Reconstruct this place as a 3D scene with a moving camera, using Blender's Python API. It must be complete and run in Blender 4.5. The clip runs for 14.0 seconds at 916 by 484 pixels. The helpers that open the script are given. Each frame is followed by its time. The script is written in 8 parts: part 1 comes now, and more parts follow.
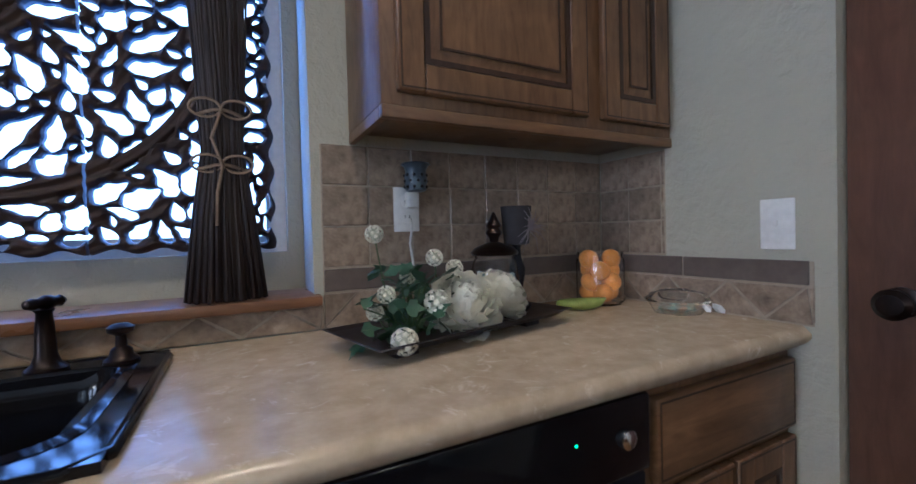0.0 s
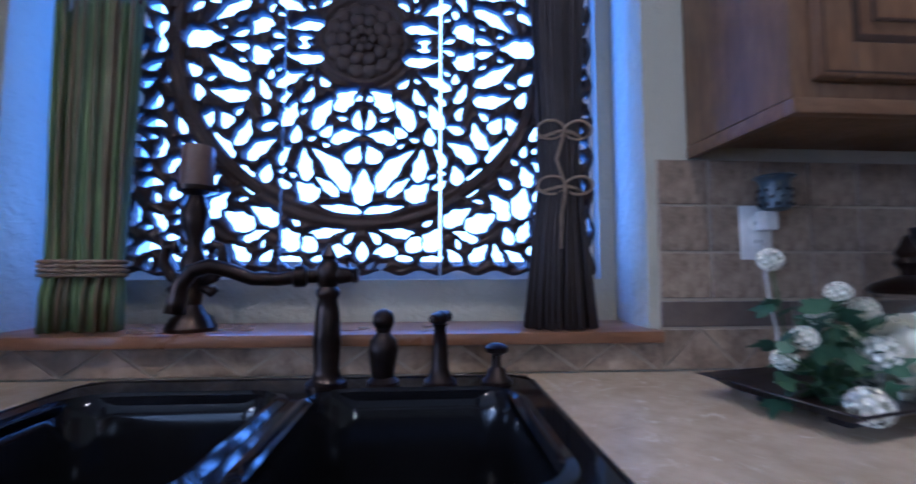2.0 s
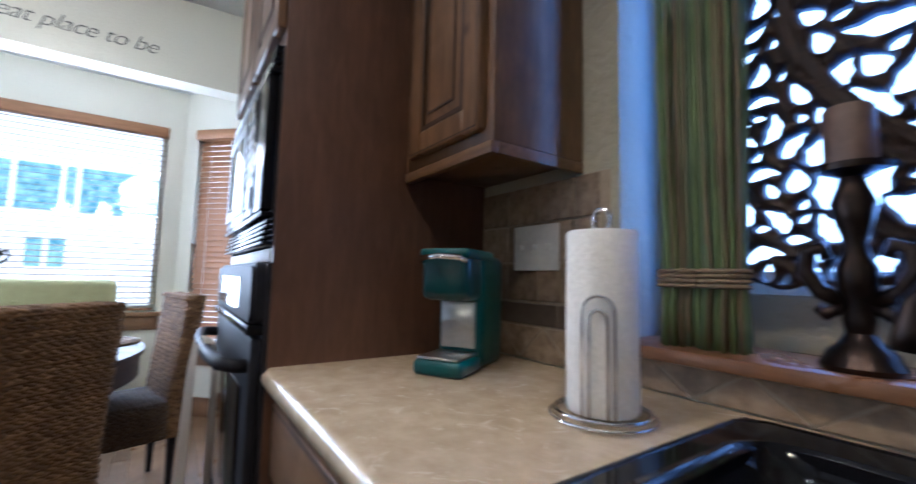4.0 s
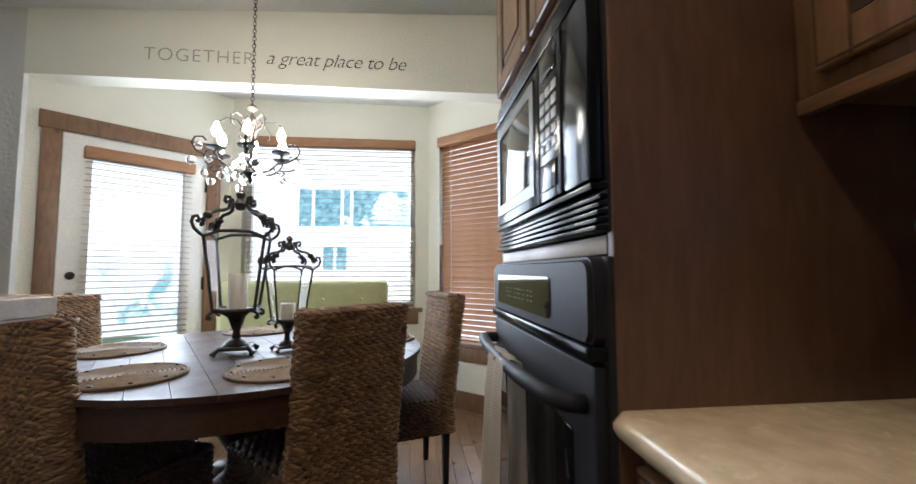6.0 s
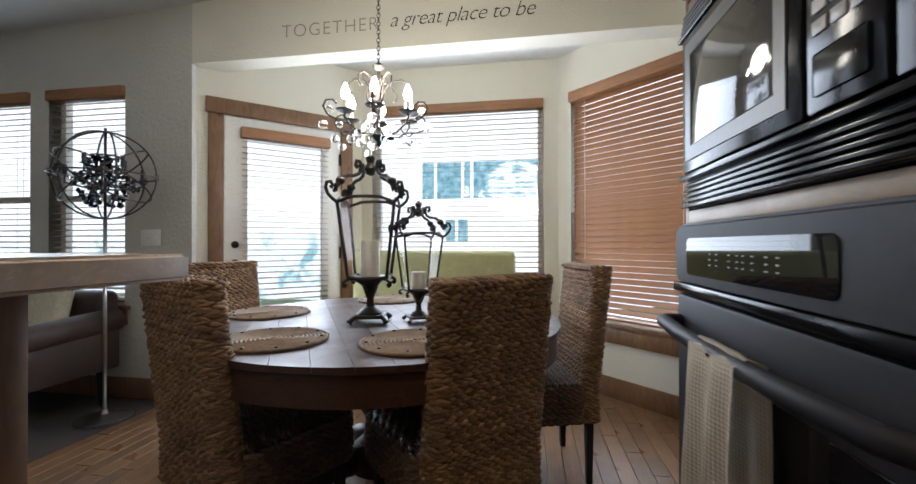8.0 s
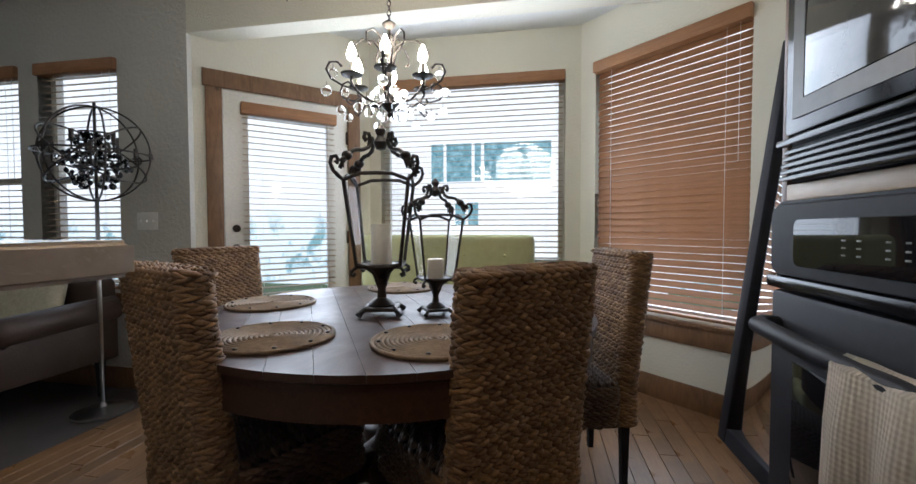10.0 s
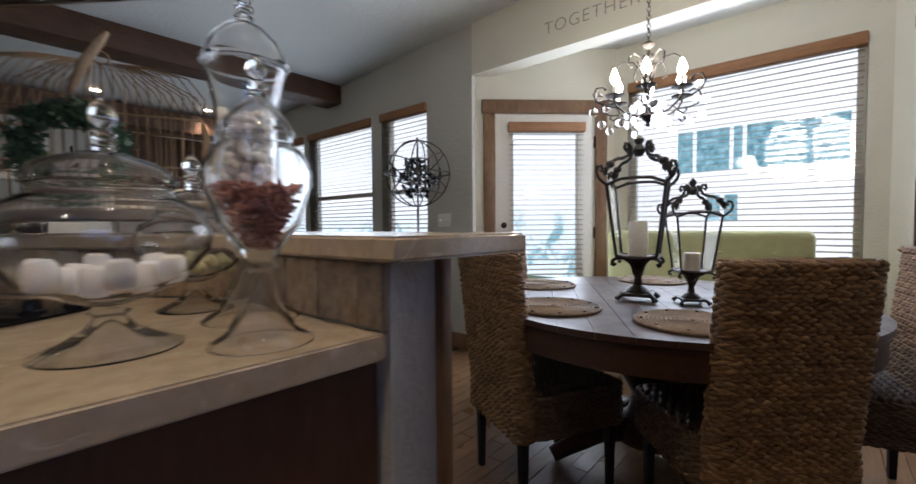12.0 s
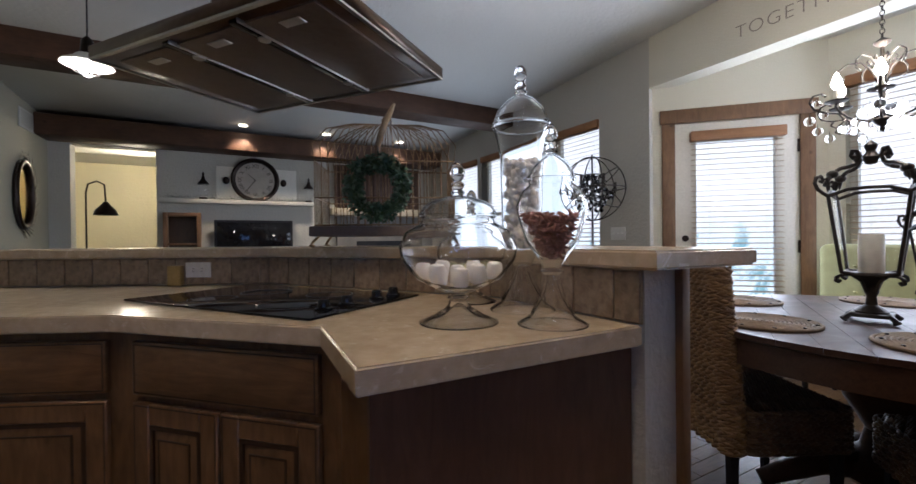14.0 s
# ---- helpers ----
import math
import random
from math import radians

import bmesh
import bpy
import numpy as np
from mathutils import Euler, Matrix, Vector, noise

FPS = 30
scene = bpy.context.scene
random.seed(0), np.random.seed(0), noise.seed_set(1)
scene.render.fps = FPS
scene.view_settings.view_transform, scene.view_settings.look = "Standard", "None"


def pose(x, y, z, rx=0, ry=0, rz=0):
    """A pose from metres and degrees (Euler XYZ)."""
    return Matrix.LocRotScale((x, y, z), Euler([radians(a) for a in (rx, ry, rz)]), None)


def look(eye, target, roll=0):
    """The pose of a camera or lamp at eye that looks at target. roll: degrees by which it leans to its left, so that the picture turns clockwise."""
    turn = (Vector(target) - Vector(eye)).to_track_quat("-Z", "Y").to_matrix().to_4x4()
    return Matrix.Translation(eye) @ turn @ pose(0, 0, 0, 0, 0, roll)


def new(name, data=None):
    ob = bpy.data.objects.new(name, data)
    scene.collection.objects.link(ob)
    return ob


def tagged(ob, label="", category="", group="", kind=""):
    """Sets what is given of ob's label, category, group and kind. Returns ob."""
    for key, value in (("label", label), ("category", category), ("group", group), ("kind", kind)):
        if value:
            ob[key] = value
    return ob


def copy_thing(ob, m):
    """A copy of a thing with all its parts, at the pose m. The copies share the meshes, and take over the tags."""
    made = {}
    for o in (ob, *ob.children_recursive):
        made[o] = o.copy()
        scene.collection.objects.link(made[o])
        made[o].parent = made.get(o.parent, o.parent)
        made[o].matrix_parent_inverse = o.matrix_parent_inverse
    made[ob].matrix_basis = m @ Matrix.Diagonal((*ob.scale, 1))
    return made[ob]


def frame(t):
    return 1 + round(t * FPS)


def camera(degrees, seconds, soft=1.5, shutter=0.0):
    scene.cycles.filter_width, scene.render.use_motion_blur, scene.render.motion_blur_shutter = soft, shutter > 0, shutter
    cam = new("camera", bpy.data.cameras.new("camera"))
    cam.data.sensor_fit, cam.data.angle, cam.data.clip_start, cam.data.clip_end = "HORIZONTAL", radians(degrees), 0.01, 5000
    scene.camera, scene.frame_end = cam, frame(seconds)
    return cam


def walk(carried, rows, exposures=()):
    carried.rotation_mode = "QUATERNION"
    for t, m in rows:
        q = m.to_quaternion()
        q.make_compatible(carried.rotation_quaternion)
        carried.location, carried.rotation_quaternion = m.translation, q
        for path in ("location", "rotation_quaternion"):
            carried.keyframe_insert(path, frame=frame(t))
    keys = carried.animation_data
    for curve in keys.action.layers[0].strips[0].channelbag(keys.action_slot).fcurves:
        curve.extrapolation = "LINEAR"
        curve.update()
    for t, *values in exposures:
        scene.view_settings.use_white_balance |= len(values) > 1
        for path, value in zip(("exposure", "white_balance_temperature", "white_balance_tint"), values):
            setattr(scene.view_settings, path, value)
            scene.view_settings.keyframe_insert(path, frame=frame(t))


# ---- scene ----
cam = camera(95.0, 14.0, shutter=0.4)
PATH = [
    (0, (-1.117, 0.129, 1.142), (-0.196, 1.903, 1.102), -1.5),
    (0.5, (-1.202, 0.189, 1.156), (-0.243, 1.944, 1.131), -1.3),
    (1, (-1.27, 0.225, 1.115), (-0.487, 2.062, 1.22), -1.2),
    (1.5, (-1.346, 0.27, 1.119), (-0.849, 2.203, 1.251), -0.7),
    (2, (-1.433, 0.319, 1.128), (-1.297, 2.31, 1.262), -0.0),
    (2.5, (-1.53, 0.375, 1.128), (-1.843, 2.345, 1.267), 0.0),
    (3, (-1.611, 0.406, 1.127), (-2.419, 2.228, 1.298), 0.7),
    (3.5, (-1.67, 0.422, 1.125), (-2.945, 1.954, 1.29), 0.9),
    (4, (-1.749, 0.41, 1.121), (-3.394, 1.535, 1.294), 1.4),
    (4.2, (-1.791, 0.393, 1.125), (-3.533, 1.366, 1.265), 1.8),
    (6.3, (-2.195, 0.276, 1.124), (-4.186, 0.403, 1.262), -0.1),
    (6.5, (-2.221, 0.265, 1.116), (-4.216, 0.315, 1.244), 0.1),
    (7, (-2.273, 0.245, 1.112), (-4.265, 0.088, 1.19), -0.1),
    (7.5, (-2.326, 0.241, 1.105), (-4.308, -0.024, 1.143), -0.2),
    (8, (-2.39, 0.201, 1.099), (-4.363, -0.125, 1.11), -0.1),
    (8.2, (-2.411, 0.178, 1.096), (-4.381, -0.169, 1.094), -0.1),
    (10.5, (-2.6, 0.111, 1.098), (-4.561, -0.274, 1.001), -0.2),
    (11, (-2.536, 0.138, 1.095), (-4.32, -0.761, 0.99), -0.3),
    (11.5, (-2.408, 0.143, 1.0975), (-3.993, -1.073, 1.000), -0.4),
    (12.0, (-2.197, 0.152, 1.1016), (-3.701, -1.164, 1.023), -0.45),
    (12.5, (-2.023, 0.159, 1.105), (-3.376, -1.313, 1.042), -0.5),
    (13, (-1.958, 0.152, 1.108), (-3.148, -1.455, 1.063), -0.6),
    (13.5, (-1.94, 0.184, 1.106), (-2.973, -1.528, 1.081), -0.6),
    (14, (-1.844, 0.206, 1.113), (-2.81, -1.545, 1.1), -0.6),
]
EXPOSURES = [(0, 0.72, 4700, 14), (1.5, 0.74, 4300, 18), (2.2, 0.75, 4100, 21), (3.0, 0.9, 4250, 20), (4.0, 0.9, 4800, 13), (6.5, 0.54, 5600, 10), (8, 0.4, 5650, 11), (10.5, 0.06, 5650, 11), (11, 0.09, 5650, 11), (12.5, 0.13, 5650, 15), (14, 0.17, 5550, 16)]
walk(cam, [(t, look(eye, target, roll)) for t, eye, target, roll in PATH], EXPOSURES)

# ---- world and light ----
world = bpy.data.worlds.new("sky")
scene.world = world
world.use_nodes = True
wn = world.node_tree
sky = wn.nodes.new("ShaderNodeTexSky")
sky.sky_type, sky.sun_disc = "NISHITA", False
sky.sun_elevation, sky.sun_rotation = radians(69), radians(64)
wn.nodes["Background"].inputs["Strength"].default_value = 0.15
wn.links.new(sky.outputs[0], wn.nodes["Background"].inputs["Color"])
sun = new("sun", bpy.data.lights.new("sun", "SUN"))
sun.data.energy, sun.data.angle, sun.data.color = 1.2, radians(10), (1.0, 0.96, 0.9)
sun.matrix_world = look((0, 0, 20), (-5, -2.4, 5.4))


def area(name, m, w, h, power, colour):
    ob = new(name, bpy.data.lights.new(name, "AREA"))
    ob.data.shape, ob.data.size, ob.data.size_y = "RECTANGLE", w, h
    ob.data.energy, ob.data.color = power, colour
    ob.matrix_world = m
    return ob


def bulb(name, at, power, colour, radius=0.02):
    ob = new(name, bpy.data.lights.new(name, "POINT"))
    ob.data.energy, ob.data.color, ob.data.shadow_soft_size = power, colour, radius
    ob.location = at
    return ob


# ---- materials ----
def mat(name, colour, rough=0.5, metal=0.0, spec=0.5):
    m = bpy.data.materials.new(name)
    m.use_nodes = True
    b = m.node_tree.nodes["Principled BSDF"]
    b.inputs["Base Color"].default_value = (*colour, 1)
    b.inputs["Roughness"].default_value = rough
    b.inputs["Metallic"].default_value = metal
    b.inputs["Specular IOR Level"].default_value = spec
    return m


def node(m, kind, **sets):
    n = m.node_tree.nodes.new(kind)
    for k, v in sets.items():
        n.inputs[k.replace("_", " ")].default_value = v
    return n


def wire(m, a, b):
    m.node_tree.links.new(a, b)


def coords(m, scale=(1, 1, 1), rot=(0, 0, 0), obj=True):
    tc = node(m, "ShaderNodeTexCoord")
    mp = node(m, "ShaderNodeMapping")
    mp.inputs["Scale"].default_value = scale
    mp.inputs["Rotation"].default_value = rot
    wire(m, tc.outputs["Object" if obj else "Generated"], mp.inputs["Vector"])
    return mp.outputs["Vector"]


def ramp(m, fac, stops):
    r = node(m, "ShaderNodeValToRGB")
    el = r.color_ramp.elements
    while len(el) < len(stops):
        el.new(0.5)
    for e, (p, c) in zip(el, stops):
        e.position, e.color = p, (*c, 1)
    wire(m, fac, r.inputs["Fac"])
    return r.outputs["Color"]


def bsdf(m):
    return m.node_tree.nodes["Principled BSDF"]


def bump(m, height, strength=0.2, dist=0.002):
    b = node(m, "ShaderNodeBump", Strength=strength, Distance=dist)
    wire(m, height, b.inputs["Height"])
    wire(m, b.outputs["Normal"], bsdf(m).inputs["Normal"])


def noise_tex(m, vec, scale, detail=5, rough=0.55, distort=0.0):
    n = node(m, "ShaderNodeTexNoise", Scale=scale, Detail=detail, Roughness=rough, Distortion=distort)
    wire(m, vec, n.inputs["Vector"])
    return n.outputs["Fac"]


def mixc(m, fac, a, b, mode="MIX"):
    n = node(m, "ShaderNodeMix")
    n.data_type, n.blend_type = "RGBA", mode
    for sock, v in ((n.inputs[0], fac), (n.inputs[6], a), (n.inputs[7], b)):
        if isinstance(v, (int, float)):
            sock.default_value = v
        elif isinstance(v, tuple):
            sock.default_value = (*v, 1)
        else:
            wire(m, v, sock)
    return n.outputs[2]


def mottled(name, a, b, scale=6, rough=0.5, relief=0.0, fine=60, metal=0.0, vary=0.0):
    """Two colours in clouds, with a fine grain and, per object, a shift of brightness."""
    m = mat(name, a, rough, metal)
    v = coords(m)
    big = noise_tex(m, v, scale, 6, 0.6, 0.4)
    small = noise_tex(m, v, fine, 3)
    c = ramp(m, big, [(0.3, a), (0.7, b)])
    c = mixc(m, 0.25, c, ramp(m, small, [(0.3, tuple(x * 0.7 for x in a)), (0.7, tuple(min(1, x * 1.15) for x in b))]))
    if vary:
        oi = node(m, "ShaderNodeObjectInfo")
        c = mixc(m, 1.0, c, ramp(m, oi.outputs["Random"], [(0, (1 - vary,) * 3), (1, (1 + vary * 0.3,) * 3)]), "MULTIPLY")
    wire(m, c, bsdf(m).inputs["Base Color"])
    if relief:
        bump(m, small, relief, 0.003)
    return m


def plaster(name, a, scale=42, strength=0.5):
    m = mat(name, a, 0.75)
    v = coords(m)
    n = noise_tex(m, v, scale, 4, 0.55, 0.3)
    big = noise_tex(m, v, 1.3, 3)
    c = ramp(m, big, [(0.3, tuple(x * 0.94 for x in a)), (0.7, a)])
    wire(m, c, bsdf(m).inputs["Base Color"])
    bump(m, ramp(m, n, [(0.38, (0, 0, 0)), (0.62, (1, 1, 1))]), strength, 0.004)
    return m


def timber(name, light, dark, scale=(3, 3, 14), rot=(0, 0, 0), rough=0.4, blotch=0.5, knots=True, vary=0.0):
    """Wood: grain stretched along the object's own axis with the small scale, dark blotches and knots."""
    m = mat(name, light, rough)
    v = coords(m, scale, rot)
    grain = noise_tex(m, v, 6, 8, 0.65, 1.2)
    v2 = coords(m)
    cloud = noise_tex(m, v2, 4.5, 4, 0.6, 0.6)
    c = ramp(m, grain, [(0.25, dark), (0.5, tuple((p + q) / 2 for p, q in zip(light, dark))), (0.75, light)])
    shade = ramp(m, cloud, [(0.32, tuple(0.35 + 0.3 * (1 - blotch) for _ in range(3))), (0.62, (1, 1, 1))])
    c = mixc(m, blotch, c, mixc(m, 1.0, c, shade, "MULTIPLY"))
    if knots:
        vo = node(m, "ShaderNodeTexVoronoi", Scale=5.0)
        wire(m, v2, vo.inputs["Vector"])
        k = ramp(m, vo.outputs["Distance"], [(0.03, (0.12, 0.08, 0.05)), (0.1, (1, 1, 1))])
        c = mixc(m, 0.7, c, mixc(m, 1.0, c, k, "MULTIPLY"))
    if vary:
        oi = node(m, "ShaderNodeObjectInfo")
        c = mixc(m, 1.0, c, ramp(m, oi.outputs["Random"], [(0, (1 - vary,) * 3), (1, (1 + vary * 0.3,) * 3)]), "MULTIPLY")
    wire(m, c, bsdf(m).inputs["Base Color"])
    wire(m, ramp(m, cloud, [(0.3, (rough + 0.12,) * 3), (0.7, (rough - 0.06,) * 3)]), bsdf(m).inputs["Roughness"])
    bump(m, grain, 0.12, 0.002)
    return m


def glassy(name, colour=(1, 1, 1), rough=0.0, ior=1.45):
    m = mat(name, colour, rough)
    bsdf(m).inputs["Transmission Weight"].default_value = 1.0
    bsdf(m).inputs["IOR"].default_value = ior
    return m


def glow(name, colour, strength):
    m = mat(name, (0, 0, 0), 1.0)
    bsdf(m).inputs["Emission Color"].default_value = (*colour, 1)
    bsdf(m).inputs["Emission Strength"].default_value = strength
    return m


WALL = plaster("wall_paint", (0.54, 0.525, 0.475), 34, 0.5)
# darker, more olive version of the wall colour for the kitchen side
KWALL = plaster("darker_wall_tone", (0.46, 0.435, 0.335), 34, 0.5)
NOOKW = plaster("cream_wall_paint", (0.70, 0.67, 0.56), 60, 0.25)
CEIL = plaster("ceiling_paint", (0.66, 0.66, 0.64), 30, 0.4)
ALDER = timber("knotty_alder", (0.27, 0.148, 0.066), (0.115, 0.057, 0.025), (7, 7, 1.0), rough=0.35, blotch=0.6)
ALDER_H = timber("knotty_alder_across", (0.27, 0.148, 0.066), (0.115, 0.057, 0.025), (1.0, 7, 7), rough=0.35, blotch=0.6)
GLAZE = timber("dark_glaze", (0.07, 0.035, 0.018), (0.03, 0.016, 0.01), (6, 6, 1), rough=0.4, knots=False)
PANELWOOD = timber("stained_alder_panel", (0.17, 0.085, 0.05), (0.09, 0.042, 0.026), (5, 5, 0.8), rough=0.4, blotch=0.5, knots=False)
CASING = timber("casing_wood", (0.26, 0.14, 0.065), (0.13, 0.065, 0.03), (6, 6, 1), rough=0.45)
BEAMWOOD = timber("beam_wood", (0.10, 0.045, 0.022), (0.05, 0.022, 0.011), (1, 6, 6), rough=0.6)
OAK = timber("oak_floor", (0.27, 0.145, 0.06), (0.15, 0.072, 0.027), (0.8, 9, 9), rough=0.32, blotch=0.35, vary=0.35)
TABLEWOOD = timber("dark_table_wood", (0.075, 0.036, 0.022), (0.028, 0.013, 0.009), (1, 9, 9), rough=0.4, blotch=0.4, knots=False)
bsdf(TABLEWOOD).inputs["Specular IOR Level"].default_value = 0.28


def laminate():
    """Beige stone-look laminate: soft clouds, pale flecks and thin light veins."""
    m = mat("travertine_laminate", (0.55, 0.44, 0.3), 0.22)
    v = coords(m)
    c = ramp(m, noise_tex(m, v, 5, 6, 0.62, 0.3), [(0.3, (0.46, 0.36, 0.235)), (0.7, (0.62, 0.50, 0.345))])
    c = mixc(m, 0.3, c, ramp(m, noise_tex(m, v, 26, 5, 0.6), [(0.35, (0.36, 0.28, 0.18)), (0.65, (0.68, 0.57, 0.42))]))
    fleck = ramp(m, noise_tex(m, v, 15, 8, 0.72, 1.6), [(0.57, (0, 0, 0)), (0.66, (1, 1, 1))])
    c = mixc(m, mixc(m, 0.62, (0, 0, 0), fleck), c, (0.78, 0.69, 0.54))
    wire(m, c, bsdf(m).inputs["Base Color"])
    bump(m, noise_tex(m, v, 150, 3), 0.04, 0.001)
    return m


STONE = laminate()
TILE = mottled("travertine_tile", (0.14, 0.092, 0.058), (0.46, 0.355, 0.245), 22, 0.4, 0.4, 55, vary=0.28)
SLATE = mottled("slate_tile", (0.10, 0.075, 0.06), (0.16, 0.125, 0.10), 8, 0.4, 0.3, 40, vary=0.2)
GROUT = mottled("grout", (0.34, 0.28, 0.20), (0.42, 0.35, 0.26), 10, 0.9, 0.3)
BLACK_GLOSS = mottled("black_enamel", (0.006, 0.006, 0.007), (0.009, 0.009, 0.011), 10, 0.1)
bsdf(BLACK_GLOSS).inputs["Specular IOR Level"].default_value = 0.35
BLACK_SATIN = mottled("black_appliance_enamel", (0.017, 0.017, 0.021), (0.025, 0.025, 0.03), 10, 0.5)
bsdf(BLACK_SATIN).inputs["Specular IOR Level"].default_value = 0.11
BLACK_GLASS = mottled("black_glass", (0.006, 0.006, 0.008), (0.01, 0.01, 0.012), 3, 0.03)
bsdf(BLACK_GLASS).inputs["Specular IOR Level"].default_value = 0.3
BRONZE = mottled("oil_rubbed_bronze", (0.018, 0.014, 0.013), (0.045, 0.03, 0.024), 14, 0.3, 0.05, metal=0.85)
IRON = mottled("dark_iron", (0.03, 0.026, 0.024), (0.07, 0.055, 0.045), 20, 0.5, 0.3, metal=0.6)
STEEL = mottled("brushed_steel", (0.45, 0.44, 0.42), (0.55, 0.54, 0.52), 5, 0.3, metal=1.0)
CHROME = mat("chrome", (0.75, 0.75, 0.77), 0.08, 1.0)
WHITE_PL = mottled("white_plastic", (0.74, 0.73, 0.70), (0.78, 0.77, 0.74), 4, 0.35)
WHITE_PAINT = mottled("white_paint", (0.74, 0.72, 0.66), (0.80, 0.78, 0.72), 4, 0.4)
GLASS = glassy("clear_glass", ior=1.055)
_lw, _pw, _sc = node(GLASS, "ShaderNodeLayerWeight", Blend=0.5), node(GLASS, "ShaderNodeMath"), node(GLASS, "ShaderNodeMath")
_pw.operation, _sc.operation = "POWER", "MULTIPLY_ADD"
_pw.inputs[1].default_value, _sc.inputs[1].default_value, _sc.inputs[2].default_value = 3.2, 0.45, 0.05
_g, _m = node(GLASS, "ShaderNodeBsdfGlossy", Roughness=0.02), node(GLASS, "ShaderNodeMixShader")
wire(GLASS, _lw.outputs["Facing"], _pw.inputs[0])
wire(GLASS, _pw.outputs[0], _sc.inputs[0])
wire(GLASS, _sc.outputs[0], _m.inputs[0])
wire(GLASS, bsdf(GLASS).outputs[0], _m.inputs[1])
wire(GLASS, _g.outputs[0], _m.inputs[2])
wire(GLASS, _m.outputs[0], GLASS.node_tree.nodes["Material Output"].inputs["Surface"])
CRYSTAL = glassy("crystal", (1, 1, 1), 0.0, 1.5)
PANE = mat("window_glass", (1, 1, 1), 0.02)
_t, _g, _m = node(PANE, "ShaderNodeBsdfTransparent"), node(PANE, "ShaderNodeBsdfGlossy", Roughness=0.02), node(PANE, "ShaderNodeMixShader", Fac=0.06)
wire(PANE, _t.outputs[0], _m.inputs[1])
wire(PANE, _g.outputs[0], _m.inputs[2])
wire(PANE, _m.outputs[0], PANE.node_tree.nodes["Material Output"].inputs["Surface"])
MIRROR = mat("mirror", (0.85, 0.86, 0.86), 0.02, 1.0)


# ---- mesh helpers ----
def box(bm, x0, y0, z0, x1, y1, z1, m=None):
    lo, hi = (min(x0, x1), min(y0, y1), min(z0, z1)), (max(x0, x1), max(y0, y1), max(z0, z1))
    r = bmesh.ops.create_cube(bm, size=1)["verts"]
    for v in r:
        v.co = Vector([lo[i] + (v.co[i] + 0.5) * (hi[i] - lo[i]) for i in range(3)])
        if m:
            v.co = m @ v.co
    return r


def rbox(x0, y0, z0, x1, y1, z1, r=0.004, seg=2):
    bm = bmesh.new()
    box(bm, x0, y0, z0, x1, y1, z1)
    bmesh.ops.bevel(bm, geom=bm.edges[:], offset=r, segments=seg, profile=0.5, affect="EDGES")
    return bm


def prism(pts, z0, z1):
    """An upright prism over a polygon."""
    bm = bmesh.new()
    low = [bm.verts.new((x, y, z0)) for x, y in pts]
    top = [bm.verts.new((x, y, z1)) for x, y in pts]
    bm.faces.new(low[::-1]), bm.faces.new(top)
    for i in range(len(pts)):
        j = (i + 1) % len(pts)
        bm.faces.new((low[i], low[j], top[j], top[i]))
    bmesh.ops.recalc_face_normals(bm, faces=bm.faces[:])
    return bm


def lathe(profile, n=32, closed=False):
    """A body of revolution from (radius, height) pairs."""
    bm = bmesh.new()
    rings = []
    for r, z in profile:
        if r < 1e-5:
            rings.append([bm.verts.new((0, 0, z))])
        else:
            rings.append([bm.verts.new((r * math.cos(2 * math.pi * k / n), r * math.sin(2 * math.pi * k / n), z)) for k in range(n)])
    pairs = list(zip(rings, rings[1:])) + ([(rings[-1], rings[0])] if closed else [])
    for a, b in pairs:
        for k in range(n):
            l = (k + 1) % n
            if len(a) == 1 and len(b) == 1:
                continue
            if len(a) == 1:
                bm.faces.new((a[0], b[l], b[k]))
            elif len(b) == 1:
                bm.faces.new((a[k], a[l], b[0]))
            else:
                bm.faces.new((a[k], a[l], b[l], b[k]))
    if not closed:
        for ring, flip in ((rings[0], True), (rings[-1], False)):
            if len(ring) > 1:
                bm.faces.new(ring[::-1] if flip else ring)
    bmesh.ops.recalc_face_normals(bm, faces=bm.faces[:])
    return bm


def tube(points, radius, n=8, bm=None, closed=False):
    """A round bar along points; radius is a number or one for each point."""
    bm = bm or bmesh.new()
    pts = [Vector(p) for p in points]
    rad = radius if isinstance(radius, (list, tuple)) else [radius] * len(pts)
    rings, up = [], None
    for i, p in enumerate(pts):
        if closed:
            d = (pts[(i + 1) % len(pts)] - pts[i - 1]).normalized()
        else:
            d = (pts[min(i + 1, len(pts) - 1)] - pts[max(i - 1, 0)]).normalized()
        if up is None:
            up = d.orthogonal().normalized()
        up = (up - d * up.dot(d)).normalized() if (up - d * up.dot(d)).length > 1e-5 else d.orthogonal().normalized()
        side = d.cross(up)
        rings.append([bm.verts.new(p + rad[i] * (math.cos(2 * math.pi * k / n) * up + math.sin(2 * math.pi * k / n) * side)) for k in range(n)])
    m = len(rings)
    for i in range(m if closed else m - 1):
        a, b = rings[i], rings[(i + 1) % m]
        for k in range(n):
            l = (k + 1) % n
            bm.faces.new((a[k], a[l], b[l], b[k]))
    if not closed:
        bm.faces.new(rings[0][::-1]), bm.faces.new(rings[-1])
    return bm


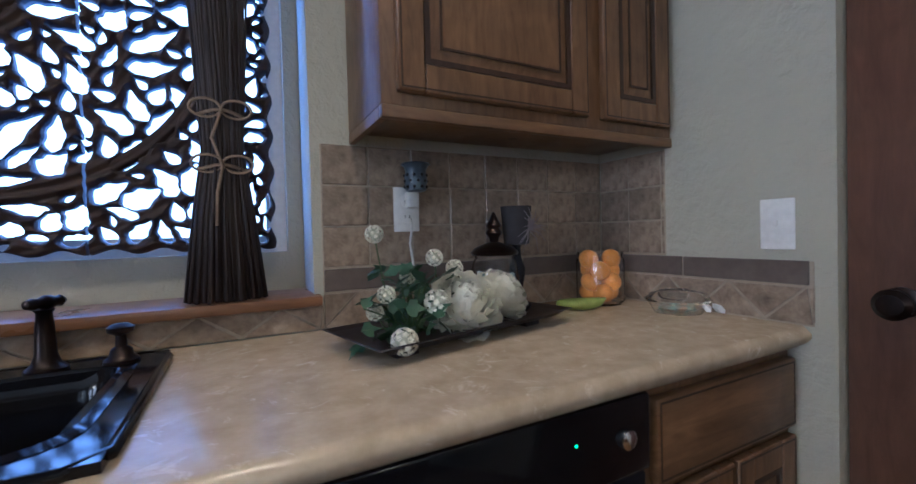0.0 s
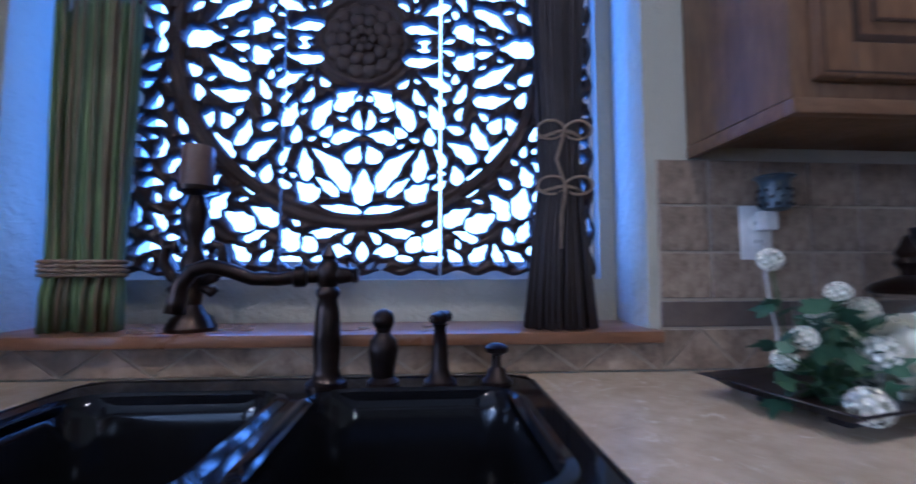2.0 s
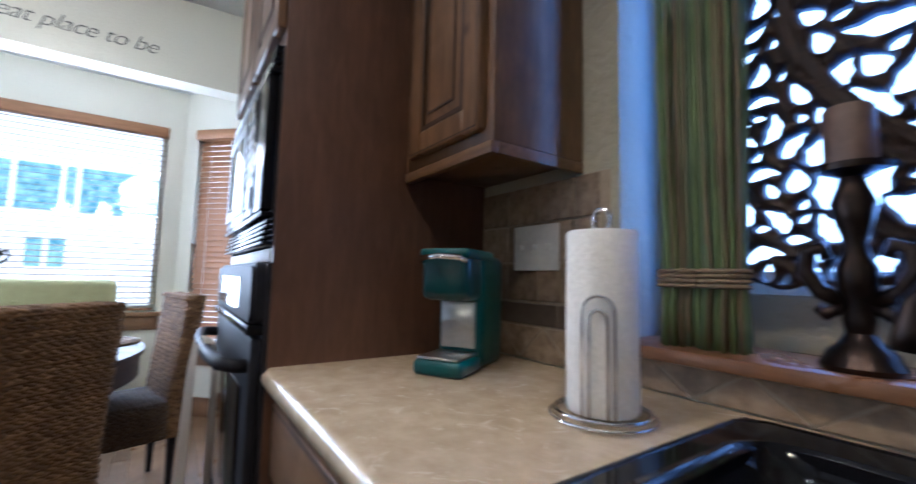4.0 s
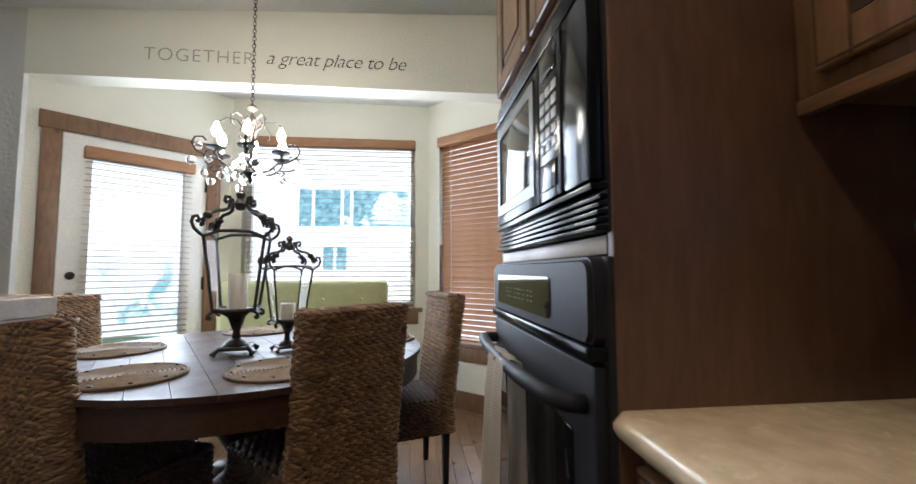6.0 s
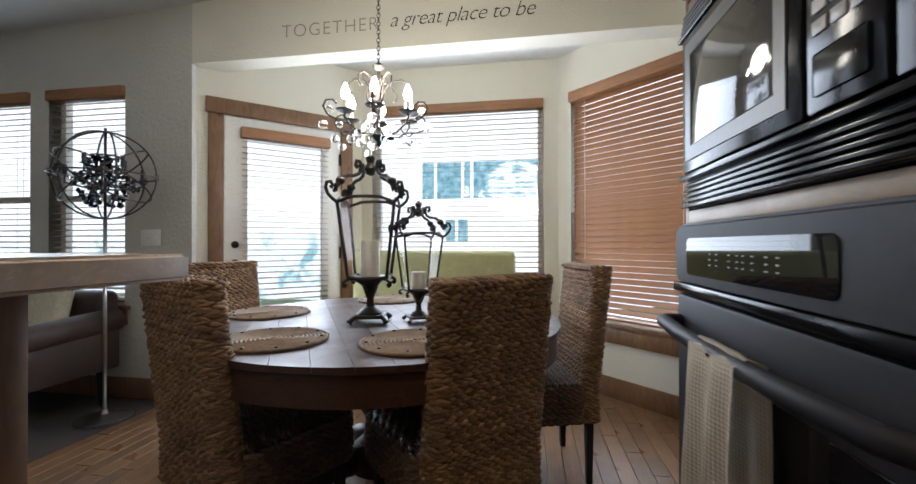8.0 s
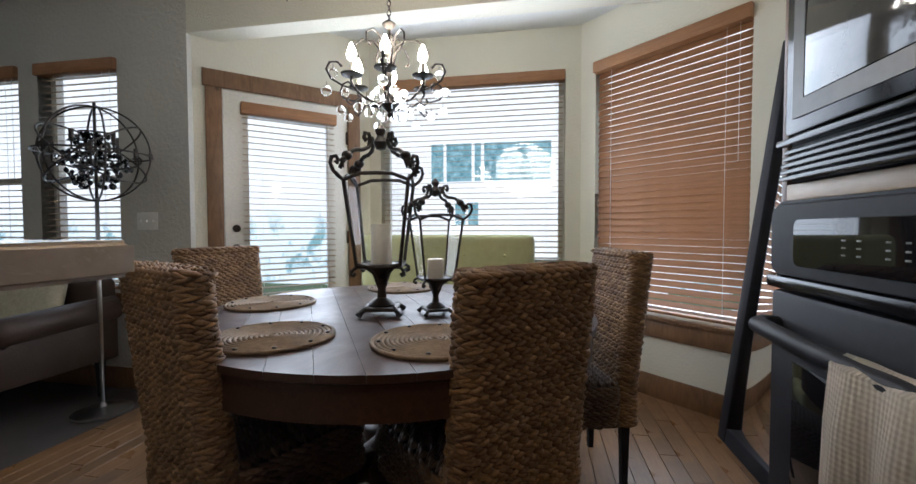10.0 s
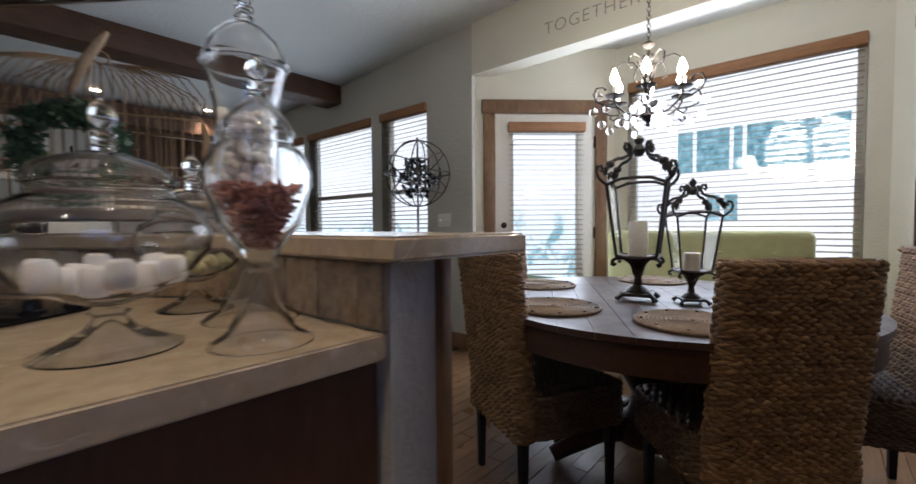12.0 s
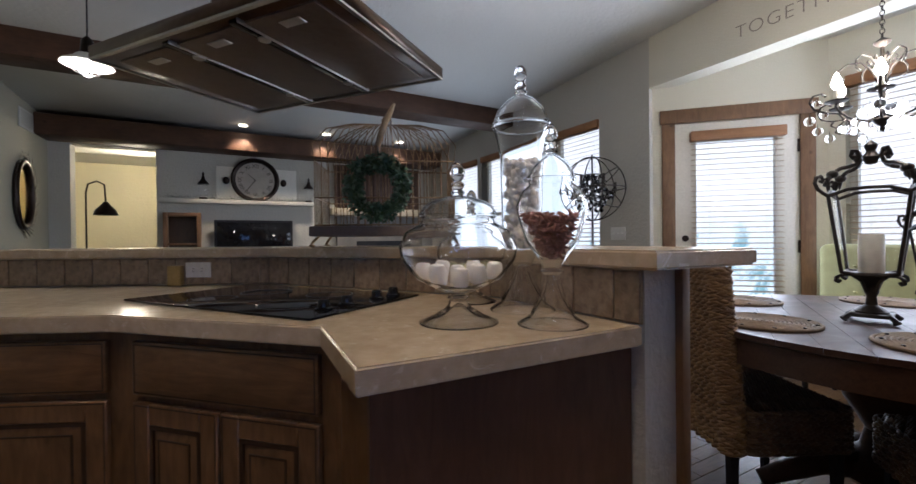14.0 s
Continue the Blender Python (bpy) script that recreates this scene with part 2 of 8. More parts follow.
def shift(bm, m):
    bmesh.ops.transform(bm, matrix=m, verts=bm.verts[:])
    return bm


def ball(r, u=16, v=10, at=(0, 0, 0), squash=1.0, bm=None):
    bm = bm or bmesh.new()
    s = bmesh.ops.create_uvsphere(bm, u_segments=u, v_segments=v, radius=r)["verts"]
    for q in s:
        q.co.z *= squash
        q.co += Vector(at)
    return bm


def smooth_mesh(bm, angle=40):
    lim = radians(angle)
    for f in bm.faces:
        f.smooth = True
    for e in bm.edges:
        e.smooth = not (len(e.link_faces) == 2 and e.calc_face_angle(0) > lim)


def link_mesh(name, bm, material, soft=40):
    if soft:
        smooth_mesh(bm, soft)
    me = bpy.data.meshes.new(name)
    bm.to_mesh(me)
    bm.free()
    me.materials.append(material)
    return new(name, me)


def part(name, bm, material, parent, label="", soft=40):
    ob = link_mesh(name, bm, material, soft)
    ob.parent = parent
    if label:
        ob["label"] = label
    return ob


def thing(name, m, label, category, group=""):
    ob = new(name)
    ob.empty_display_size = 0.05
    ob.matrix_world = m
    return tagged(ob, label, category, group)


def structure(name, bm, material, label="", category="", soft=30):
    ob = link_mesh(name, bm, material, soft)
    return tagged(ob, label or name.replace("_", " "), category or name.split("_")[0], kind="structure")


def solid(name, bm, material, label, category, m=None, group="", soft=40):
    ob = link_mesh(name, bm, material, soft)
    if m is not None:
        ob.matrix_world = m
    return tagged(ob, label, category, group)


def frame_m(x, y, z, deg):
    """A place whose own x axis points along deg in the plan."""
    return pose(x, y, z, 0, 0, deg)

# ---- plan ----
WY = 1.2            # kitchen wall
XT = -2.76         # side of the oven tower
CF = 0.591          # front of the counter
XH = -5.0           # wall with the bay's opening
YN, ZN = -2.13, 2.375   # start of the opening, its head
XB = -5.9           # middle wall of the bay
YS = -2.28          # edge of the wooden floor
YF = -6.5           # far wall


def ceil_z(y):
    return 2.8 + 0.05 * (y + 2.2)


def wall_x(name, x, y0, y1, z0, z1, holes, thick, material, label):
    """A wall along y at x, its visible face at x, going back by thick; holes are (y0, y1, z0, z1)."""
    bm = bmesh.new()
    ys = sorted({y0, y1, *[h[0] for h in holes], *[h[1] for h in holes]})
    for a, b in zip(ys, ys[1:]):
        cuts = sorted((h[2], h[3]) for h in holes if h[0] <= a and b <= h[1])
        z = z0
        for lo, hi in cuts + [(z1, z1)]:
            if lo > z + 1e-4:
                box(bm, x, a, z, x + thick, b, lo)
            z = hi
    bmesh.ops.remove_doubles(bm, verts=bm.verts[:], dist=1e-4)
    return structure(name, bm, material, label, "wall")


def turned(ob, m):
    ob.matrix_world = m
    return ob


# floors and ceilings
structure("floor_base", prism([(-6.3, YS), (1.5, YS), (1.5, 1.6), (-6.3, 1.6)], -0.12, -0.019), GROUT, "subfloor under the oak boards", "floor")
structure("floor_carpet", prism([(-6.3, YF - 3), (3.0, YF - 3), (3.0, YS), (-6.3, YS)], -0.12, -0.004),
          mottled("dark_carpet", (0.035, 0.028, 0.026), (0.055, 0.045, 0.04), 8, 0.95, 0.6, 220), "dark brown carpet of the living room", "floor")
bm = bmesh.new()
for y0, y1 in ((YF - 3.2, 1.75),):
    v = [bm.verts.new((x, y, ceil_z(y) + dz)) for dz in (0, 0.12) for x, y in ((-5.2, y0), (3.0, y0), (3.0, y1), (-5.2, y1))]
    for f in ((3, 2, 1, 0), (4, 5, 6, 7), (0, 1, 5, 4), (1, 2, 6, 5), (2, 3, 7, 6), (3, 0, 4, 7)):
        bm.faces.new([v[i] for i in f])
structure("ceiling", bm, CEIL, "gently sloping white textured ceiling", "ceiling")
structure("ceiling_bay", prism([(XH - 0.16, YN - 0.3), (XH - 0.16, 1.6), (-6.4, 1.6), (-6.4, YN - 0.3)], 2.62, 2.74), CEIL, "white ceiling of the bay", "ceiling")

# kitchen wall with the window recess
XW0, XW1, ZS, ZW = -2.29, -0.96, 0.975, 2.25
bm = bmesh.new()
box(bm, -3.7, WY, 0, XW0, WY + 0.16, 3.2)
box(bm, XW1, WY, 0, 0.14, WY + 0.16, 3.2)
box(bm, XW0, WY, 0, XW1, WY + 0.16, ZS)
box(bm, XW0, WY, ZW, XW1, WY + 0.16, 3.2)
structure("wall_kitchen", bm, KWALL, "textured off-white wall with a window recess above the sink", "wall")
bm = bmesh.new()
box(bm, XW0 - 0.1, WY + 0.16, 0.9, -2.2, WY + 0.3, 2.4)
box(bm, -1.0, WY + 0.16, 0.9, XW1 + 0.1, WY + 0.3, 2.4)
box(bm, -2.2, WY + 0.16, 0.9, -1.0, WY + 0.3, 1.105)
box(bm, -2.2, WY + 0.16, 2.15, -1.0, WY + 0.3, 2.4)
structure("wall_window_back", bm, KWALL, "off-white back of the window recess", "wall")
bm = bmesh.new()
box(bm, 0.0, 0.545, 0, 0.14, WY, 3.2)
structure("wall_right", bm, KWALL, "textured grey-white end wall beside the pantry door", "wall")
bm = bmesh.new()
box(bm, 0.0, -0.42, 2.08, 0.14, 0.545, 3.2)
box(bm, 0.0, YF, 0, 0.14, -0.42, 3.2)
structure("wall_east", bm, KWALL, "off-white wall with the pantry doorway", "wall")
bm = bmesh.new()
box(bm, -3.86, 1.2, 0, -3.7, 1.36, 3.2)
box(bm, -5.0, 1.36, 0, -3.7, 1.52, 3.2)
structure("wall_dining_side", bm, NOOKW, "cream wall behind the leaning mirror", "wall")

# outer wall of the living room and the head over the bay
WINS = [(-3.35, -2.68), (-4.80, -3.52), (-5.72, -4.92)]
wall_x("wall_outer", XH, YF - 0.2, YN, 0, 3.2, [(a, b, 0.66, 2.25) for a, b in WINS], -0.16, WALL, "white living-room wall with three windows")
wall_x("wall_head", XH, YN, 1.36, ZN, 3.2, [], -0.16, NOOKW, "cream wall over the dining bay's opening")

# bay: door wall, window wall, blind wall
A, B, C, D = Vector((XH - 0.04, YN)), Vector((XB, -1.24)), Vector((XB, 0.45)), Vector((XH, 1.36))


def bay_wall(name, p, q, z1, holes, label):
    """A wall from p to q in the plan, seen from the room; holes along it are (s0, s1, z0, z1)."""
    d = (q - p)
    m = frame_m(p.x, p.y, 0, math.degrees(math.atan2(d.y, d.x)))
    bm = bmesh.new()
    L = d.length
    xs = sorted({0, L, *[h[0] for h in holes], *[h[1] for h in holes]})
    for a, b in zip(xs, xs[1:]):
        z = 0
        for lo, hi in sorted((h[2], h[3]) for h in holes if h[0] <= a and b <= h[1]) + [(z1, z1)]:
            if lo > z + 1e-4:
                box(bm, a, 0, z, b, 0.15, lo)
            z = hi
    bmesh.ops.remove_doubles(bm, verts=bm.verts[:], dist=1e-4)
    turned(structure(name, bm, NOOKW, label, "wall"), m)
    return m, L


M_DOOR, L_DOOR = bay_wall("wall_bay_door", A, B, 2.7, [(0.17, 1.05, 0, 2.06)], "cream bay wall with the garden door")
M_WIN, L_WIN = bay_wall("wall_bay_window", B, C, 2.7, [(0.10, 1.575, 0.80, 2.29)], "cream bay wall with a wide window")
M_BLIND, L_BLIND = bay_wall("wall_bay_blind", C, D, 2.7, [(0.13, 1.13, 0.53, 2.29)], "cream bay wall with a tall window")

# far wall with the hall's opening
bm = bmesh.new()
box(bm, -1.05, YF - 0.2, 0, 0.0 - 0.05 - 1.0, YF, 3.2)
box(bm, -5.2, YF - 0.2, 0, -1.05, YF, 3.2)
box(bm, -0.2, YF - 0.2, 0, 0.14, YF, 3.2)
box(bm, -1.05, YF - 0.2, 2.32, -0.2, YF, 3.2)
structure("wall_far", bm, WALL, "white fireplace wall of the living room", "wall")
bm = bmesh.new()
box(bm, -1.3, YF - 2.6, 0, 0.5, YF - 2.45, 2.8)
box(bm, -1.5, YF - 2.45, 0, -1.3, YF - 0.2, 2.8)
box(bm, 0.4, YF - 2.45, 0, 0.55, YF - 0.2, 2.8)
structure("wall_hall", bm, plaster("hall_paint", (0.66, 0.60, 0.42), 30, 0.3), "warm cream wall of the lit hall", "wall")
structure("ceiling_hall", prism([(-1.5, YF - 2.6), (0.55, YF - 2.6), (0.55, YF - 0.2), (-1.5, YF - 0.2)], 2.5, 2.6), CEIL, "hall ceiling", "ceiling")

# beams
structure("beam_near", rbox(-4.99, -4.35, 2.50, -0.01, -4.05, 2.71, 0.012), BEAMWOOD, "dark rough-sawn ceiling beam", "beam")
structure("beam_far", rbox(-4.99, YF + 0.05, 2.32, -0.01, YF + 0.45, 2.56, 0.012), BEAMWOOD, "dark rough-sawn beam along the fireplace wall", "beam")

# ground outside
structure("ground", prism([(-120, -120), (120, -120), (120, 120), (-120, 120)], -0.4, -0.2),
          mottled("lawn", (0.05, 0.09, 0.03), (0.09, 0.13, 0.05), 3, 0.9), "lawn round the house", "ground")

# ---- kitchen: worktop, sink, window ----
def slab_with_hole(x0, y0, x1, y1, hx0, hy0, hx1, hy1, z0, z1):
    bm = bmesh.new()
    o = [(x0, y0), (x1, y0), (x1, y1), (x0, y1)]
    h = [(hx0, hy0), (hx1, hy0), (hx1, hy1), (hx0, hy1)]
    ring = [[bm.verts.new((*p, z)) for p in pts] for z in (z0, z1) for pts in (o, h)]
    ob_, hb, ot, ht = ring
    for i in range(4):
        j = (i + 1) % 4
        bm.faces.new((ot[i], ot[j], ht[j], ht[i]))
        bm.faces.new((ob_[j], ob_[i], hb[i], hb[j]))
        bm.faces.new((ob_[i], ob_[j], ot[j], ot[i]))
        bm.faces.new((hb[j], hb[i], ht[i], ht[j]))
    front = [e for e in bm.edges if all(abs(v.co.y - y0) < 1e-4 for v in e.verts) and abs(e.verts[0].co.z - e.verts[1].co.z) < 1e-4]
    bmesh.ops.bevel(bm, geom=front, offset=0.016, segments=4, profile=0.5, affect="EDGES")
    return bm


SX0, SX1, SY0, SY1 = -2.035, -1.245, 0.655, 1.125
solid("worktop", slab_with_hole(XT, CF, -0.001, WY - 0.009, SX0 + 0.03, SY0 + 0.03, SX1 - 0.03, SY1 - 0.03, 0.873, 0.915), STONE,
      "beige travertine-look laminate worktop with a rounded front edge", "worktop")

# sink: rim and two bowls
sink = thing("kitchen_sink", pose(0, 0, 0), "glossy black double-bowl drop-in sink in the beige worktop", "sink")


def bowl(x0, y0, x1, y1, ztop, depth):
    """An open bowl with rounded corners and a wall of its own."""
    bm = bmesh.new()

    def ring(inset, z, r):
        out = []
        a, b, c, d = x0 + inset, y0 + inset, x1 - inset, y1 - inset
        for cx, cy, s in ((c - r, d - r, 0), (a + r, d - r, 90), (a + r, b + r, 180), (c - r, b + r, 270)):
            for k in range(6):
                t = radians(s + 18 * k)
                out.append(bm.verts.new((cx + r * math.cos(t), cy + r * math.sin(t), z)))
        return out
    rs = [ring(-0.012, ztop, 0.07), ring(0.0, ztop + 0.004, 0.065), ring(0.008, ztop - 0.004, 0.06), ring(0.018, ztop - 0.03, 0.055), ring(0.03, ztop - depth + 0.03, 0.05), ring(0.06, ztop - depth, 0.03)]
    for p, q in zip(rs, rs[1:]):
        for k in range(24):
            bm.faces.new((p[k], p[(k + 1) % 24], q[(k + 1) % 24], q[k]))
    bm.faces.new(rs[-1])
    bmesh.ops.recalc_face_normals(bm, faces=bm.faces[:])
    return bm


XM = -1.64
for x0, x1 in ((SX0 + 0.045, XM - 0.02), (XM + 0.02, SX1 - 0.045)):
    part("bowl", bowl(x0, SY0 + 0.05, x1, SY1 - 0.085, 0.929, 0.2), BLACK_GLOSS, sink)
bm = bmesh.new()
for a in ((SX0, SY0, SX0 + 0.06, SY1), (SX1 - 0.06, SY0, SX1, SY1), (SX0 + 0.06, SY0, SX1 - 0.06, SY0 + 0.06), (SX0 + 0.06, SY1 - 0.097, SX1 - 0.06, SY1), (XM - 0.033, SY0 + 0.06, XM + 0.033, SY1 - 0.097)):
    box(bm, a[0], a[1], 0.9155, a[2], a[3], 0.928)
bmesh.ops.remove_doubles(bm, verts=bm.verts[:], dist=1e-4)
part("rim", bm, BLACK_GLOSS, sink)
bm = bmesh.new()
pts = [(SX0 + 0.03, SY0), (SX1 - 0.03, SY0), (SX1, SY0 + 0.03), (SX1, SY1 - 0.03), (SX1 - 0.03, SY1), (SX0 + 0.03, SY1), (SX0, SY1 - 0.03), (SX0, SY0 + 0.03)]
part("rim_bead", tube([(x, y, 0.922) for x, y in pts], 0.008, 8, closed=True), BLACK_GLOSS, sink)
for x in (-1.84, -1.44):
    part("drain", shift(lathe([(0.045, 0), (0.045, 0.004), (0.03, 0.002), (0, 0.002)], 24), pose(x, 0.88, 0.7295)), BRONZE, sink)

# tap, sprayer, lever, soap pump
FY = 1.075
tap = thing("kitchen_tap", pose(-1.61, FY, 0.927), "oil-rubbed bronze tap with a curved swan spout", "tap")
part("post", lathe([(0.034, 0), (0.034, 0.008), (0.026, 0.014), (0.021, 0.03), (0.024, 0.075), (0.02, 0.13), (0.016, 0.15), (0.02, 0.158), (0.02, 0.165), (0.015, 0.172), (0.02, 0.182), (0.022, 0.205), (0.017, 0.215), (0.012, 0.22), (0.014, 0.226), (0.009, 0.236), (0.004, 0.246), (0, 0.25)], 24), BRONZE, tap)
sp = [(0, 0, 0.192), (-0.05, -0.004, 0.19), (-0.1, -0.01, 0.185), (-0.145, -0.018, 0.186), (-0.185, -0.027, 0.2), (-0.22, -0.035, 0.208), (-0.25, -0.042, 0.2), (-0.268, -0.046, 0.178), (-0.274, -0.047, 0.15), (-0.277, -0.048, 0.13)]
part("spout", tube([(x * 0.86, y * 0.7, z) for x, y, z in sp], [0.013, 0.0125, 0.012, 0.012, 0.0125, 0.013, 0.013, 0.013, 0.014, 0.016], 12), BRONZE, tap)
part("spout_collar", shift(lathe([(0.015, -0.012), (0.019, -0.008), (0.019, 0.008), (0.015, 0.012)], 18), pose(-0.045, -0.012, 0.19, 0, 90, 5)), BRONZE, tap)
part("end_cap", shift(lathe([(0.012, 0), (0.016, 0.008), (0.012, 0.03), (0.015, 0.034), (0.011, 0.04), (0, 0.041)], 16), pose(0.012, 0, 0.192, 0, 90, 0)), BRONZE, tap)
spray = thing("side_sprayer", pose(-1.513, FY, 0.927), "oil-rubbed bronze side sprayer on the sink rim", "sprayer")
part("base", lathe([(0.028, 0), (0.028, 0.008), (0.02, 0.016), (0.022, 0.03), (0.026, 0.06), (0.024, 0.078), (0.012, 0.092), (0.014, 0.098), (0.011, 0.105), (0, 0.106)], 24), BRONZE, spray)
part("head", shift(lathe([(0.016, 0), (0.019, 0.01), (0.018, 0.022), (0.01, 0.03), (0, 0.032)], 18), pose(0, 0.006, 0.103, 35, 0, 0)), BRONZE, spray)
lever = thing("tap_lever", pose(-1.413, FY, 0.927), "oil-rubbed bronze lever handle on the sink rim", "tap handle")
part("base", lathe([(0.029, 0), (0.029, 0.007), (0.02, 0.014), (0.015, 0.03), (0.013, 0.07), (0.011, 0.1), (0.015, 0.106), (0, 0.107)], 24), BRONZE, lever)
part("grip", shift(lathe([(0, -0.045), (0.01, -0.04), (0.014, -0.026), (0.011, -0.014), (0.017, 0), (0.016, 0.014), (0.011, 0.028), (0.014, 0.038), (0.008, 0.048), (0, 0.05)], 18), pose(0, 0, 0.117, 0, 90, 60) @ Matrix.Scale(0.72, 4)), BRONZE, lever)
soap = thing("soap_pump", pose(-1.312, FY, 0.927), "oil-rubbed bronze soap pump on the sink rim", "soap pump")
part("base", lathe([(0.027, 0), (0.027, 0.006), (0.018, 0.014), (0.016, 0.024), (0.009, 0.03), (0.008, 0.05), (0.02, 0.056), (0.021, 0.064), (0.012, 0.07), (0, 0.071)], 24), BRONZE, soap)

# sill
structure("sill", rbox(-2.345, 1.165, 0.977, -0.945, 1.36, 1.003, 0.006), timber("sill_wood", (0.30, 0.15, 0.07), (0.18, 0.085, 0.04), (1, 7, 7), rough=0.3), "reddish-brown wooden window sill", "sill")

# carved panel
# openings are (across, down, half length, half width, turn in degrees, bend), in centimetres from the rosette
HEART = [(1.5, 13.2, 1.3, 0.8, 80, 0), (4.4, 13.4, 3.6, 1.9, 40, 0.04), (9.8, 16.6, 4.6, 1.5, 58, 0.05), (4.2, 22.4, 3.5, 1.4, 12, 0.05), (8.6, 21.4, 1.8, 1.2, 50, 0),
         (2.3, 27.0, 2.4, 1.6, 60, 0), (7.1, 30.2, 6.4, 1.7, 130, -0.02), (0.0, 34.8, 4.2, 2.3, 90, 0)]
FLANK = [(13.7, 29.5, 4.0, 1.4, 97, 0.02), (13.2, 36.2, 3.0, 1.9, 140, 0.06), (8.4, 34.8, 3.4, 1.0, 138, 0), (5.2, 40.3, 4.6, 1.0, 170, 0.01), (17.2, 17.5, 3.4, 1.5, 65, 0), (15.8, 22.3, 2.4, 1.1, 85, 0)]
SIDE = [(14.2, 4.2, 4.4, 1.3, 172, 0.03), (13.8, 0.9, 1.9, 0.8, 4, 0), (17.2, 8.8, 3.8, 1.3, 25, 0.03), (24.6, 3.6, 2.9, 2.0, 125, 0.05), (29.2, 1.6, 2.4, 1.0, 160, 0), (37.0, 0.0, 4.4, 1.9, 0, 0),
        (31.8, 7.2, 5.6, 1.5, 146, 0.02), (42.6, 3.6, 2.4, 1.4, 60, 0), (39.4, 7.6, 2.4, 1.1, 130, 0), (46.8, 1.8, 2.4, 1.2, 90, 0)]
SPRAY = [(31.0, 13.6, 4.6, 1.5, 170, 0.03), (38.2, 12.8, 2.4, 1.1, 110, 0), (31.8, 19.4, 2.3, 1.4, 120, 0), (35.9, 19.2, 2.7, 1.5, 60, 0.05), (39.2, 16.8, 2.8, 1.2, 100, 0), (27.4, 22.2, 3.7, 1.4, 65, -0.04),
         (23.6, 25.6, 4.0, 1.5, 35, 0.04), (32.6, 26.2, 4.2, 2.0, 115, 0), (21.6, 20.4, 2.2, 1.0, 20, 0), (22.4, 31.6, 2.4, 1.3, 80, 0.08), (28.0, 31.8, 3.8, 1.5, 135, 0.02), (25.4, 35.6, 2.4, 1.1, 160, 0)]
CORNER = [(39.2, 31.6, 2.7, 1.4, 70, 0.05), (33.8, 33.4, 2.0, 1.0, 40, 0), (32.8, 38.9, 3.6, 1.7, 55, 0.05), (38.0, 38.3, 3.8, 2.0, 100, 0), (42.4, 36.4, 2.1, 1.4, 90, 0), (28.2, 43.2, 4.0, 1.9, 150, 0.02),
          (24.2, 46.1, 3.0, 1.0, 20, 0.03), (34.6, 46.1, 2.2, 1.2, 70, 0), (38.5, 45.2, 2.7, 1.2, 115, 0.04), (36.2, 51.2, 2.8, 1.1, 40, 0.05), (31.8, 50.6, 2.7, 1.0, 70, -0.04), (27.6, 50.6, 2.9, 1.3, 130, 0)]
BORDER = [(8.2, 45.6, 4.1, 1.0, 8, 0), (5.3, 49.7, 2.7, 1.3, 0, 0.1), (12.2, 47.8, 2.3, 1.9, 60, 0), (16.6, 47.4, 2.8, 2.0, 115, 0.04), (9.2, 51.6, 2.4, 0.7, 10, 0), (16.4, 52.4, 2.7, 1.1, 165, 0.05), (22.4, 41.8, 3.6, 1.6, 145, 0), (21.6, 51.2, 2.2, 1.1, 50, 0)]


def leaf_opening(h, u, w):
    """How far inside a lobed, bent leaf a point lies."""
    cx, cy, l, wd, a, k = h
    p = (u - cx) * math.cos(a) + (w - cy) * math.sin(a)
    q = -(u - cx) * math.sin(a) + (w - cy) * math.cos(a) - k * p * p
    e = np.clip(p / l, -1, 1)
    side = np.where(q > 0, 1.0, 0.78)
    lobes = 1 + (0.12 * np.cos(2.6 * math.pi * e + np.where(q > 0, 0.9, -0.5)) if l > 0.029 else 0)
    return wd * side * (1 - e * e) ** 0.8 * (1 + 0.62 * e) * lobes - np.abs(q) - 2 * np.maximum(np.abs(p) - l, 0)


def panel_openings():
    """The drawn motifs of one quarter, then small leaves packed into what is left."""
    rng = random.Random(7)
    g = np.linspace(0, 0.56, 150)
    U, W = np.meshgrid(g, g, indexing="ij")
    R = np.hypot(U, W)
    ring = np.abs(R - 0.428) < 0.017
    best = np.full(U.shape, -1.0)
    holes = []
    for motif in (HEART, FLANK, SIDE, SPRAY, CORNER, BORDER):
        for x, y, l, wd, deg, bend in motif:
            h = (x / 100, y / 100, l * 0.0108, wd * 0.0125, radians(deg), bend * 100)
            holes.append(h)
            best = np.maximum(best, leaf_opening(h, U, W))
    for l, wd, tries in ((0.03, 0.012, 1200), (0.02, 0.009, 1800), (0.013, 0.0065, 1800)):
        for _ in range(tries):
            cx, cy = rng.uniform(0, 0.55), rng.uniform(0, 0.55)
            a = math.atan2(cy, cx) + rng.choice((0.75, -0.75, 1.4, 0.2)) + rng.uniform(-0.2, 0.2)
            h = (cx, cy, l * rng.uniform(0.85, 1.1), wd * rng.uniform(0.9, 1.15), a, rng.choice((-1, 1)) * rng.uniform(4, 14))
            v = leaf_opening(h, U, W)
            ins = v > -0.006
            if np.any(best[ins] > -0.004) or np.any(ring[ins]) or np.any(R[ins] < 0.115) or np.any(np.maximum(U, W)[ins] > 0.55):
                continue
            holes.append(h)
            best = np.maximum(best, v)
    return holes


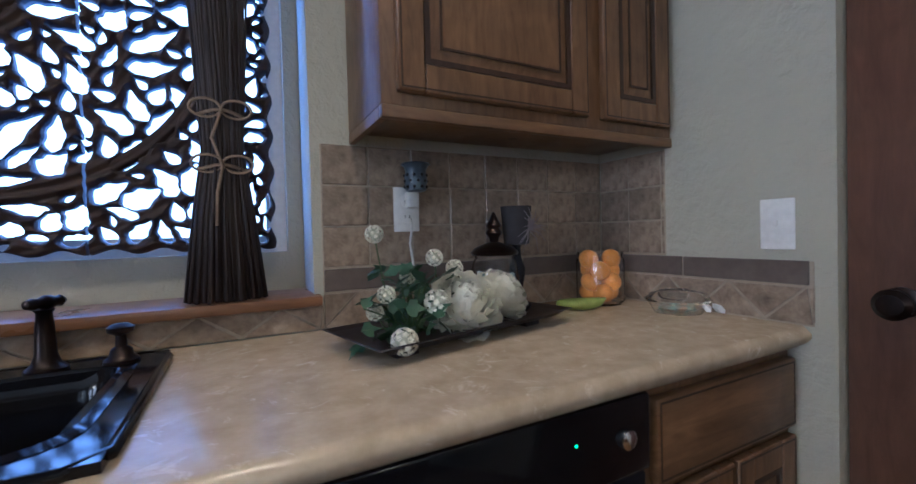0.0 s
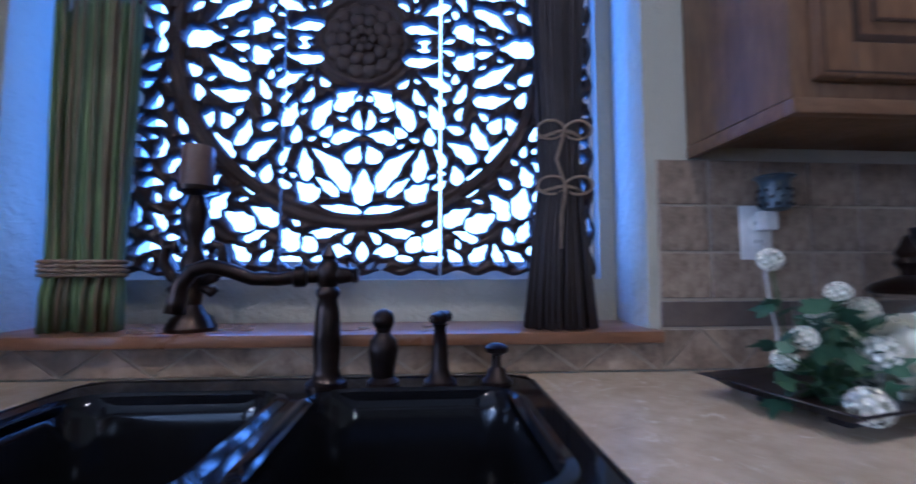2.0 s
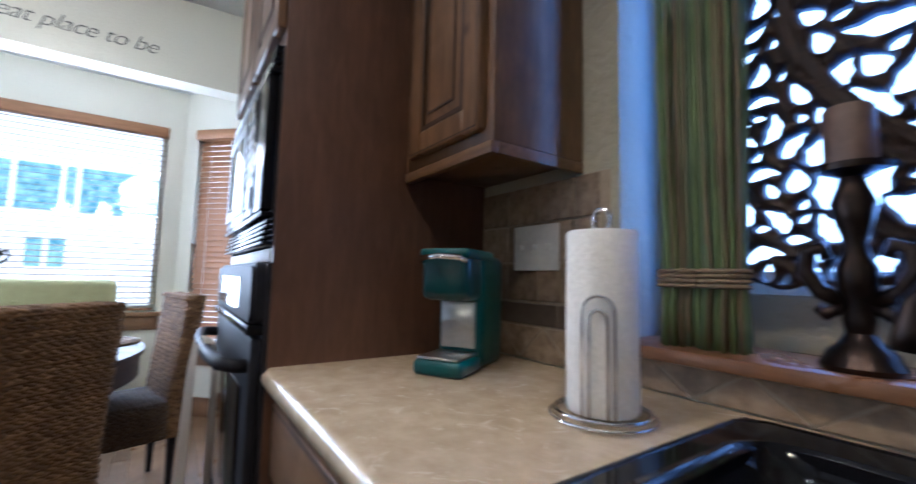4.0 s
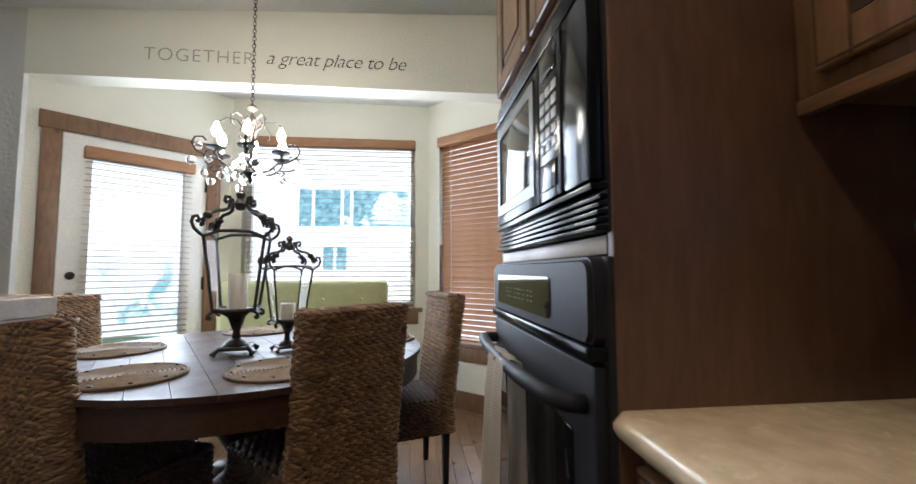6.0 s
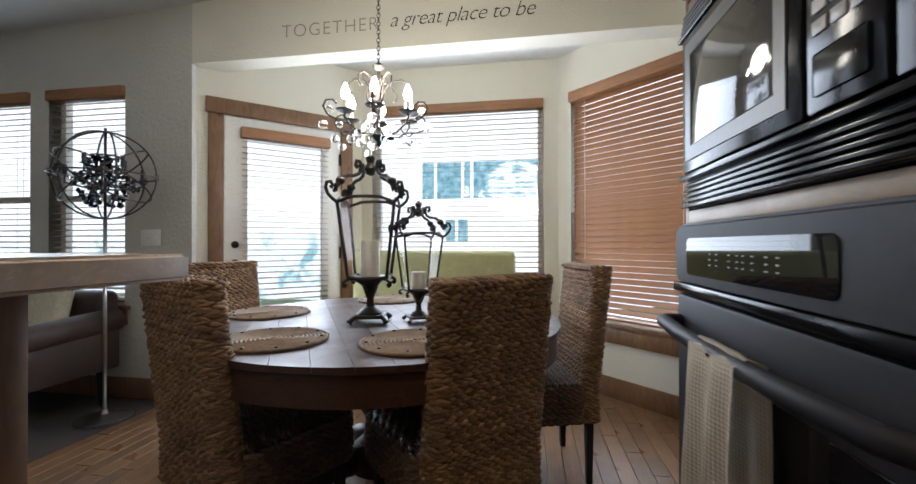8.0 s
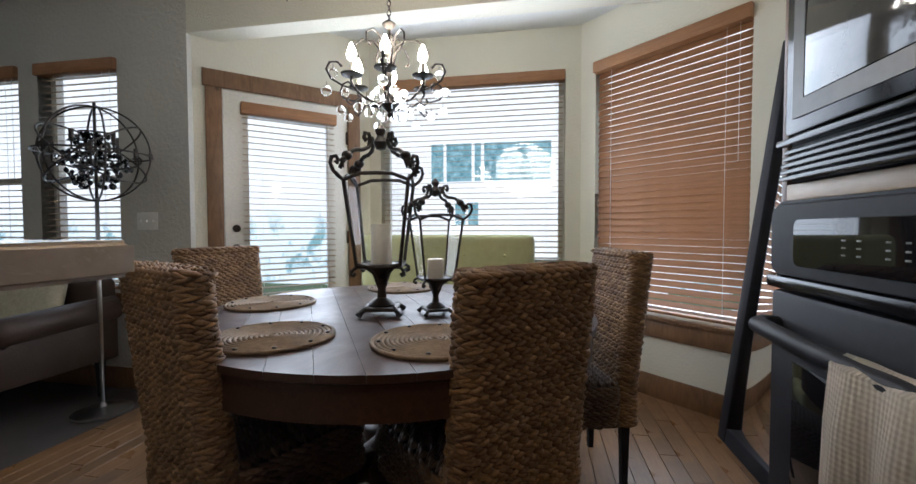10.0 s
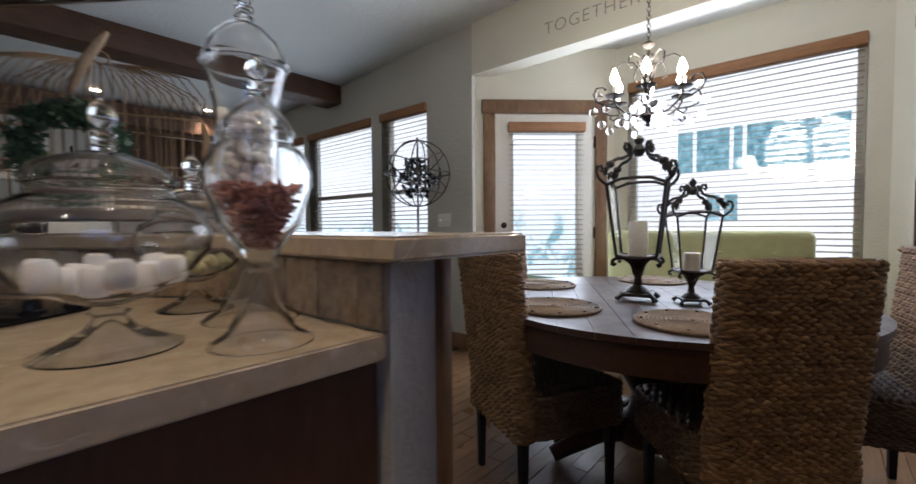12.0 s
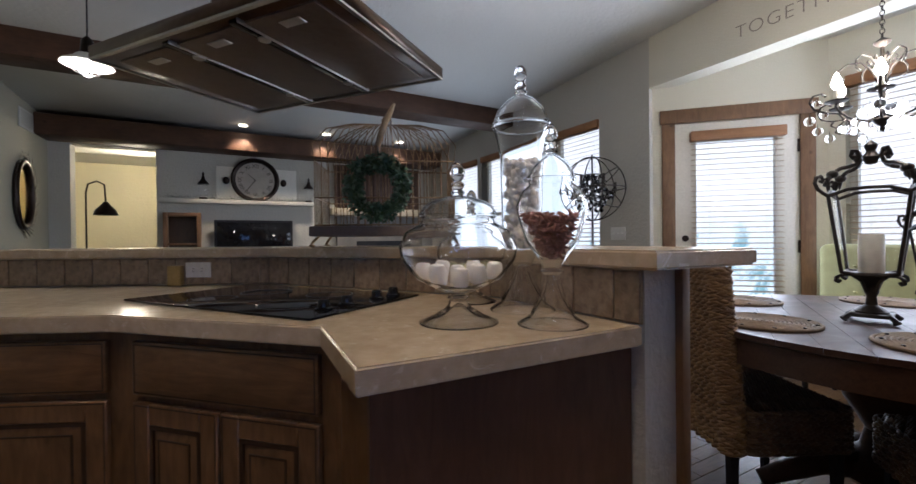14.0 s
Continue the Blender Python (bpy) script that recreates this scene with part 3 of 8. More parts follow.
def carved_boards(parent, half, cell, material):
    n = int(2 * half / cell)
    g = np.linspace(-half, half, n + 1)
    U, W = np.meshgrid(g, g, indexing="ij")
    a, b = np.abs(U), np.abs(W)
    first = np.full(U.shape, -0.05)
    second = np.full(U.shape, -0.06)
    for h in panel_openings():
        v = leaf_opening(h, a, b)
        second = np.maximum(second, np.minimum(first, v))
        first = np.maximum(first, v)
    R = np.hypot(U, W)
    rosette = 0.102 + 0.006 * np.cos(12 * np.arctan2(W, U))
    edge = 0.551 + 0.006 * np.cos(np.minimum(a, b) * 70) - np.maximum(a, b)
    f = np.maximum(-first, 0.0028 - 0.5 * (first - second))
    f = np.maximum(f, np.maximum(0.0145 - np.abs(R - 0.428), rosette - R))
    f = np.minimum(f, edge)
    gx, gy = np.gradient(f, cell)
    mag = gx * gx + gy * gy + 1e-6
    inside = 0.25 * (f[:-1, :-1] + f[1:, :-1] + f[:-1, 1:] + f[1:, 1:]) > 0
    for lo, hi in ((-1, -0.186), (-0.180, 0.180), (0.186, 1)):
        mid = 0.5 * (g[1:] + g[:-1])
        use = inside & ((mid > lo) & (mid < hi))[:, None]
        I, J = np.nonzero(use)
        near = np.zeros((n + 1, n + 1), bool)
        for di in (0, 1):
            for dj in (0, 1):
                ii, jj = np.nonzero(~inside)
                near[ii + di, jj + dj] = True
        step_ = np.where(near, np.clip(f / mag, -0.7 * cell, 0.7 * cell), 0)
        PU, PW = U - step_ * gx, W - step_ * gy
        dep = 0.014 * np.sqrt(np.clip(np.where(near, 0, f) / 0.012, 0, 1)) + 0.003 * np.sin(np.hypot(U, W) * 260) * np.clip(f / 0.012, 0, 1)
        idx = -np.ones((n + 1, n + 1), int)
        need = np.zeros((n + 1, n + 1), bool)
        for di in (0, 1):
            for dj in (0, 1):
                need[I + di, J + dj] = True
        k = np.count_nonzero(need)
        idx[need] = np.arange(k)
        front = np.stack([PU[need], -0.006 - dep[need], PW[need]], 1)
        back = np.stack([PU[need], np.full(k, 0.008), PW[need]], 1)
        q = np.stack([idx[I, J], idx[I + 1, J], idx[I + 1, J + 1], idx[I, J + 1]], 1)
        faces = [q, q[:, ::-1] + k]
        pad = np.pad(use, 1)
        for di, dj, c0, c1 in ((-1, 0, (0, 1), (0, 0)), (1, 0, (1, 0), (1, 1)), (0, -1, (0, 0), (1, 0)), (0, 1, (1, 1), (0, 1))):
            s = ~pad[I + 1 + di, J + 1 + dj]
            p0, p1 = idx[I[s] + c0[0], J[s] + c0[1]], idx[I[s] + c1[0], J[s] + c1[1]]
            faces.append(np.stack([p0, p0 + k, p1 + k, p1], 1)[:, ::-1])
        me = bpy.data.meshes.new("board")
        me.from_pydata(np.concatenate([front, back]).tolist(), [], np.concatenate(faces).tolist())
        me.materials.append(material)
        ob = new("board", me)
        ob.parent = parent


CARVED = timber("carved_dark_wood", (0.06, 0.03, 0.018), (0.02, 0.011, 0.008), (1, 6, 6), rough=0.55, blotch=0.4, knots=False)
carved = thing("carved_panel", pose(-1.59, 1.312, 1.672), "dark carved wooden lattice panel in front of the window", "wall panel")
carved_boards(carved, 0.56, 0.0028, CARVED)
for rr, count, size, dy in ((0.075, 14, 0.021, -0.016), (0.048, 10, 0.018, -0.022), (0.022, 7, 0.012, -0.027)):
    for k in range(count):
        t = 2 * math.pi * k / count
        bm = bmesh.new()
        for v in bmesh.ops.create_icosphere(bm, subdivisions=2, radius=size)["verts"]:
            v.co = Vector((v.co.x + rr * math.cos(t), v.co.y * 0.45 + dy, v.co.z + rr * math.sin(t)))
        part("petal", bm, CARVED, carved)

# window behind it
win = tagged(new("window_1"), "white-framed window glowing behind the carved panel", "window", kind="structure")
bm = bmesh.new()
for a in ((-2.2, 1.40, 1.105, -2.15, 1.45, 2.15), (-1.05, 1.40, 1.105, -1.0, 1.45, 2.15), (-2.15, 1.40, 1.105, -1.05, 1.45, 1.15), (-2.15, 1.40, 2.1, -1.05, 1.45, 2.15)):
    box(bm, *a)
part("frame", bm, WHITE_PAINT, win)

# bundles of sticks and the candlestick on the sill
def bundle(name, at, n, low, mid, top, zt, za, height, mats_, label, seed):
    """Sticks gathered at the tie: three radii from foot to top."""
    rng = random.Random(seed)
    ob = thing(name, pose(*at), label, "dried sticks")
    bms = [bmesh.new() for _ in mats_]
    for i in range(n):
        t, q = rng.uniform(0, 2 * math.pi), math.sqrt(rng.random())
        w = rng.uniform(-0.006, 0.006)
        pts = [(low[0] * q * math.cos(t), low[1] * q * math.sin(t), rng.uniform(0, 0.004)),
               ((low[0] + mid[0]) / 2 * q * math.cos(t), (low[1] + mid[1]) / 2 * q * math.sin(t) + w, zt * 0.55),
               (mid[0] * q * math.cos(t + 0.15), mid[1] * q * math.sin(t + 0.15), zt),
               ((mid[0] + top[0]) / 2 * q * math.cos(t) + w, (mid[1] + top[1]) / 2 * q * math.sin(t), (zt + height) / 2),
               (top[0] * q * math.cos(t) + w, top[1] * q * math.sin(t), height * rng.uniform(0.94, 1))]
        r = rng.uniform(0.0028, 0.0046)
        tube(pts, [r * 1.1, r, r, r, r * 0.8], 5, bms[i % len(bms)])
    for b_, m_ in zip(bms, mats_):
        tagged(part("twig", b_, m_, ob), kind="stuff")
    return ob


DARKSTICK = timber("dark_twigs", (0.05, 0.035, 0.03), (0.018, 0.013, 0.012), (8, 8, 1), rough=0.6, knots=False)
ROPE = mottled("jute_cord", (0.20, 0.14, 0.09), (0.32, 0.24, 0.16), 80, 0.9, 0.5, 300)
black_b = bundle("dark_twig_bundle", (-1.145, 1.225, 1.003), 150, (0.088, 0.05), (0.045, 0.035), (0.07, 0.045), 0.34, 0.5, 0.95, [DARKSTICK], "flared bundle of dark twigs tied with jute cord", 3)
for z in (0.30, 0.42):
    part("cord", tube([(0.049 * math.cos(t), 0.039 * math.sin(t), z + 0.004 * math.sin(3 * t)) for t in np.linspace(0, 2 * math.pi, 24)[:-1]], 0.004, 6, closed=True), ROPE, black_b)
    for s in (-1, 1):
        loop = [(s * (0.03 - 0.03 * math.cos(t)), -0.042 - 0.008 * math.sin(t), z + 0.018 * math.sin(t) + 0.005) for t in np.linspace(0, 2 * math.pi, 18)[:-1]]
        part("bow_loop", tube(loop, 0.003, 6, closed=True), ROPE, black_b)
part("cord_tail", tube([(0.0, -0.042, 0.42), (-0.02, -0.046, 0.36), (0.0, -0.045, 0.30), (-0.012, -0.05, 0.24), (-0.015, -0.056, 0.17)], 0.0035, 6), ROPE, black_b)
green_m = [timber("green_reed", (0.26, 0.36, 0.14), (0.13, 0.20, 0.08), (8, 8, 1), rough=0.55, knots=False), timber("grey_green_reed", (0.17, 0.24, 0.13), (0.10, 0.15, 0.08), (8, 8, 1), rough=0.55, knots=False),
           timber("russet_reed", (0.25, 0.20, 0.11), (0.15, 0.11, 0.06), (8, 8, 1), rough=0.55, knots=False)]
for dx, sd in ((-2.18, 5), (-2.105, 6)):
    g_ = bundle("reed_bundle", (dx, 1.235, 1.003), 70, (0.042, 0.034), (0.036, 0.03), (0.048, 0.034), 0.13, 0.5, 0.72, [green_m[0], green_m[1], green_m[0], green_m[2]], "bundle of green and russet reeds tied with cord", sd)
    for k in range(4):
        part("cord", tube([(0.041 * math.cos(t), 0.034 * math.sin(t), 0.115 + 0.009 * k) for t in np.linspace(0, 2 * math.pi, 20)[:-1]], 0.0045, 6, closed=True), ROPE, g_)
holder = thing("candle_holder", pose(-1.925, 1.235, 1.003) @ Matrix.Diagonal((0.85, 0.85, 0.97, 1)), "dark carved fleur-de-lis candle holder with a brown candle", "candle holder")
part("stem", lathe([(0.055, 0), (0.058, 0.008), (0.05, 0.02), (0.046, 0.028), (0.03, 0.04), (0.02, 0.055), (0.024, 0.075), (0.018, 0.095), (0.028, 0.12), (0.03, 0.15), (0.02, 0.17), (0.016, 0.19), (0.026, 0.22), (0.032, 0.25), (0.022, 0.275), (0.018, 0.29), (0.045, 0.3), (0.046, 0.31), (0, 0.31)], 24), BRONZE, holder)
for s in (-1, 1):
    part("scroll", tube([(s * 0.018, 0, 0.10), (s * 0.05, 0, 0.115), (s * 0.07, 0, 0.145), (s * 0.066, 0, 0.178), (s * 0.046, 0, 0.186), (s * 0.04, 0, 0.166)], [0.011, 0.014, 0.015, 0.013, 0.011, 0.01], 10), BRONZE, holder)
    part("scroll", tube([(s * 0.018, 0, 0.095), (s * 0.045, 0, 0.08), (s * 0.056, 0, 0.09)], [0.01, 0.011, 0.009], 8), BRONZE, holder)
part("candle", shift(lathe([(0.036, 0), (0.037, 0.01), (0.037, 0.085), (0.033, 0.09), (0.02, 0.086), (0, 0.085)], 24), pose(0, 0, 0.31)), mottled("brown_wax", (0.10, 0.06, 0.045), (0.16, 0.10, 0.075), 12, 0.5), holder)

# ---- kitchen cabinets ----
def cab_door(parent, x0, z0, x1, z1, y, name="door"):
    """A raised-panel door facing -y, with dark glazed grooves."""
    d = part(name, bmesh_frame(x0, z0, x1, z1, y, 0.058), ALDER, parent)
    part("glaze_line", ring_frame(x0 + 0.0585, z0 + 0.0585, x1 - 0.0585, z1 - 0.0585, y + 0.002, 0.012, 0.012), GLAZE, d)
    bm = bmesh.new()
    a, b, c, e = x0 + 0.07, z0 + 0.07, x1 - 0.07, z1 - 0.07
    lev = [(0, y + 0.009), (0.004, y + 0.009), (0.028, y + 0.0005), (0.034, y + 0.0005)]
    rings = []
    for ins, yy in lev:
        rings.append([bm.verts.new(v) for v in ((a + ins, yy, b + ins), (c - ins, yy, b + ins), (c - ins, yy, e - ins), (a + ins, yy, e - ins))])
    for p, q in zip(rings, rings[1:]):
        for k in range(4):
            bm.faces.new((p[k], p[(k + 1) % 4], q[(k + 1) % 4], q[k]))
    bm.faces.new(rings[-1])
    part("raised_panel", bm, ALDER, d, soft=15)
    part("groove", ring_frame(a + 0.022, b + 0.022, c - 0.022, e - 0.022, y - 0.0006, 0.005, 0.003), GLAZE, d)
    part("edge_line", ring_frame(x0 + 0.006, z0 + 0.006, x1 - 0.006, z1 - 0.006, y - 0.0008, 0.0035, 0.002), GLAZE, d)
    return d


def ring_frame(x0, z0, x1, z1, y, w, t):
    bm = bmesh.new()
    for a in ((x0, z0, x1, z0 + w), (x0, z1 - w, x1, z1), (x0, z0 + w, x0 + w, z1 - w), (x1 - w, z0 + w, x1, z1 - w)):
        box(bm, a[0], y, a[1], a[2], y + t, a[3])
    return bm


def bmesh_frame(x0, z0, x1, z1, y, w):
    bm = bmesh.new()
    for a in ((x0, z0, x0 + w, z1), (x1 - w, z0, x1, z1), (x0 + w, z0, x1 - w, z0 + w), (x0 + w, z1 - w, x1 - w, z1)):
        r = bmesh.new()
        box(r, a[0], y, a[1], a[2], y + 0.02, a[3])
        bmesh.ops.bevel(r, geom=r.edges[:], offset=0.003, segments=1, affect="EDGES")
        me = bpy.data.meshes.new("t")
        r.to_mesh(me)
        bm.from_mesh(me)
        r.free()
        bpy.data.meshes.remove(me)
    return bm


def upper_cabinet(x0, x1, doors, label):
    ob = thing("wall_cabinet", pose(0, 0, 0), label, "cabinet")
    part("body", rbox(x0, 0.925, 1.40, x1, WY - 0.002, 2.35, 0.004), ALDER, ob)
    part("bottom_rail", rbox(x0, 0.92, 1.374, x1, 0.942, 1.3995, 0.003), ALDER_H, ob)
    part("end_skirt", rbox(x0 if x0 > -1 else x1 - 0.015, 0.942, 1.374, x0 + 0.015 if x0 > -1 else x1, WY - 0.002, 1.3995, 0.002), ALDER_H, ob)
    for a, b in doors:
        cab_door(ob, a, 1.425, b, 2.32, 0.903)
    return ob


upper_cabinet(-0.865, -0.003, [(-0.835, -0.335), (-0.285, -0.03)], "knotty alder wall cabinet with glazed raised-panel doors")
upper_cabinet(XT + 0.003, -2.385, [(-2.71, -2.41)], "small knotty alder wall cabinet beside the oven tower")


def base_unit(x0, x1, doors, label, drawer=True, top=0.872):
    ob = thing("base_cabinet", pose(0, 0, 0), label, "cabinet")
    part("body", rbox(x0, CF + 0.045, 0.1, x1, WY - 0.01, top, 0.003), ALDER, ob)
    part("toe_kick", rbox(x0, CF + 0.11, 0, x1, CF + 0.13, 0.1, 0.002), GLAZE, ob)
    if drawer:
        part("drawer_front", rbox(x0 + 0.015, CF + 0.022, 0.69, x1 - 0.015, CF + 0.044, 0.845, 0.006), ALDER_H, ob)
        part("drawer_line", ring_frame(x0 + 0.022, 0.697, x1 - 0.022, 0.838, CF + 0.0212, 0.004, 0.002), GLAZE, ob)
    for a, b in doors:
        cab_door(ob, a, 0.12, b, 0.67 if drawer else 0.845, CF + 0.022)
    return ob


base_unit(-0.50, -0.003, [(-0.485, -0.255), (-0.245, -0.018)], "knotty alder base cabinet with one drawer over two doors")
base_unit(-2.08, -1.08, [(-2.06, -1.59), (-1.57, -1.1)], "knotty alder base cabinet under the sink", top=0.70)
solid("sink_apron", rbox(-2.08, CF + 0.046, 0.7005, -1.08, CF + 0.062, 0.8715, 0.002), ALDER_H, "alder rail in front of the sink bowls", "cabinet rail")
base_unit(XT + 0.003, -2.083, [(-2.72, -2.42), (-2.405, -2.10)], "knotty alder base cabinet beside the oven tower")
dw = thing("dishwasher", pose(0, 0, 0), "black built-in dishwasher under the worktop", "dishwasher")
part("body", rbox(-1.077, CF + 0.05, 0.1, -0.503, WY - 0.01, 0.872, 0.003), BLACK_SATIN, dw)
part("door", rbox(-1.07, CF + 0.025, 0.12, -0.51, CF + 0.049, 0.73, 0.008), BLACK_SATIN, dw)
part("control_strip", rbox(-1.07, CF + 0.015, 0.735, -0.51, CF + 0.049, 0.868, 0.008), BLACK_GLOSS, dw)
part("knob", shift(lathe([(0.017, 0), (0.016, 0.006), (0.011, 0.01), (0, 0.011)], 20), pose(-0.568, CF + 0.0155, 0.80, 90, 0, 0)), CHROME, dw, "round chrome button")
part("status_light", rbox(-0.68, CF + 0.0135, 0.815, -0.676, CF + 0.016, 0.819, 0.001), glow("green_led", (0.1, 1.0, 0.2), 3.0), dw)

# ---- things on the worktop ----
tray = thing("serving_tray", pose(-0.685, 0.968, 0.9155, 0, 0, 13), "long dark wooden tray with a flower arrangement on it", "tray")
TRAYW = timber("black_wood", (0.03, 0.02, 0.018), (0.012, 0.009, 0.008), (1, 6, 6), rough=0.35, knots=False)
bm = bmesh.new()
rings = []
for sx, sy, z in ((0.215, 0.07, 0.013), (0.23, 0.083, 0.016), (0.265, 0.113, 0.038), (0.27, 0.118, 0.036), (0.263, 0.111, 0.034), (0.228, 0.078, 0.022)):
    rings.append([bm.verts.new(v) for v in ((-sx, -sy, z), (sx, -sy, z), (sx, sy, z), (-sx, sy, z))])
for p, q in zip(rings, rings[1:]):
    for k in range(4):
        bm.faces.new((p[k], p[(k + 1) % 4], q[(k + 1) % 4], q[k]))
bm.faces.new(rings[0][::-1]), bm.faces.new(rings[-1])
part("dish", bm, TRAYW, tray)
for x, y in ((-0.18, -0.05), (0.18, -0.05), (0.18, 0.05), (-0.18, 0.05)):
    part("foot", rbox(x - 0.025, y - 0.015, 0, x + 0.025, y + 0.015, 0.0135, 0.002), TRAYW, tray)
T = Matrix(tray.matrix_world)


def on_tray(x, y, z=0.023):
    return T @ pose(x, y, z)


WHITEPETAL = mottled("white_petals", (0.86, 0.81, 0.64), (0.92, 0.89, 0.76), 20, 0.7)
LEAF = mottled("dark_green_leaf", (0.03, 0.07, 0.035), (0.06, 0.12, 0.06), 25, 0.5)
STEM = mat("green_stem", (0.06, 0.10, 0.03), 0.6)


def peony(at, size, tilt, seed):
    """A full double bloom: tight incurved heart, then rings of cupped, ruffled petals."""
    rng = random.Random(seed)
    ob = thing("peony_flower", at @ pose(0, 0, 0, *tilt), "large creamy white silk peony lying on the tray", "flower", "peonies")
    bm = bmesh.new()
    for ring, (count, open_, w, h, base) in enumerate(((5, -4, 0.24, 0.60, 0.02), (7, 12, 0.28, 0.68, 0.06), (8, 28, 0.32, 0.76, 0.10), (9, 44, 0.36, 0.82, 0.13), (10, 62, 0.40, 0.86, 0.15), (11, 80, 0.42, 0.88, 0.16), (10, 98, 0.42, 0.84, 0.15))):
        for k in range(count):
            a = 360 * k / count + ring * 23 + rng.uniform(-9, 9)
            m = pose(0, 0, 0, 0, 0, a) @ pose(0, -size * base, 0.06 * size - 0.05 * size * ring, open_ + rng.uniform(-7, 7), rng.uniform(-8, 8), 0)
            n, g = 7, []
            for i in range(n):
                s = i / (n - 1)
                row = []
                for j in range(n):
                    t = j / (n - 1) * 2 - 1
                    half = size * w * (0.3 + 0.7 * math.sin(math.pi * min(1, s * 0.6 + 0.1)))
                    frill = 0.075 * size * s * s * math.sin(7 * t + 3 * k + ring)
                    cup = size * (0.10 * s * s - 0.17 * math.sin(math.pi * s)) + half * 0.38 * t * t
                    row.append(bm.verts.new(m @ Vector((half * t, cup + frill, size * h * s * (1 - 0.14 * t * t) + 0.03 * size * s * math.sin(5 * t + k)))))
                g.append(row)
            for i in range(n - 1):
                for j in range(n - 1):
                    bm.faces.new((g[i][j], g[i][j + 1], g[i + 1][j + 1], g[i + 1][j]))
    tagged(part("petal", bm, WHITEPETAL, ob, soft=80), kind="stuff")
    return ob


peony(on_tray(-0.005, -0.03, 0.07), 0.086, (42, -10, 0), 1)
peony(on_tray(0.135, 0.0, 0.07), 0.078, (38, 26, 0), 2)


PALEGREEN = mottled("pale_green_bud", (0.55, 0.55, 0.40), (0.68, 0.67, 0.52), 40, 0.7)


def viburnum(at, r, seed):
    rng = random.Random(seed)
    ob = thing("viburnum_cluster", at, "round cluster of small white silk blossoms with dark centres", "flower", "white blossom clusters")
    bm, bd = bmesh.new(), bmesh.new()
    n = 46
    for i in range(n):
        z = 1 - 2 * (i + 0.5) / n
        t = i * 2.39996
        d = Vector((math.sqrt(1 - z * z) * math.cos(t), math.sqrt(1 - z * z) * math.sin(t), z))
        m = Matrix.Translation(d * r) @ d.to_track_quat("Z", "Y").to_matrix().to_4x4()
        for k in range(5):
            mm = m @ pose(0, 0, 0, 0, 0, 72 * k)
            vs = [bm.verts.new(mm @ Vector(v)) for v in ((0, 0, 0), (r * 0.15, r * 0.15, 0.003), (r * 0.31, 0, 0.004), (r * 0.15, -r * 0.15, 0.003))]
            bm.faces.new(vs)
        if i % 3 == 0:
            bmesh.ops.create_icosphere(bd, subdivisions=1, radius=r * 0.05, matrix=Matrix.Translation(d * r * 1.04))
    bh = bmesh.new()
    bmesh.ops.create_icosphere(bh, subdivisions=2, radius=r * 0.86)
    part("heart", bh, PALEGREEN, ob)
    tagged(part("blossom", bm, WHITEPETAL, ob), kind="stuff")
    tagged(part("stamen", bd, mat("dark_stamen", (0.10, 0.10, 0.05), 0.7), ob), kind="stuff")
    return ob


leaf_rng = random.Random(11)
spray_ob = thing("leaf_spray", on_tray(-0.13, 0.0, 0.0), "dark green silk ivy leaves and stems among the flowers", "foliage")
bm, bs = bmesh.new(), bmesh.new()
for k in range(84):
    a = leaf_rng.uniform(0, 2 * math.pi)
    rr = leaf_rng.uniform(0.0, 0.085)
    p = Vector((rr * math.cos(a) * 1.3, rr * math.sin(a) * 0.8, leaf_rng.uniform(0.012, 0.15)))
    m = Matrix.Translation(p) @ Euler((leaf_rng.uniform(-0.9, 0.9), leaf_rng.uniform(-0.9, 0.9), leaf_rng.uniform(0, 6.28))).to_matrix().to_4x4()
    s = leaf_rng.uniform(0.026, 0.046)
    out = [(0, 0, 0), (0.45, 0.25, 0.05), (0.5, 0.6, 0), (0.2, 0.65, 0.06), (0, 1.15, -0.08), (-0.2, 0.65, 0.06), (-0.5, 0.6, 0), (-0.45, 0.25, 0.05)]
    vs = [bm.verts.new(m @ (Vector(q) * s)) for q in out]
    bm.faces.new((vs[0], vs[1], vs[2], vs[3], vs[4])), bm.faces.new((vs[0], vs[4], vs[5], vs[6], vs[7]))
    if k % 3 == 0:
        tube([(0, 0, 0.006), p * 0.5 + Vector((0, 0, 0.02)), p], 0.0016, 5, bs)
tagged(part("leaf", bm, LEAF, spray_ob), kind="stuff")
tagged(part("stem", bs, STEM, spray_ob), kind="stuff")
for i, (x, y, z, r) in enumerate(((-0.2, -0.085, 0.03, 0.025), (-0.185, 0.0, 0.105, 0.017), (-0.2, 0.02, 0.07, 0.016), (-0.18, 0.05, 0.225, 0.018), (-0.095, -0.045, 0.085, 0.026), (-0.03, 0.045, 0.168, 0.019), (0.025, 0.04, 0.14, 0.02), (-0.12, 0.02, 0.135, 0.016))):
    v_ = viburnum(on_tray(x, y, z + 0.005), r * 0.86, i)
    part("stem", tube([(0, 0, 0), (-x * 0.1, -y * 0.1, -z * 0.5), (0.03 if x < 0 else -0.02, 0, -z + 0.02)], 0.0016, 5), STEM, v_)

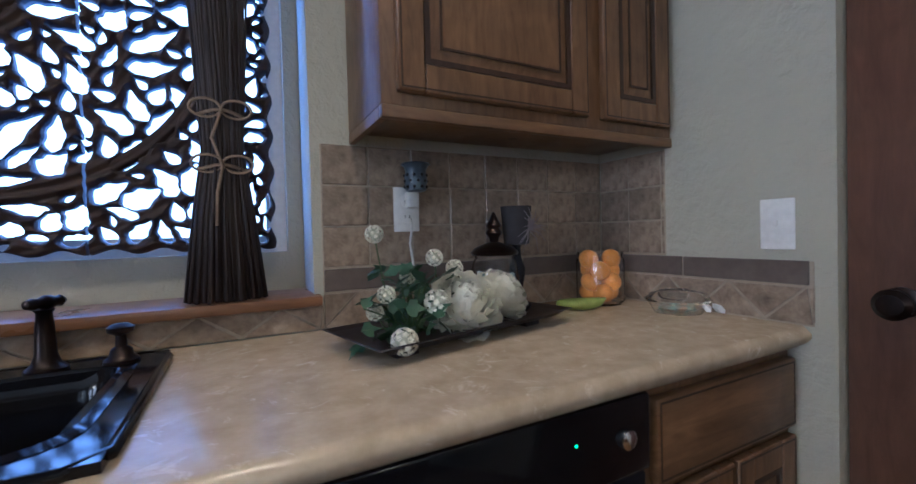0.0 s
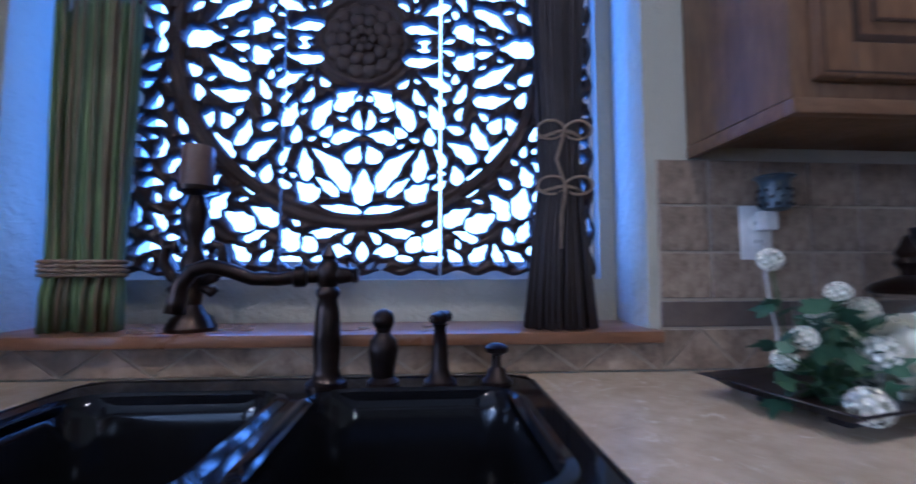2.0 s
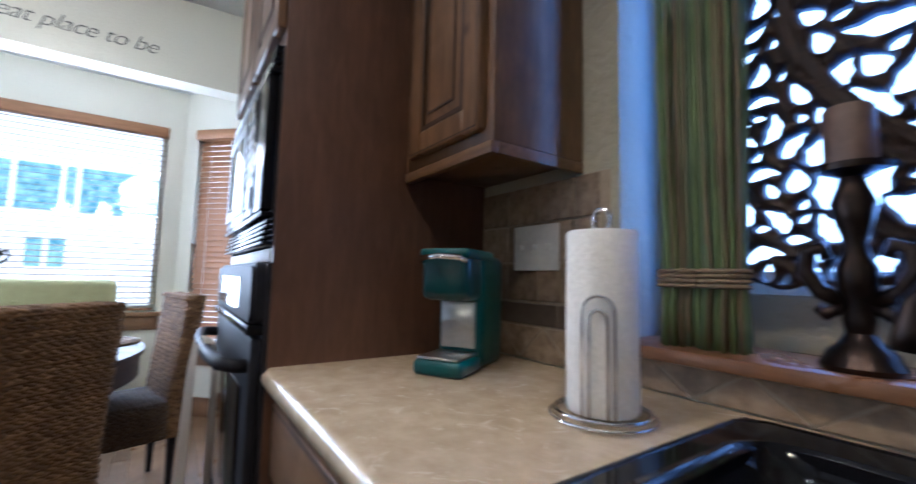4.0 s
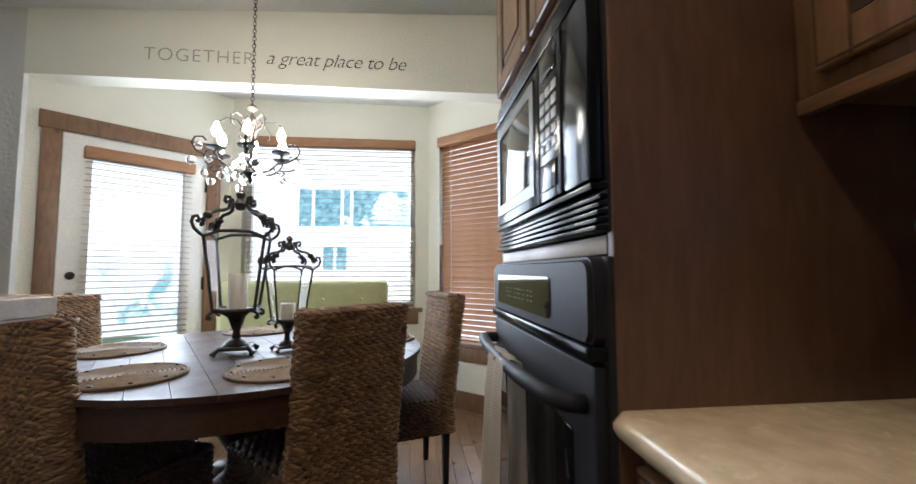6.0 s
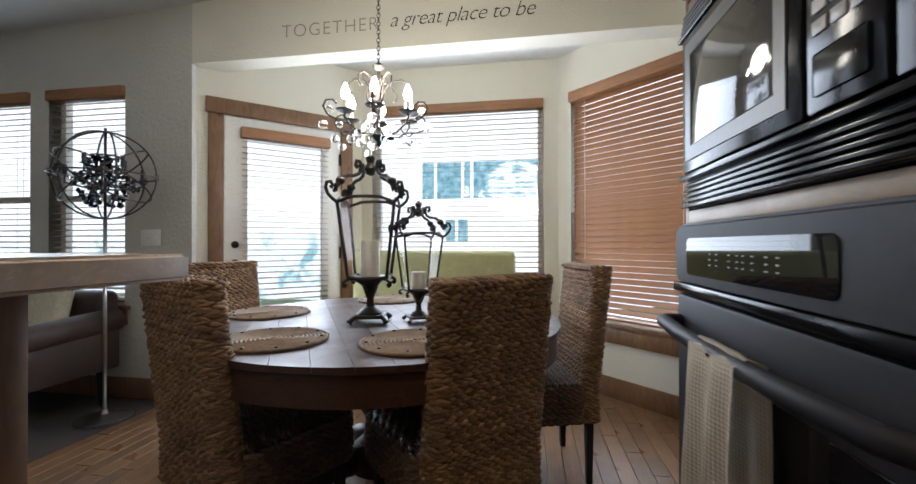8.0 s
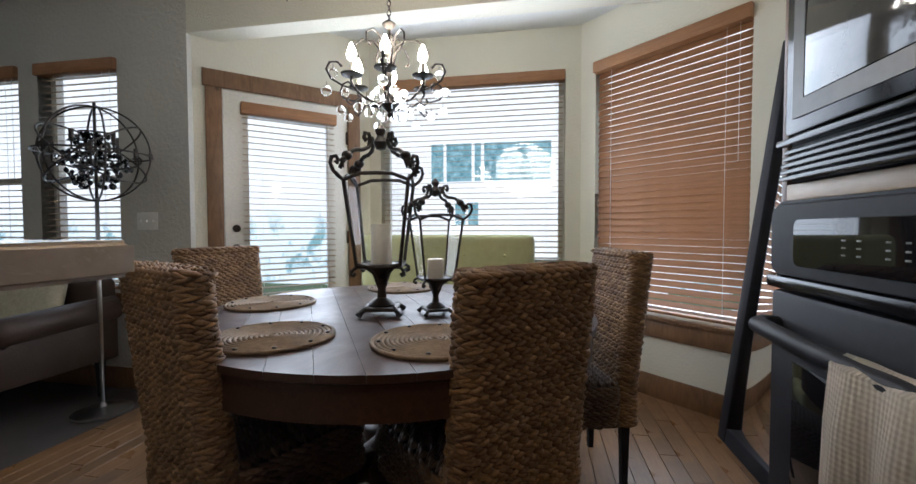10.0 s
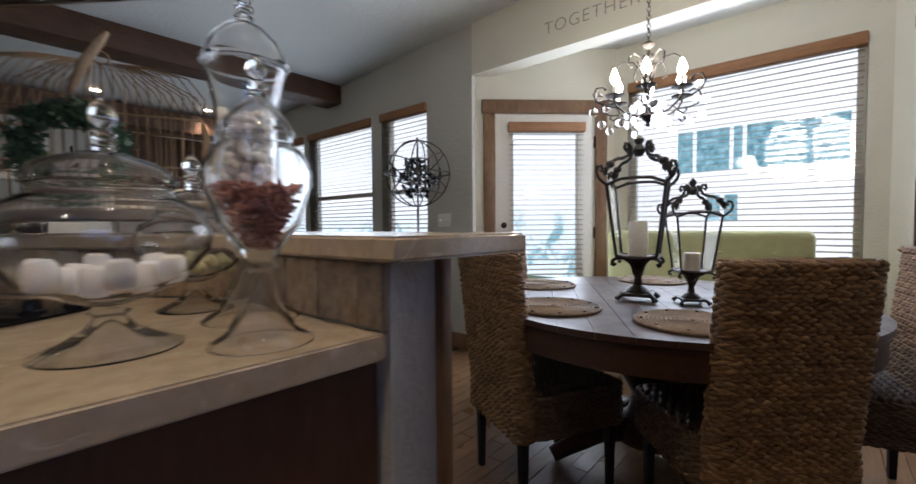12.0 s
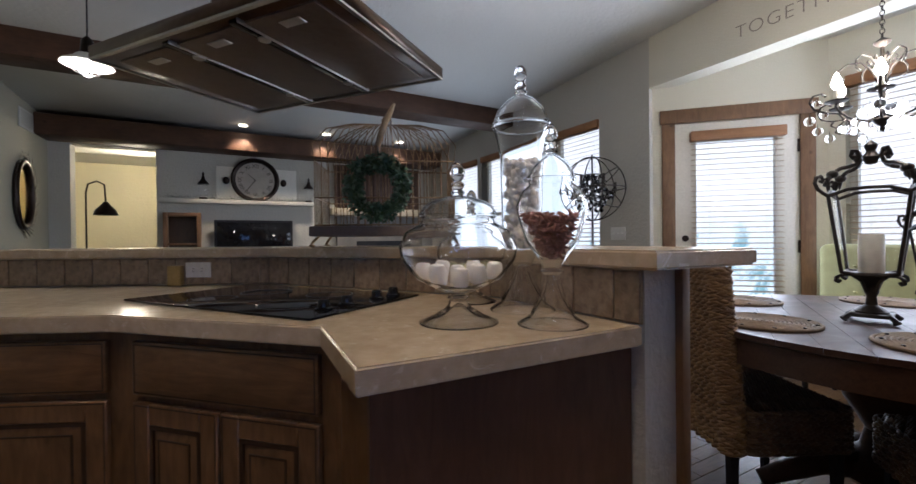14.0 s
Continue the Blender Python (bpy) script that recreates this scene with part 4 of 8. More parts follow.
# lidded glass jar on the tray
jar = thing("glass_jar", on_tray(0.165, 0.045, 0.0225) @ Matrix.Scale(1.12, 4), "clear glass jar of beads with a dark finial lid", "jar")
part("body", lathe([(0, 0.0), (0.035, 0.0), (0.05, 0.01), (0.056, 0.05), (0.058, 0.08), (0.05, 0.115), (0.045, 0.125), (0.047, 0.13), (0.044, 0.13), (0.042, 0.124), (0.047, 0.113), (0.054, 0.08), (0.052, 0.05), (0.046, 0.013), (0.033, 0.005), (0, 0.005)], 32), GLASS, jar)
part("lid", shift(lathe([(0.052, 0), (0.055, 0.006), (0.046, 0.016), (0.022, 0.026), (0.01, 0.03), (0.012, 0.04), (0.02, 0.05), (0.014, 0.06), (0.018, 0.068), (0.01, 0.082), (0.004, 0.096), (0, 0.1)], 28), pose(0, 0, 0.131)), BRONZE, jar, "dark bronze lid with a flame finial")
bm = bmesh.new()
for k in range(130):
    a, rr = leaf_rng.uniform(0, 6.28), 0.044 * math.sqrt(leaf_rng.random())
    bmesh.ops.create_icosphere(bm, subdivisions=1, radius=0.006, matrix=Matrix.Translation((rr * math.cos(a), rr * math.sin(a), leaf_rng.uniform(0.014, 0.09))))
tagged(part("bead", bm, mottled("aqua_beads", (0.42, 0.56, 0.55), (0.66, 0.76, 0.74), 60, 0.15), jar), kind="stuff")

# slim dark lamp-like candlestick with feather trim
cs = thing("feathered_candlestick", on_tray(0.235, 0.03, 0.0225) @ Matrix.Scale(1.08, 4), "black turned candlestick with a drum shade and feather trim", "candlestick")
part("stem", lathe([(0.034, 0), (0.034, 0.01), (0.016, 0.024), (0.012, 0.05), (0.018, 0.08), (0.02, 0.1), (0.011, 0.125), (0.009, 0.15), (0.014, 0.165), (0, 0.166)], 20), BLACK_SATIN, cs)
part("shade", shift(lathe([(0.026, 0), (0.031, 0.002), (0.038, 0.094), (0.033, 0.094), (0.026, 0.01), (0, 0.008)], 24), pose(0, 0, 0.158)), mottled("black_fabric", (0.015, 0.014, 0.016), (0.025, 0.022, 0.025), 30, 0.8), cs)
bm = bmesh.new()
for k in range(26):
    a = leaf_rng.uniform(-2.8, 2.8)
    L = leaf_rng.uniform(0.03, 0.065)
    tube([(0, -0.038, 0.195), (L * 0.5 * math.sin(a), -0.05, 0.195 + L * 0.5 * math.cos(a)), (L * math.sin(a), -0.045, 0.195 + L * math.cos(a) - 0.012)], [0.0012, 0.001, 0.0005], 4, bm)
tagged(part("feather", bm, mat("grey_feather", (0.25, 0.22, 0.24), 0.8), cs, "grey feather spray"), kind="stuff")

banana = solid("banana", tube([(-0.07, 0, 0.022), (-0.06, -0.002, 0.02), (-0.03, -0.007, 0.018), (0, -0.009, 0.018), (0.03, -0.006, 0.019), (0.055, 0.0, 0.021), (0.068, 0.005, 0.026), (0.075, 0.008, 0.029)], [0.006, 0.012, 0.0165, 0.0175, 0.0165, 0.013, 0.006, 0.004], 10), mottled("green_banana", (0.22, 0.30, 0.06), (0.38, 0.42, 0.10), 12, 0.45), "greenish unripe banana lying on the worktop", "banana", pose(-0.26, 1.03, 0.9155, 0, 0, -25))
oj = thing("fruit_jar", pose(-0.13, 1.08, 0.9155), "wide glass jar full of small oranges in the corner", "jar")
part("body", lathe([(0, 0), (0.062, 0), (0.072, 0.012), (0.072, 0.13), (0.066, 0.148), (0.07, 0.152), (0.07, 0.16), (0.064, 0.16), (0.061, 0.148), (0.068, 0.128), (0.068, 0.014), (0.06, 0.006), (0, 0.006)], 32), GLASS, oj)
ORANGE = mottled("orange_peel", (0.62, 0.22, 0.03), (0.75, 0.32, 0.05), 14, 0.45, 0.3, 120)
k = 0
for lay, cnt in ((0, 3), (1, 3), (2, 3), (3, 2)):
    for c in range(cnt):
        a = 2 * math.pi * c / cnt + lay * 0.9
        solid("orange", ball(0.03, 16, 12, squash=0.92), ORANGE, "small orange mandarin inside the glass jar", "orange", pose(-0.13 + 0.035 * math.cos(a), 1.08 + 0.035 * math.sin(a), 0.9155 + 0.035 + 0.034 * lay, 20 * lay, 30 * c, 0), "mandarins")
clam = thing("plastic_clamshell", pose(-0.075, 0.86, 0.9155, 0, 0, -25), "clear plastic clamshell box with cookies", "food box")
CLEARPL = glassy("clear_plastic", (0.97, 0.97, 0.97), 0.05, 1.3)
part("box", lathe([(0, 0), (0.06, 0), (0.075, 0.03), (0.082, 0.032), (0.082, 0.035), (0.07, 0.05), (0.05, 0.058), (0.048, 0.056), (0.072, 0.034), (0.058, 0.003), (0, 0.003)], 12), CLEARPL, clam)
for k in range(7):
    part("cookie", shift(ball(0.017, 10, 6, squash=0.5), pose(0.03 * math.cos(k * 0.9), 0.03 * math.sin(k * 0.9), 0.012 + 0.002 * (k % 3))), mottled("sweets", (0.5, 0.22, 0.1), (0.15, 0.35, 0.3), 40, 0.5), clam)
for k, (x, y, a) in enumerate(((-0.02, 0.80, 30), (-0.012, 0.775, 55))):
    p_ = thing("paper_packet", pose(x - 0.03, y, 0.9157, 0, 0, a), "small white printed paper packet on the worktop", "packet", "paper packets")
    bm = bmesh.new()
    box(bm, -0.02, -0.012, 0, 0.02, 0.012, 0.012, pose(0, 0, 0.014, 50, 0, 0))
    bmesh.ops.bevel(bm, geom=bm.edges[:], offset=0.004, segments=2, affect="EDGES")
    part("wrapper", bm, WHITE_PL, p_)
    for j in range(3):
        bm = bmesh.new()
        box(bm, -0.012, -0.0128, 0.003 + 0.003 * j, 0.01, -0.0122, 0.0042 + 0.003 * j, pose(0, 0, 0.014, 50, 0, 0))
        part("print_bar", bm, mat("red_print", (0.3, 0.06, 0.04), 0.6), p_)

# wall plates
def plate(name, m, w, h, kind_, label):
    ob = thing(name, m, label, "wall plate")
    part("cover", rbox(-w / 2, -0.006, -h / 2, w / 2, 0, h / 2, 0.003), WHITE_PL, ob)
    if kind_ == "outlet":
        for z in (-0.02, 0.02):
            part("socket", shift(lathe([(0.0165, 0), (0.0165, 0.0035), (0.015, 0.004), (0, 0.004)], 20), pose(0, -0.0055, z, 90, 0, 0)), WHITE_PL, ob)
            bm = bmesh.new()
            for dx in (-0.006, 0.006):
                box(bm, dx - 0.001, -0.0102, z - 0.004, dx + 0.001, -0.0096, z + 0.004)
            part("slot", bm, mat("slot_dark", (0.02, 0.02, 0.02), 0.8), ob)
    else:
        n = int(kind_)
        for k in range(n):
            x = (k - (n - 1) / 2) * 0.046
            part("toggle", rbox(x - 0.004, -0.016, -0.006, x + 0.004, -0.005, 0.008, 0.002), WHITE_PL, ob)
            part("screw", shift(lathe([(0.003, 0), (0.003, 0.001), (0, 0.0015)], 10), pose(x, -0.006, 0.03, 90, 0, 0)), WHITE_PL, ob)
    return ob


YT = WY - 0.0085
plate("outlet_plate", pose(-0.72, YT, 1.21), 0.072, 0.118, "outlet", "white double power outlet on the tiled splashback")
plate("switch_plate", pose(-0.0, 0.655, 1.145, 0, 0, -90), 0.072, 0.118, "1", "white single light switch on the end wall")
plate("switch_plate", pose(-2.53, YT, 1.205), 0.16, 0.118, "3", "white triple switch plate on the tiled splashback")
warm = thing("plug_in_warmer", pose(-0.712, YT - 0.01, 1.225), "dark blue pierced ceramic plug-in warmer on the outlet", "wax warmer")
part("plug", rbox(-0.016, -0.03, -0.012, 0.016, 0.0, 0.03, 0.005), WHITE_PL, warm)
part("shade", shift(lathe([(0.02, 0), (0.027, 0.004), (0.03, 0.03), (0.027, 0.055), (0.032, 0.066), (0.038, 0.07), (0.034, 0.074), (0.02, 0.07), (0, 0.068)], 24), pose(0.005, -0.034, 0.028)), mottled("blue_ceramic", (0.03, 0.045, 0.06), (0.08, 0.11, 0.14), 30, 0.3, 0.4), warm)
bm = bmesh.new()
for k in range(9):
    for j in range(3):
        a = 2 * math.pi * (k + 0.5 * j) / 9
        bmesh.ops.create_icosphere(bm, subdivisions=1, radius=0.0045, matrix=Matrix.Translation((0.005 + 0.0285 * math.cos(a), -0.034 + 0.0285 * math.sin(a), 0.04 + 0.015 * j)))
tagged(part("piercing", bm, mat("dark_hole", (0.01, 0.01, 0.012), 0.9), warm), kind="stuff")
solid("power_cable", tube([(-0.712, YT - 0.012, 1.185), (-0.715, YT - 0.03, 1.165), (-0.722, YT - 0.028, 1.12), (-0.71, YT - 0.02, 1.06), (-0.69, YT - 0.012, 1.0), (-0.69, YT - 0.012, 0.918)], 0.003, 6), WHITE_PL, "thin white power cord hanging from the outlet", "cord")

# paper towels
pt = thing("paper_towel_stand", pose(-2.165, 0.968, 0.9155, 0, 0, 32), "chrome wire stand with a roll of white paper towels", "paper towel")
part("roll", lathe([(0.02, 0.012), (0.052, 0.012), (0.054, 0.016), (0.054, 0.28), (0.051, 0.284), (0.02, 0.284)], 36, closed=True), mottled("paper", (0.78, 0.76, 0.72), (0.84, 0.82, 0.79), 30, 0.95, 0.3, 150), pt)
part("base_ring", tube([(0.078 * math.cos(t), 0.078 * math.sin(t), 0.004) for t in np.linspace(0, 2 * math.pi, 32)[:-1]], 0.003, 8, closed=True), CHROME, pt)
part("base_ring", tube([(0.07 * math.cos(t), 0.07 * math.sin(t), 0.012) for t in np.linspace(0, 2 * math.pi, 32)[:-1]], 0.003, 8, closed=True), CHROME, pt)
for w, z1 in ((0.022, 0.185), (0.013, 0.165)):
    pts = [(w, -0.059, 0.012), (w, -0.059, z1 - w)] + [(w * math.cos(t), -0.059, z1 - w + w * math.sin(t)) for t in np.linspace(0, math.pi, 9)[1:-1]] + [(-w, -0.059, z1 - w), (-w, -0.059, 0.012)]
    part("spring_arm", tube(pts, 0.0025, 8), CHROME, pt)
part("top_loop", tube([(0.013 * math.cos(t), 0, 0.303 + 0.018 * math.sin(t)) for t in np.linspace(0, 2 * math.pi, 20)[:-1]], 0.003, 8, closed=True), CHROME, pt)
part("centre_rod", tube([(0, 0, 0.004), (0, 0, 0.288)], 0.004, 8), CHROME, pt)

# coffee maker
TEAL = mottled("teal_plastic", (0.0, 0.062, 0.068), (0.004, 0.088, 0.092), 6, 0.28)
TEALD = mottled("dark_teal_plastic", (0.0, 0.032, 0.036), (0.002, 0.046, 0.05), 6, 0.3)
cm = thing("coffee_maker", pose(-2.57, 0.99, 0.9155, 0, 0, 30) @ Matrix.Scale(0.95, 4), "teal single-serve coffee maker with a chrome drip tray", "coffee maker")
part("rear_body", rbox(-0.06, -0.02, 0, 0.06, 0.13, 0.275, 0.02, 3), TEAL, cm)
part("brew_head", rbox(-0.062, -0.11, 0.165, 0.062, -0.018, 0.27, 0.02, 3), TEALD, cm)
part("lid", rbox(-0.064, -0.115, 0.262, 0.064, 0.05, 0.285, 0.01, 3), TEAL, cm)
part("handle", tube([(-0.055, -0.11, 0.255), (-0.05, -0.125, 0.262), (0, -0.132, 0.266), (0.05, -0.125, 0.262), (0.055, -0.11, 0.255)], 0.007, 8), CHROME, cm)
part("base", rbox(-0.062, -0.135, 0, 0.062, -0.018, 0.035, 0.012, 3), TEAL, cm)
part("drip_tray", rbox(-0.052, -0.128, 0.0345, 0.052, -0.02, 0.042, 0.003), STEEL, cm)
part("splash_plate", rbox(-0.045, -0.028, 0.05, 0.045, -0.019, 0.16, 0.003), STEEL, cm)

# pantry door
pd = tagged(new("door_1"), "dark stained wooden pantry door, closed", "door", kind="structure")
part("leaf", rbox(0.03, -0.41, 0.01, 0.07, 0.54, 2.06, 0.003), PANELWOOD, pd)
part("stop", rbox(0.071, -0.42, 0, 0.135, 0.545, 2.08, 0.003), CASING, pd)
for z0, z1 in ((0.15, 0.85), (1.0, 1.9)):
    for y0, y1 in ((-0.3, -0.0), (0.09, 0.39)):
        part("panel", rbox(0.02, y0, z0, 0.032, y1, z1, 0.008), PANELWOOD, pd)
part("knob", shift(lathe([(0.03, 0), (0.03, 0.006), (0.012, 0.01), (0.012, 0.03), (0.028, 0.04), (0.03, 0.055), (0.02, 0.066), (0, 0.068)], 24), pose(0.028, 0.455, 0.985, 0, -90, 0)), BRONZE, pd)

OVEN_BLACK = mottled("black_oven_enamel", (0.006, 0.006, 0.007), (0.010, 0.010, 0.012), 10, 0.16)
bsdf(OVEN_BLACK).inputs["Specular IOR Level"].default_value = 0.13
# ---- oven tower ----
def rounded_panel(x0, z0, x1, z1, y0, y1, r, edge=0.003):
    """An upright board facing -y with round corners and a softened front edge."""
    pts = []
    for cx, cz, a in ((x1 - r, z0 + r, -90), (x1 - r, z1 - r, 0), (x0 + r, z1 - r, 90), (x0 + r, z0 + r, 180)):
        for k in range(7):
            t = radians(a + 15 * k)
            pts.append((cx + r * math.cos(t), cz + r * math.sin(t)))
    bm = prism(pts, -y1, -y0)
    es = [e for e in bm.edges if all(abs(v.co.z + y0) < 1e-5 for v in e.verts)]
    bmesh.ops.bevel(bm, geom=es, offset=edge, segments=3, affect="EDGES")
    return shift(bm, pose(0, 0, 0, 90, 0, 0))


tower = thing("oven_tower", pose(0, 0, 0), "tall dark-stained alder cabinet holding the oven and microwave", "cabinet")
part("side_panel", rbox(XT - 0.02, 0.6, 0, XT, WY - 0.002, 2.75, 0.003), PANELWOOD, tower)
part("side_panel", rbox(-3.54, 0.6, 0, -3.52, WY - 0.002, 2.75, 0.003), PANELWOOD, tower)
part("carcass", rbox(-3.519, 0.625, 0.05, XT - 0.021, WY - 0.01, 2.74, 0.003), PANELWOOD, tower)
LIGHTALD = timber("light_alder_rail", (0.42, 0.29, 0.16), (0.28, 0.18, 0.09), (1, 7, 7), rough=0.4)
part("rail", rbox(-3.519, 0.598, 1.149, XT - 0.0205, 0.624, 1.181, 0.003), LIGHTALD, tower)
part("top_rail", rbox(-3.519, 0.6, 1.662, XT - 0.0205, 0.624, 1.70, 0.003), ALDER_H, tower)
for a, b in ((-3.505, -3.14), (-3.125, -2.765)):
    cab_door(tower, a, 1.70, b, 2.66, 0.58)
part("bottom_rail", rbox(-3.519, 0.6, 0.1, XT - 0.0205, 0.624, 0.26, 0.003), ALDER_H, tower)
part("toe_kick", rbox(-3.519, 0.66, 0, XT - 0.0205, 0.68, 0.1, 0.002), GLAZE, tower)

mw = thing("microwave", pose(0, 0, 0), "black built-in microwave with a grey-framed glass door and vent trim", "microwave")
part("case", rbox(-3.5, 0.595, 1.184, -2.765, 0.64, 1.66, 0.004), BLACK_SATIN, mw)
for z0 in (1.186, 1.598):
    for k in range(5):
        part("vent_slat", rbox(-3.5, 0.574 + 0.002 * k, z0 + 0.0125 * k, -2.765, 0.596, z0 + 0.008 + 0.0125 * k, 0.002), OVEN_BLACK, mw)
part("trim", rbox(-3.5, 0.568, 1.25, -2.765, 0.596, 1.262, 0.003), OVEN_BLACK, mw)
part("trim", rbox(-3.5, 0.568, 1.588, -2.765, 0.596, 1.597, 0.003), OVEN_BLACK, mw)
door_ = part("door", rbox(-3.475, 0.570, 1.266, -3.03, 0.594, 1.584, 0.006), OVEN_BLACK, mw)
GREYM = mottled("grey_metal_paint", (0.045, 0.043, 0.042), (0.065, 0.063, 0.06), 6, 0.4, metal=0.3)
part("window_frame", ring_frame(-3.445, 1.292, -3.06, 1.56, 0.5665, 0.03, 0.005), GREYM, door_)
part("window", rbox(-3.414, 0.567, 1.324, -3.091, 0.5705, 1.528, 0.001), mottled("smoked_glass", (0.03, 0.03, 0.03), (0.05, 0.048, 0.045), 3, 0.06), door_)
ctl = part("control_panel", rbox(-3.015, 0.566, 1.266, -2.885, 0.594, 1.584, 0.006), OVEN_BLACK, mw)
for r in range(5):
    for c in range(3):
        part("button", rbox(-2.998 + 0.034 * c, 0.5635, 1.365 + 0.028 * r, -2.972 + 0.034 * c, 0.5665, 1.383 + 0.028 * r, 0.001), mottled("button_grey", (0.22, 0.21, 0.2), (0.3, 0.29, 0.28), 9, 0.4), ctl)
part("open_button", rbox(-2.995, 0.562, 1.285, -2.905, 0.5665, 1.34, 0.004), OVEN_BLACK, ctl)
part("display", rbox(-2.995, 0.5635, 1.52, -2.905, 0.5665, 1.565, 0.001), BLACK_GLASS, ctl)
part("end_plate", rbox(-2.88, 0.568, 1.266, -2.77, 0.594, 1.584, 0.005), OVEN_BLACK, mw)

oven = thing("wall_oven", pose(0, 0, 0), "black wall oven with a curved bar handle", "oven")
part("case", rbox(-3.505, 0.59, 0.262, -2.762, 0.64, 1.146, 0.004), BLACK_SATIN, oven)
part("control_panel", rounded_panel(-3.5, 1.004, -2.765, 1.146, 0.561, 0.592, 0.03, 0.008), BLACK_SATIN, oven)
disp = part("display", rounded_panel(-3.42, 1.03, -2.945, 1.112, 0.559, 0.5605, 0.014, 0.0008), BLACK_GLASS, oven)
for k, x in enumerate((-3.30, -3.27, -3.22, -3.19, -3.17, -3.14, -3.10, -3.07)):
    for z in (1.055, 1.066, 1.077):
        part("legend", rbox(x, 0.5582, z, x + 0.008, 0.5595, z + 0.0026, 0.0003), mottled("legend_grey", (0.16, 0.16, 0.15), (0.2, 0.2, 0.19), 5, 0.5), disp)
part("drip_lip", rbox(-3.5, 0.555, 0.985, -2.765, 0.592, 1.009, 0.006), OVEN_BLACK, oven)
odoor = part("door", rbox(-3.5, 0.565, 0.42, -2.765, 0.59, 0.98, 0.01), BLACK_SATIN, oven)
part("glass", rbox(-3.42, 0.5615, 0.5, -2.85, 0.5655, 0.86, 0.002), BLACK_GLASS, odoor)
part("handle", tube([(-3.47, 0.566, 0.915), (-3.47, 0.54, 0.918), (-3.44, 0.516, 0.92), (-3.3, 0.503, 0.92), (-3.13, 0.499, 0.92), (-2.96, 0.503, 0.92), (-2.83, 0.516, 0.92), (-2.8, 0.54, 0.918), (-2.8, 0.566, 0.915)], 0.0155, 12), BLACK_SATIN, odoor)
part("lower_panel", rbox(-3.5, 0.57, 0.265, -2.765, 0.59, 0.41, 0.006), BLACK_SATIN, oven)

# tea towel over the handle
bm = bmesh.new()
rows_, nx = [], 22
prof = [(0.531, 0.52), (0.533, 0.7), (0.531, 0.87), (0.525, 0.93), (0.503, 0.938), (0.482, 0.925), (0.476, 0.85), (0.472, 0.7), (0.468, 0.55), (0.466, 0.44)]
for i, (y, z) in enumerate(prof):
    row = []
    for j in range(nx):
        s = j / (nx - 1)
        wv = 0.009 * math.sin(s * 13 + i * 0.25) * min(1, abs(i - 4) / 3)
        row.append(bm.verts.new((-3.205 + 0.165 * s + 0.01 * math.sin(i * 0.5), y + wv * (1 if i > 4 else 0.5), z + (0.006 * math.sin(s * 9) if i in (0, 9) else 0))))
    rows_.append(row)
for p, q in zip(rows_, rows_[1:]):
    for j in range(nx - 1):
        bm.faces.new((p[j], p[j + 1], q[j + 1], q[j]))
bmesh.ops.solidify(bm, geom=bm.faces[:], thickness=0.004)
CLOTH = mat("waffle_cloth", (0.66, 0.60, 0.52), 0.95)
cv = coords(CLOTH, (1, 1, 1))
for ax, nm in (("X", "wx"), ("Z", "wz")):
    w_ = node(CLOTH, "ShaderNodeTexWave", Scale=45.0, Distortion=0.4)
    w_.bands_direction = ax
    wire(CLOTH, cv, w_.inputs["Vector"])
    CLOTH[nm] = 1
    if ax == "X":
        first = w_.outputs["Fac"]
    else:
        bump(CLOTH, mixc(CLOTH, 0.5, first, w_.outputs["Fac"], "ADD"), 0.35, 0.003)
solid("tea_towel", bm, CLOTH, "beige waffle-weave tea towel hanging over the oven handle", "towel", soft=80)

# leaning mirror
fm = thing("floor_mirror", pose(-4.62, 1.06, 0.0, -7.5, 0, 0), "tall black-framed mirror leaning against the wall", "mirror")
for nm, a in (("frame_stile", (-0.36, 0, 0, -0.28, 0.035, 2.05)), ("frame_stile", (0.28, 0, 0, 0.36, 0.035, 2.05)), ("frame_rail", (-0.279, 0, 0, 0.279, 0.035, 0.08)), ("frame_rail", (-0.279, 0, 1.97, 0.279, 0.035, 2.05))):
    part(nm, rbox(*a, 0.008), BLACK_SATIN, fm)
part("glass", rbox(-0.279, 0.015, 0.081, 0.279, 0.025, 1.969, 0.001), MIRROR, fm)

# ---- bay: casings, door, windows, blinds ----
def at_wall(name, m, a, material, label, category="trim"):
    return turned(structure(name, rbox(*a, 0.003), material, label, category), m)


SLATW = timber("honey_slat_wood", (0.38, 0.19, 0.085), (0.25, 0.115, 0.047), (1, 9, 9), rough=0.42, blotch=0.3, knots=False)
SLATL = mat("pale_slat", (0.47, 0.37, 0.26), 0.5)
tl = node(SLATL, "ShaderNodeBsdfTranslucent")
tl.inputs["Color"].default_value = (0.75, 0.62, 0.44, 1)
mx = node(SLATL, "ShaderNodeMixShader")
mx.inputs["Fac"].default_value = 0.10
wire(SLATL, bsdf(SLATL).outputs[0], mx.inputs[1])
wire(SLATL, tl.outputs[0], mx.inputs[2])
wire(SLATL, mx.outputs[0], SLATL.node_tree.nodes["Material Output"].inputs["Surface"])


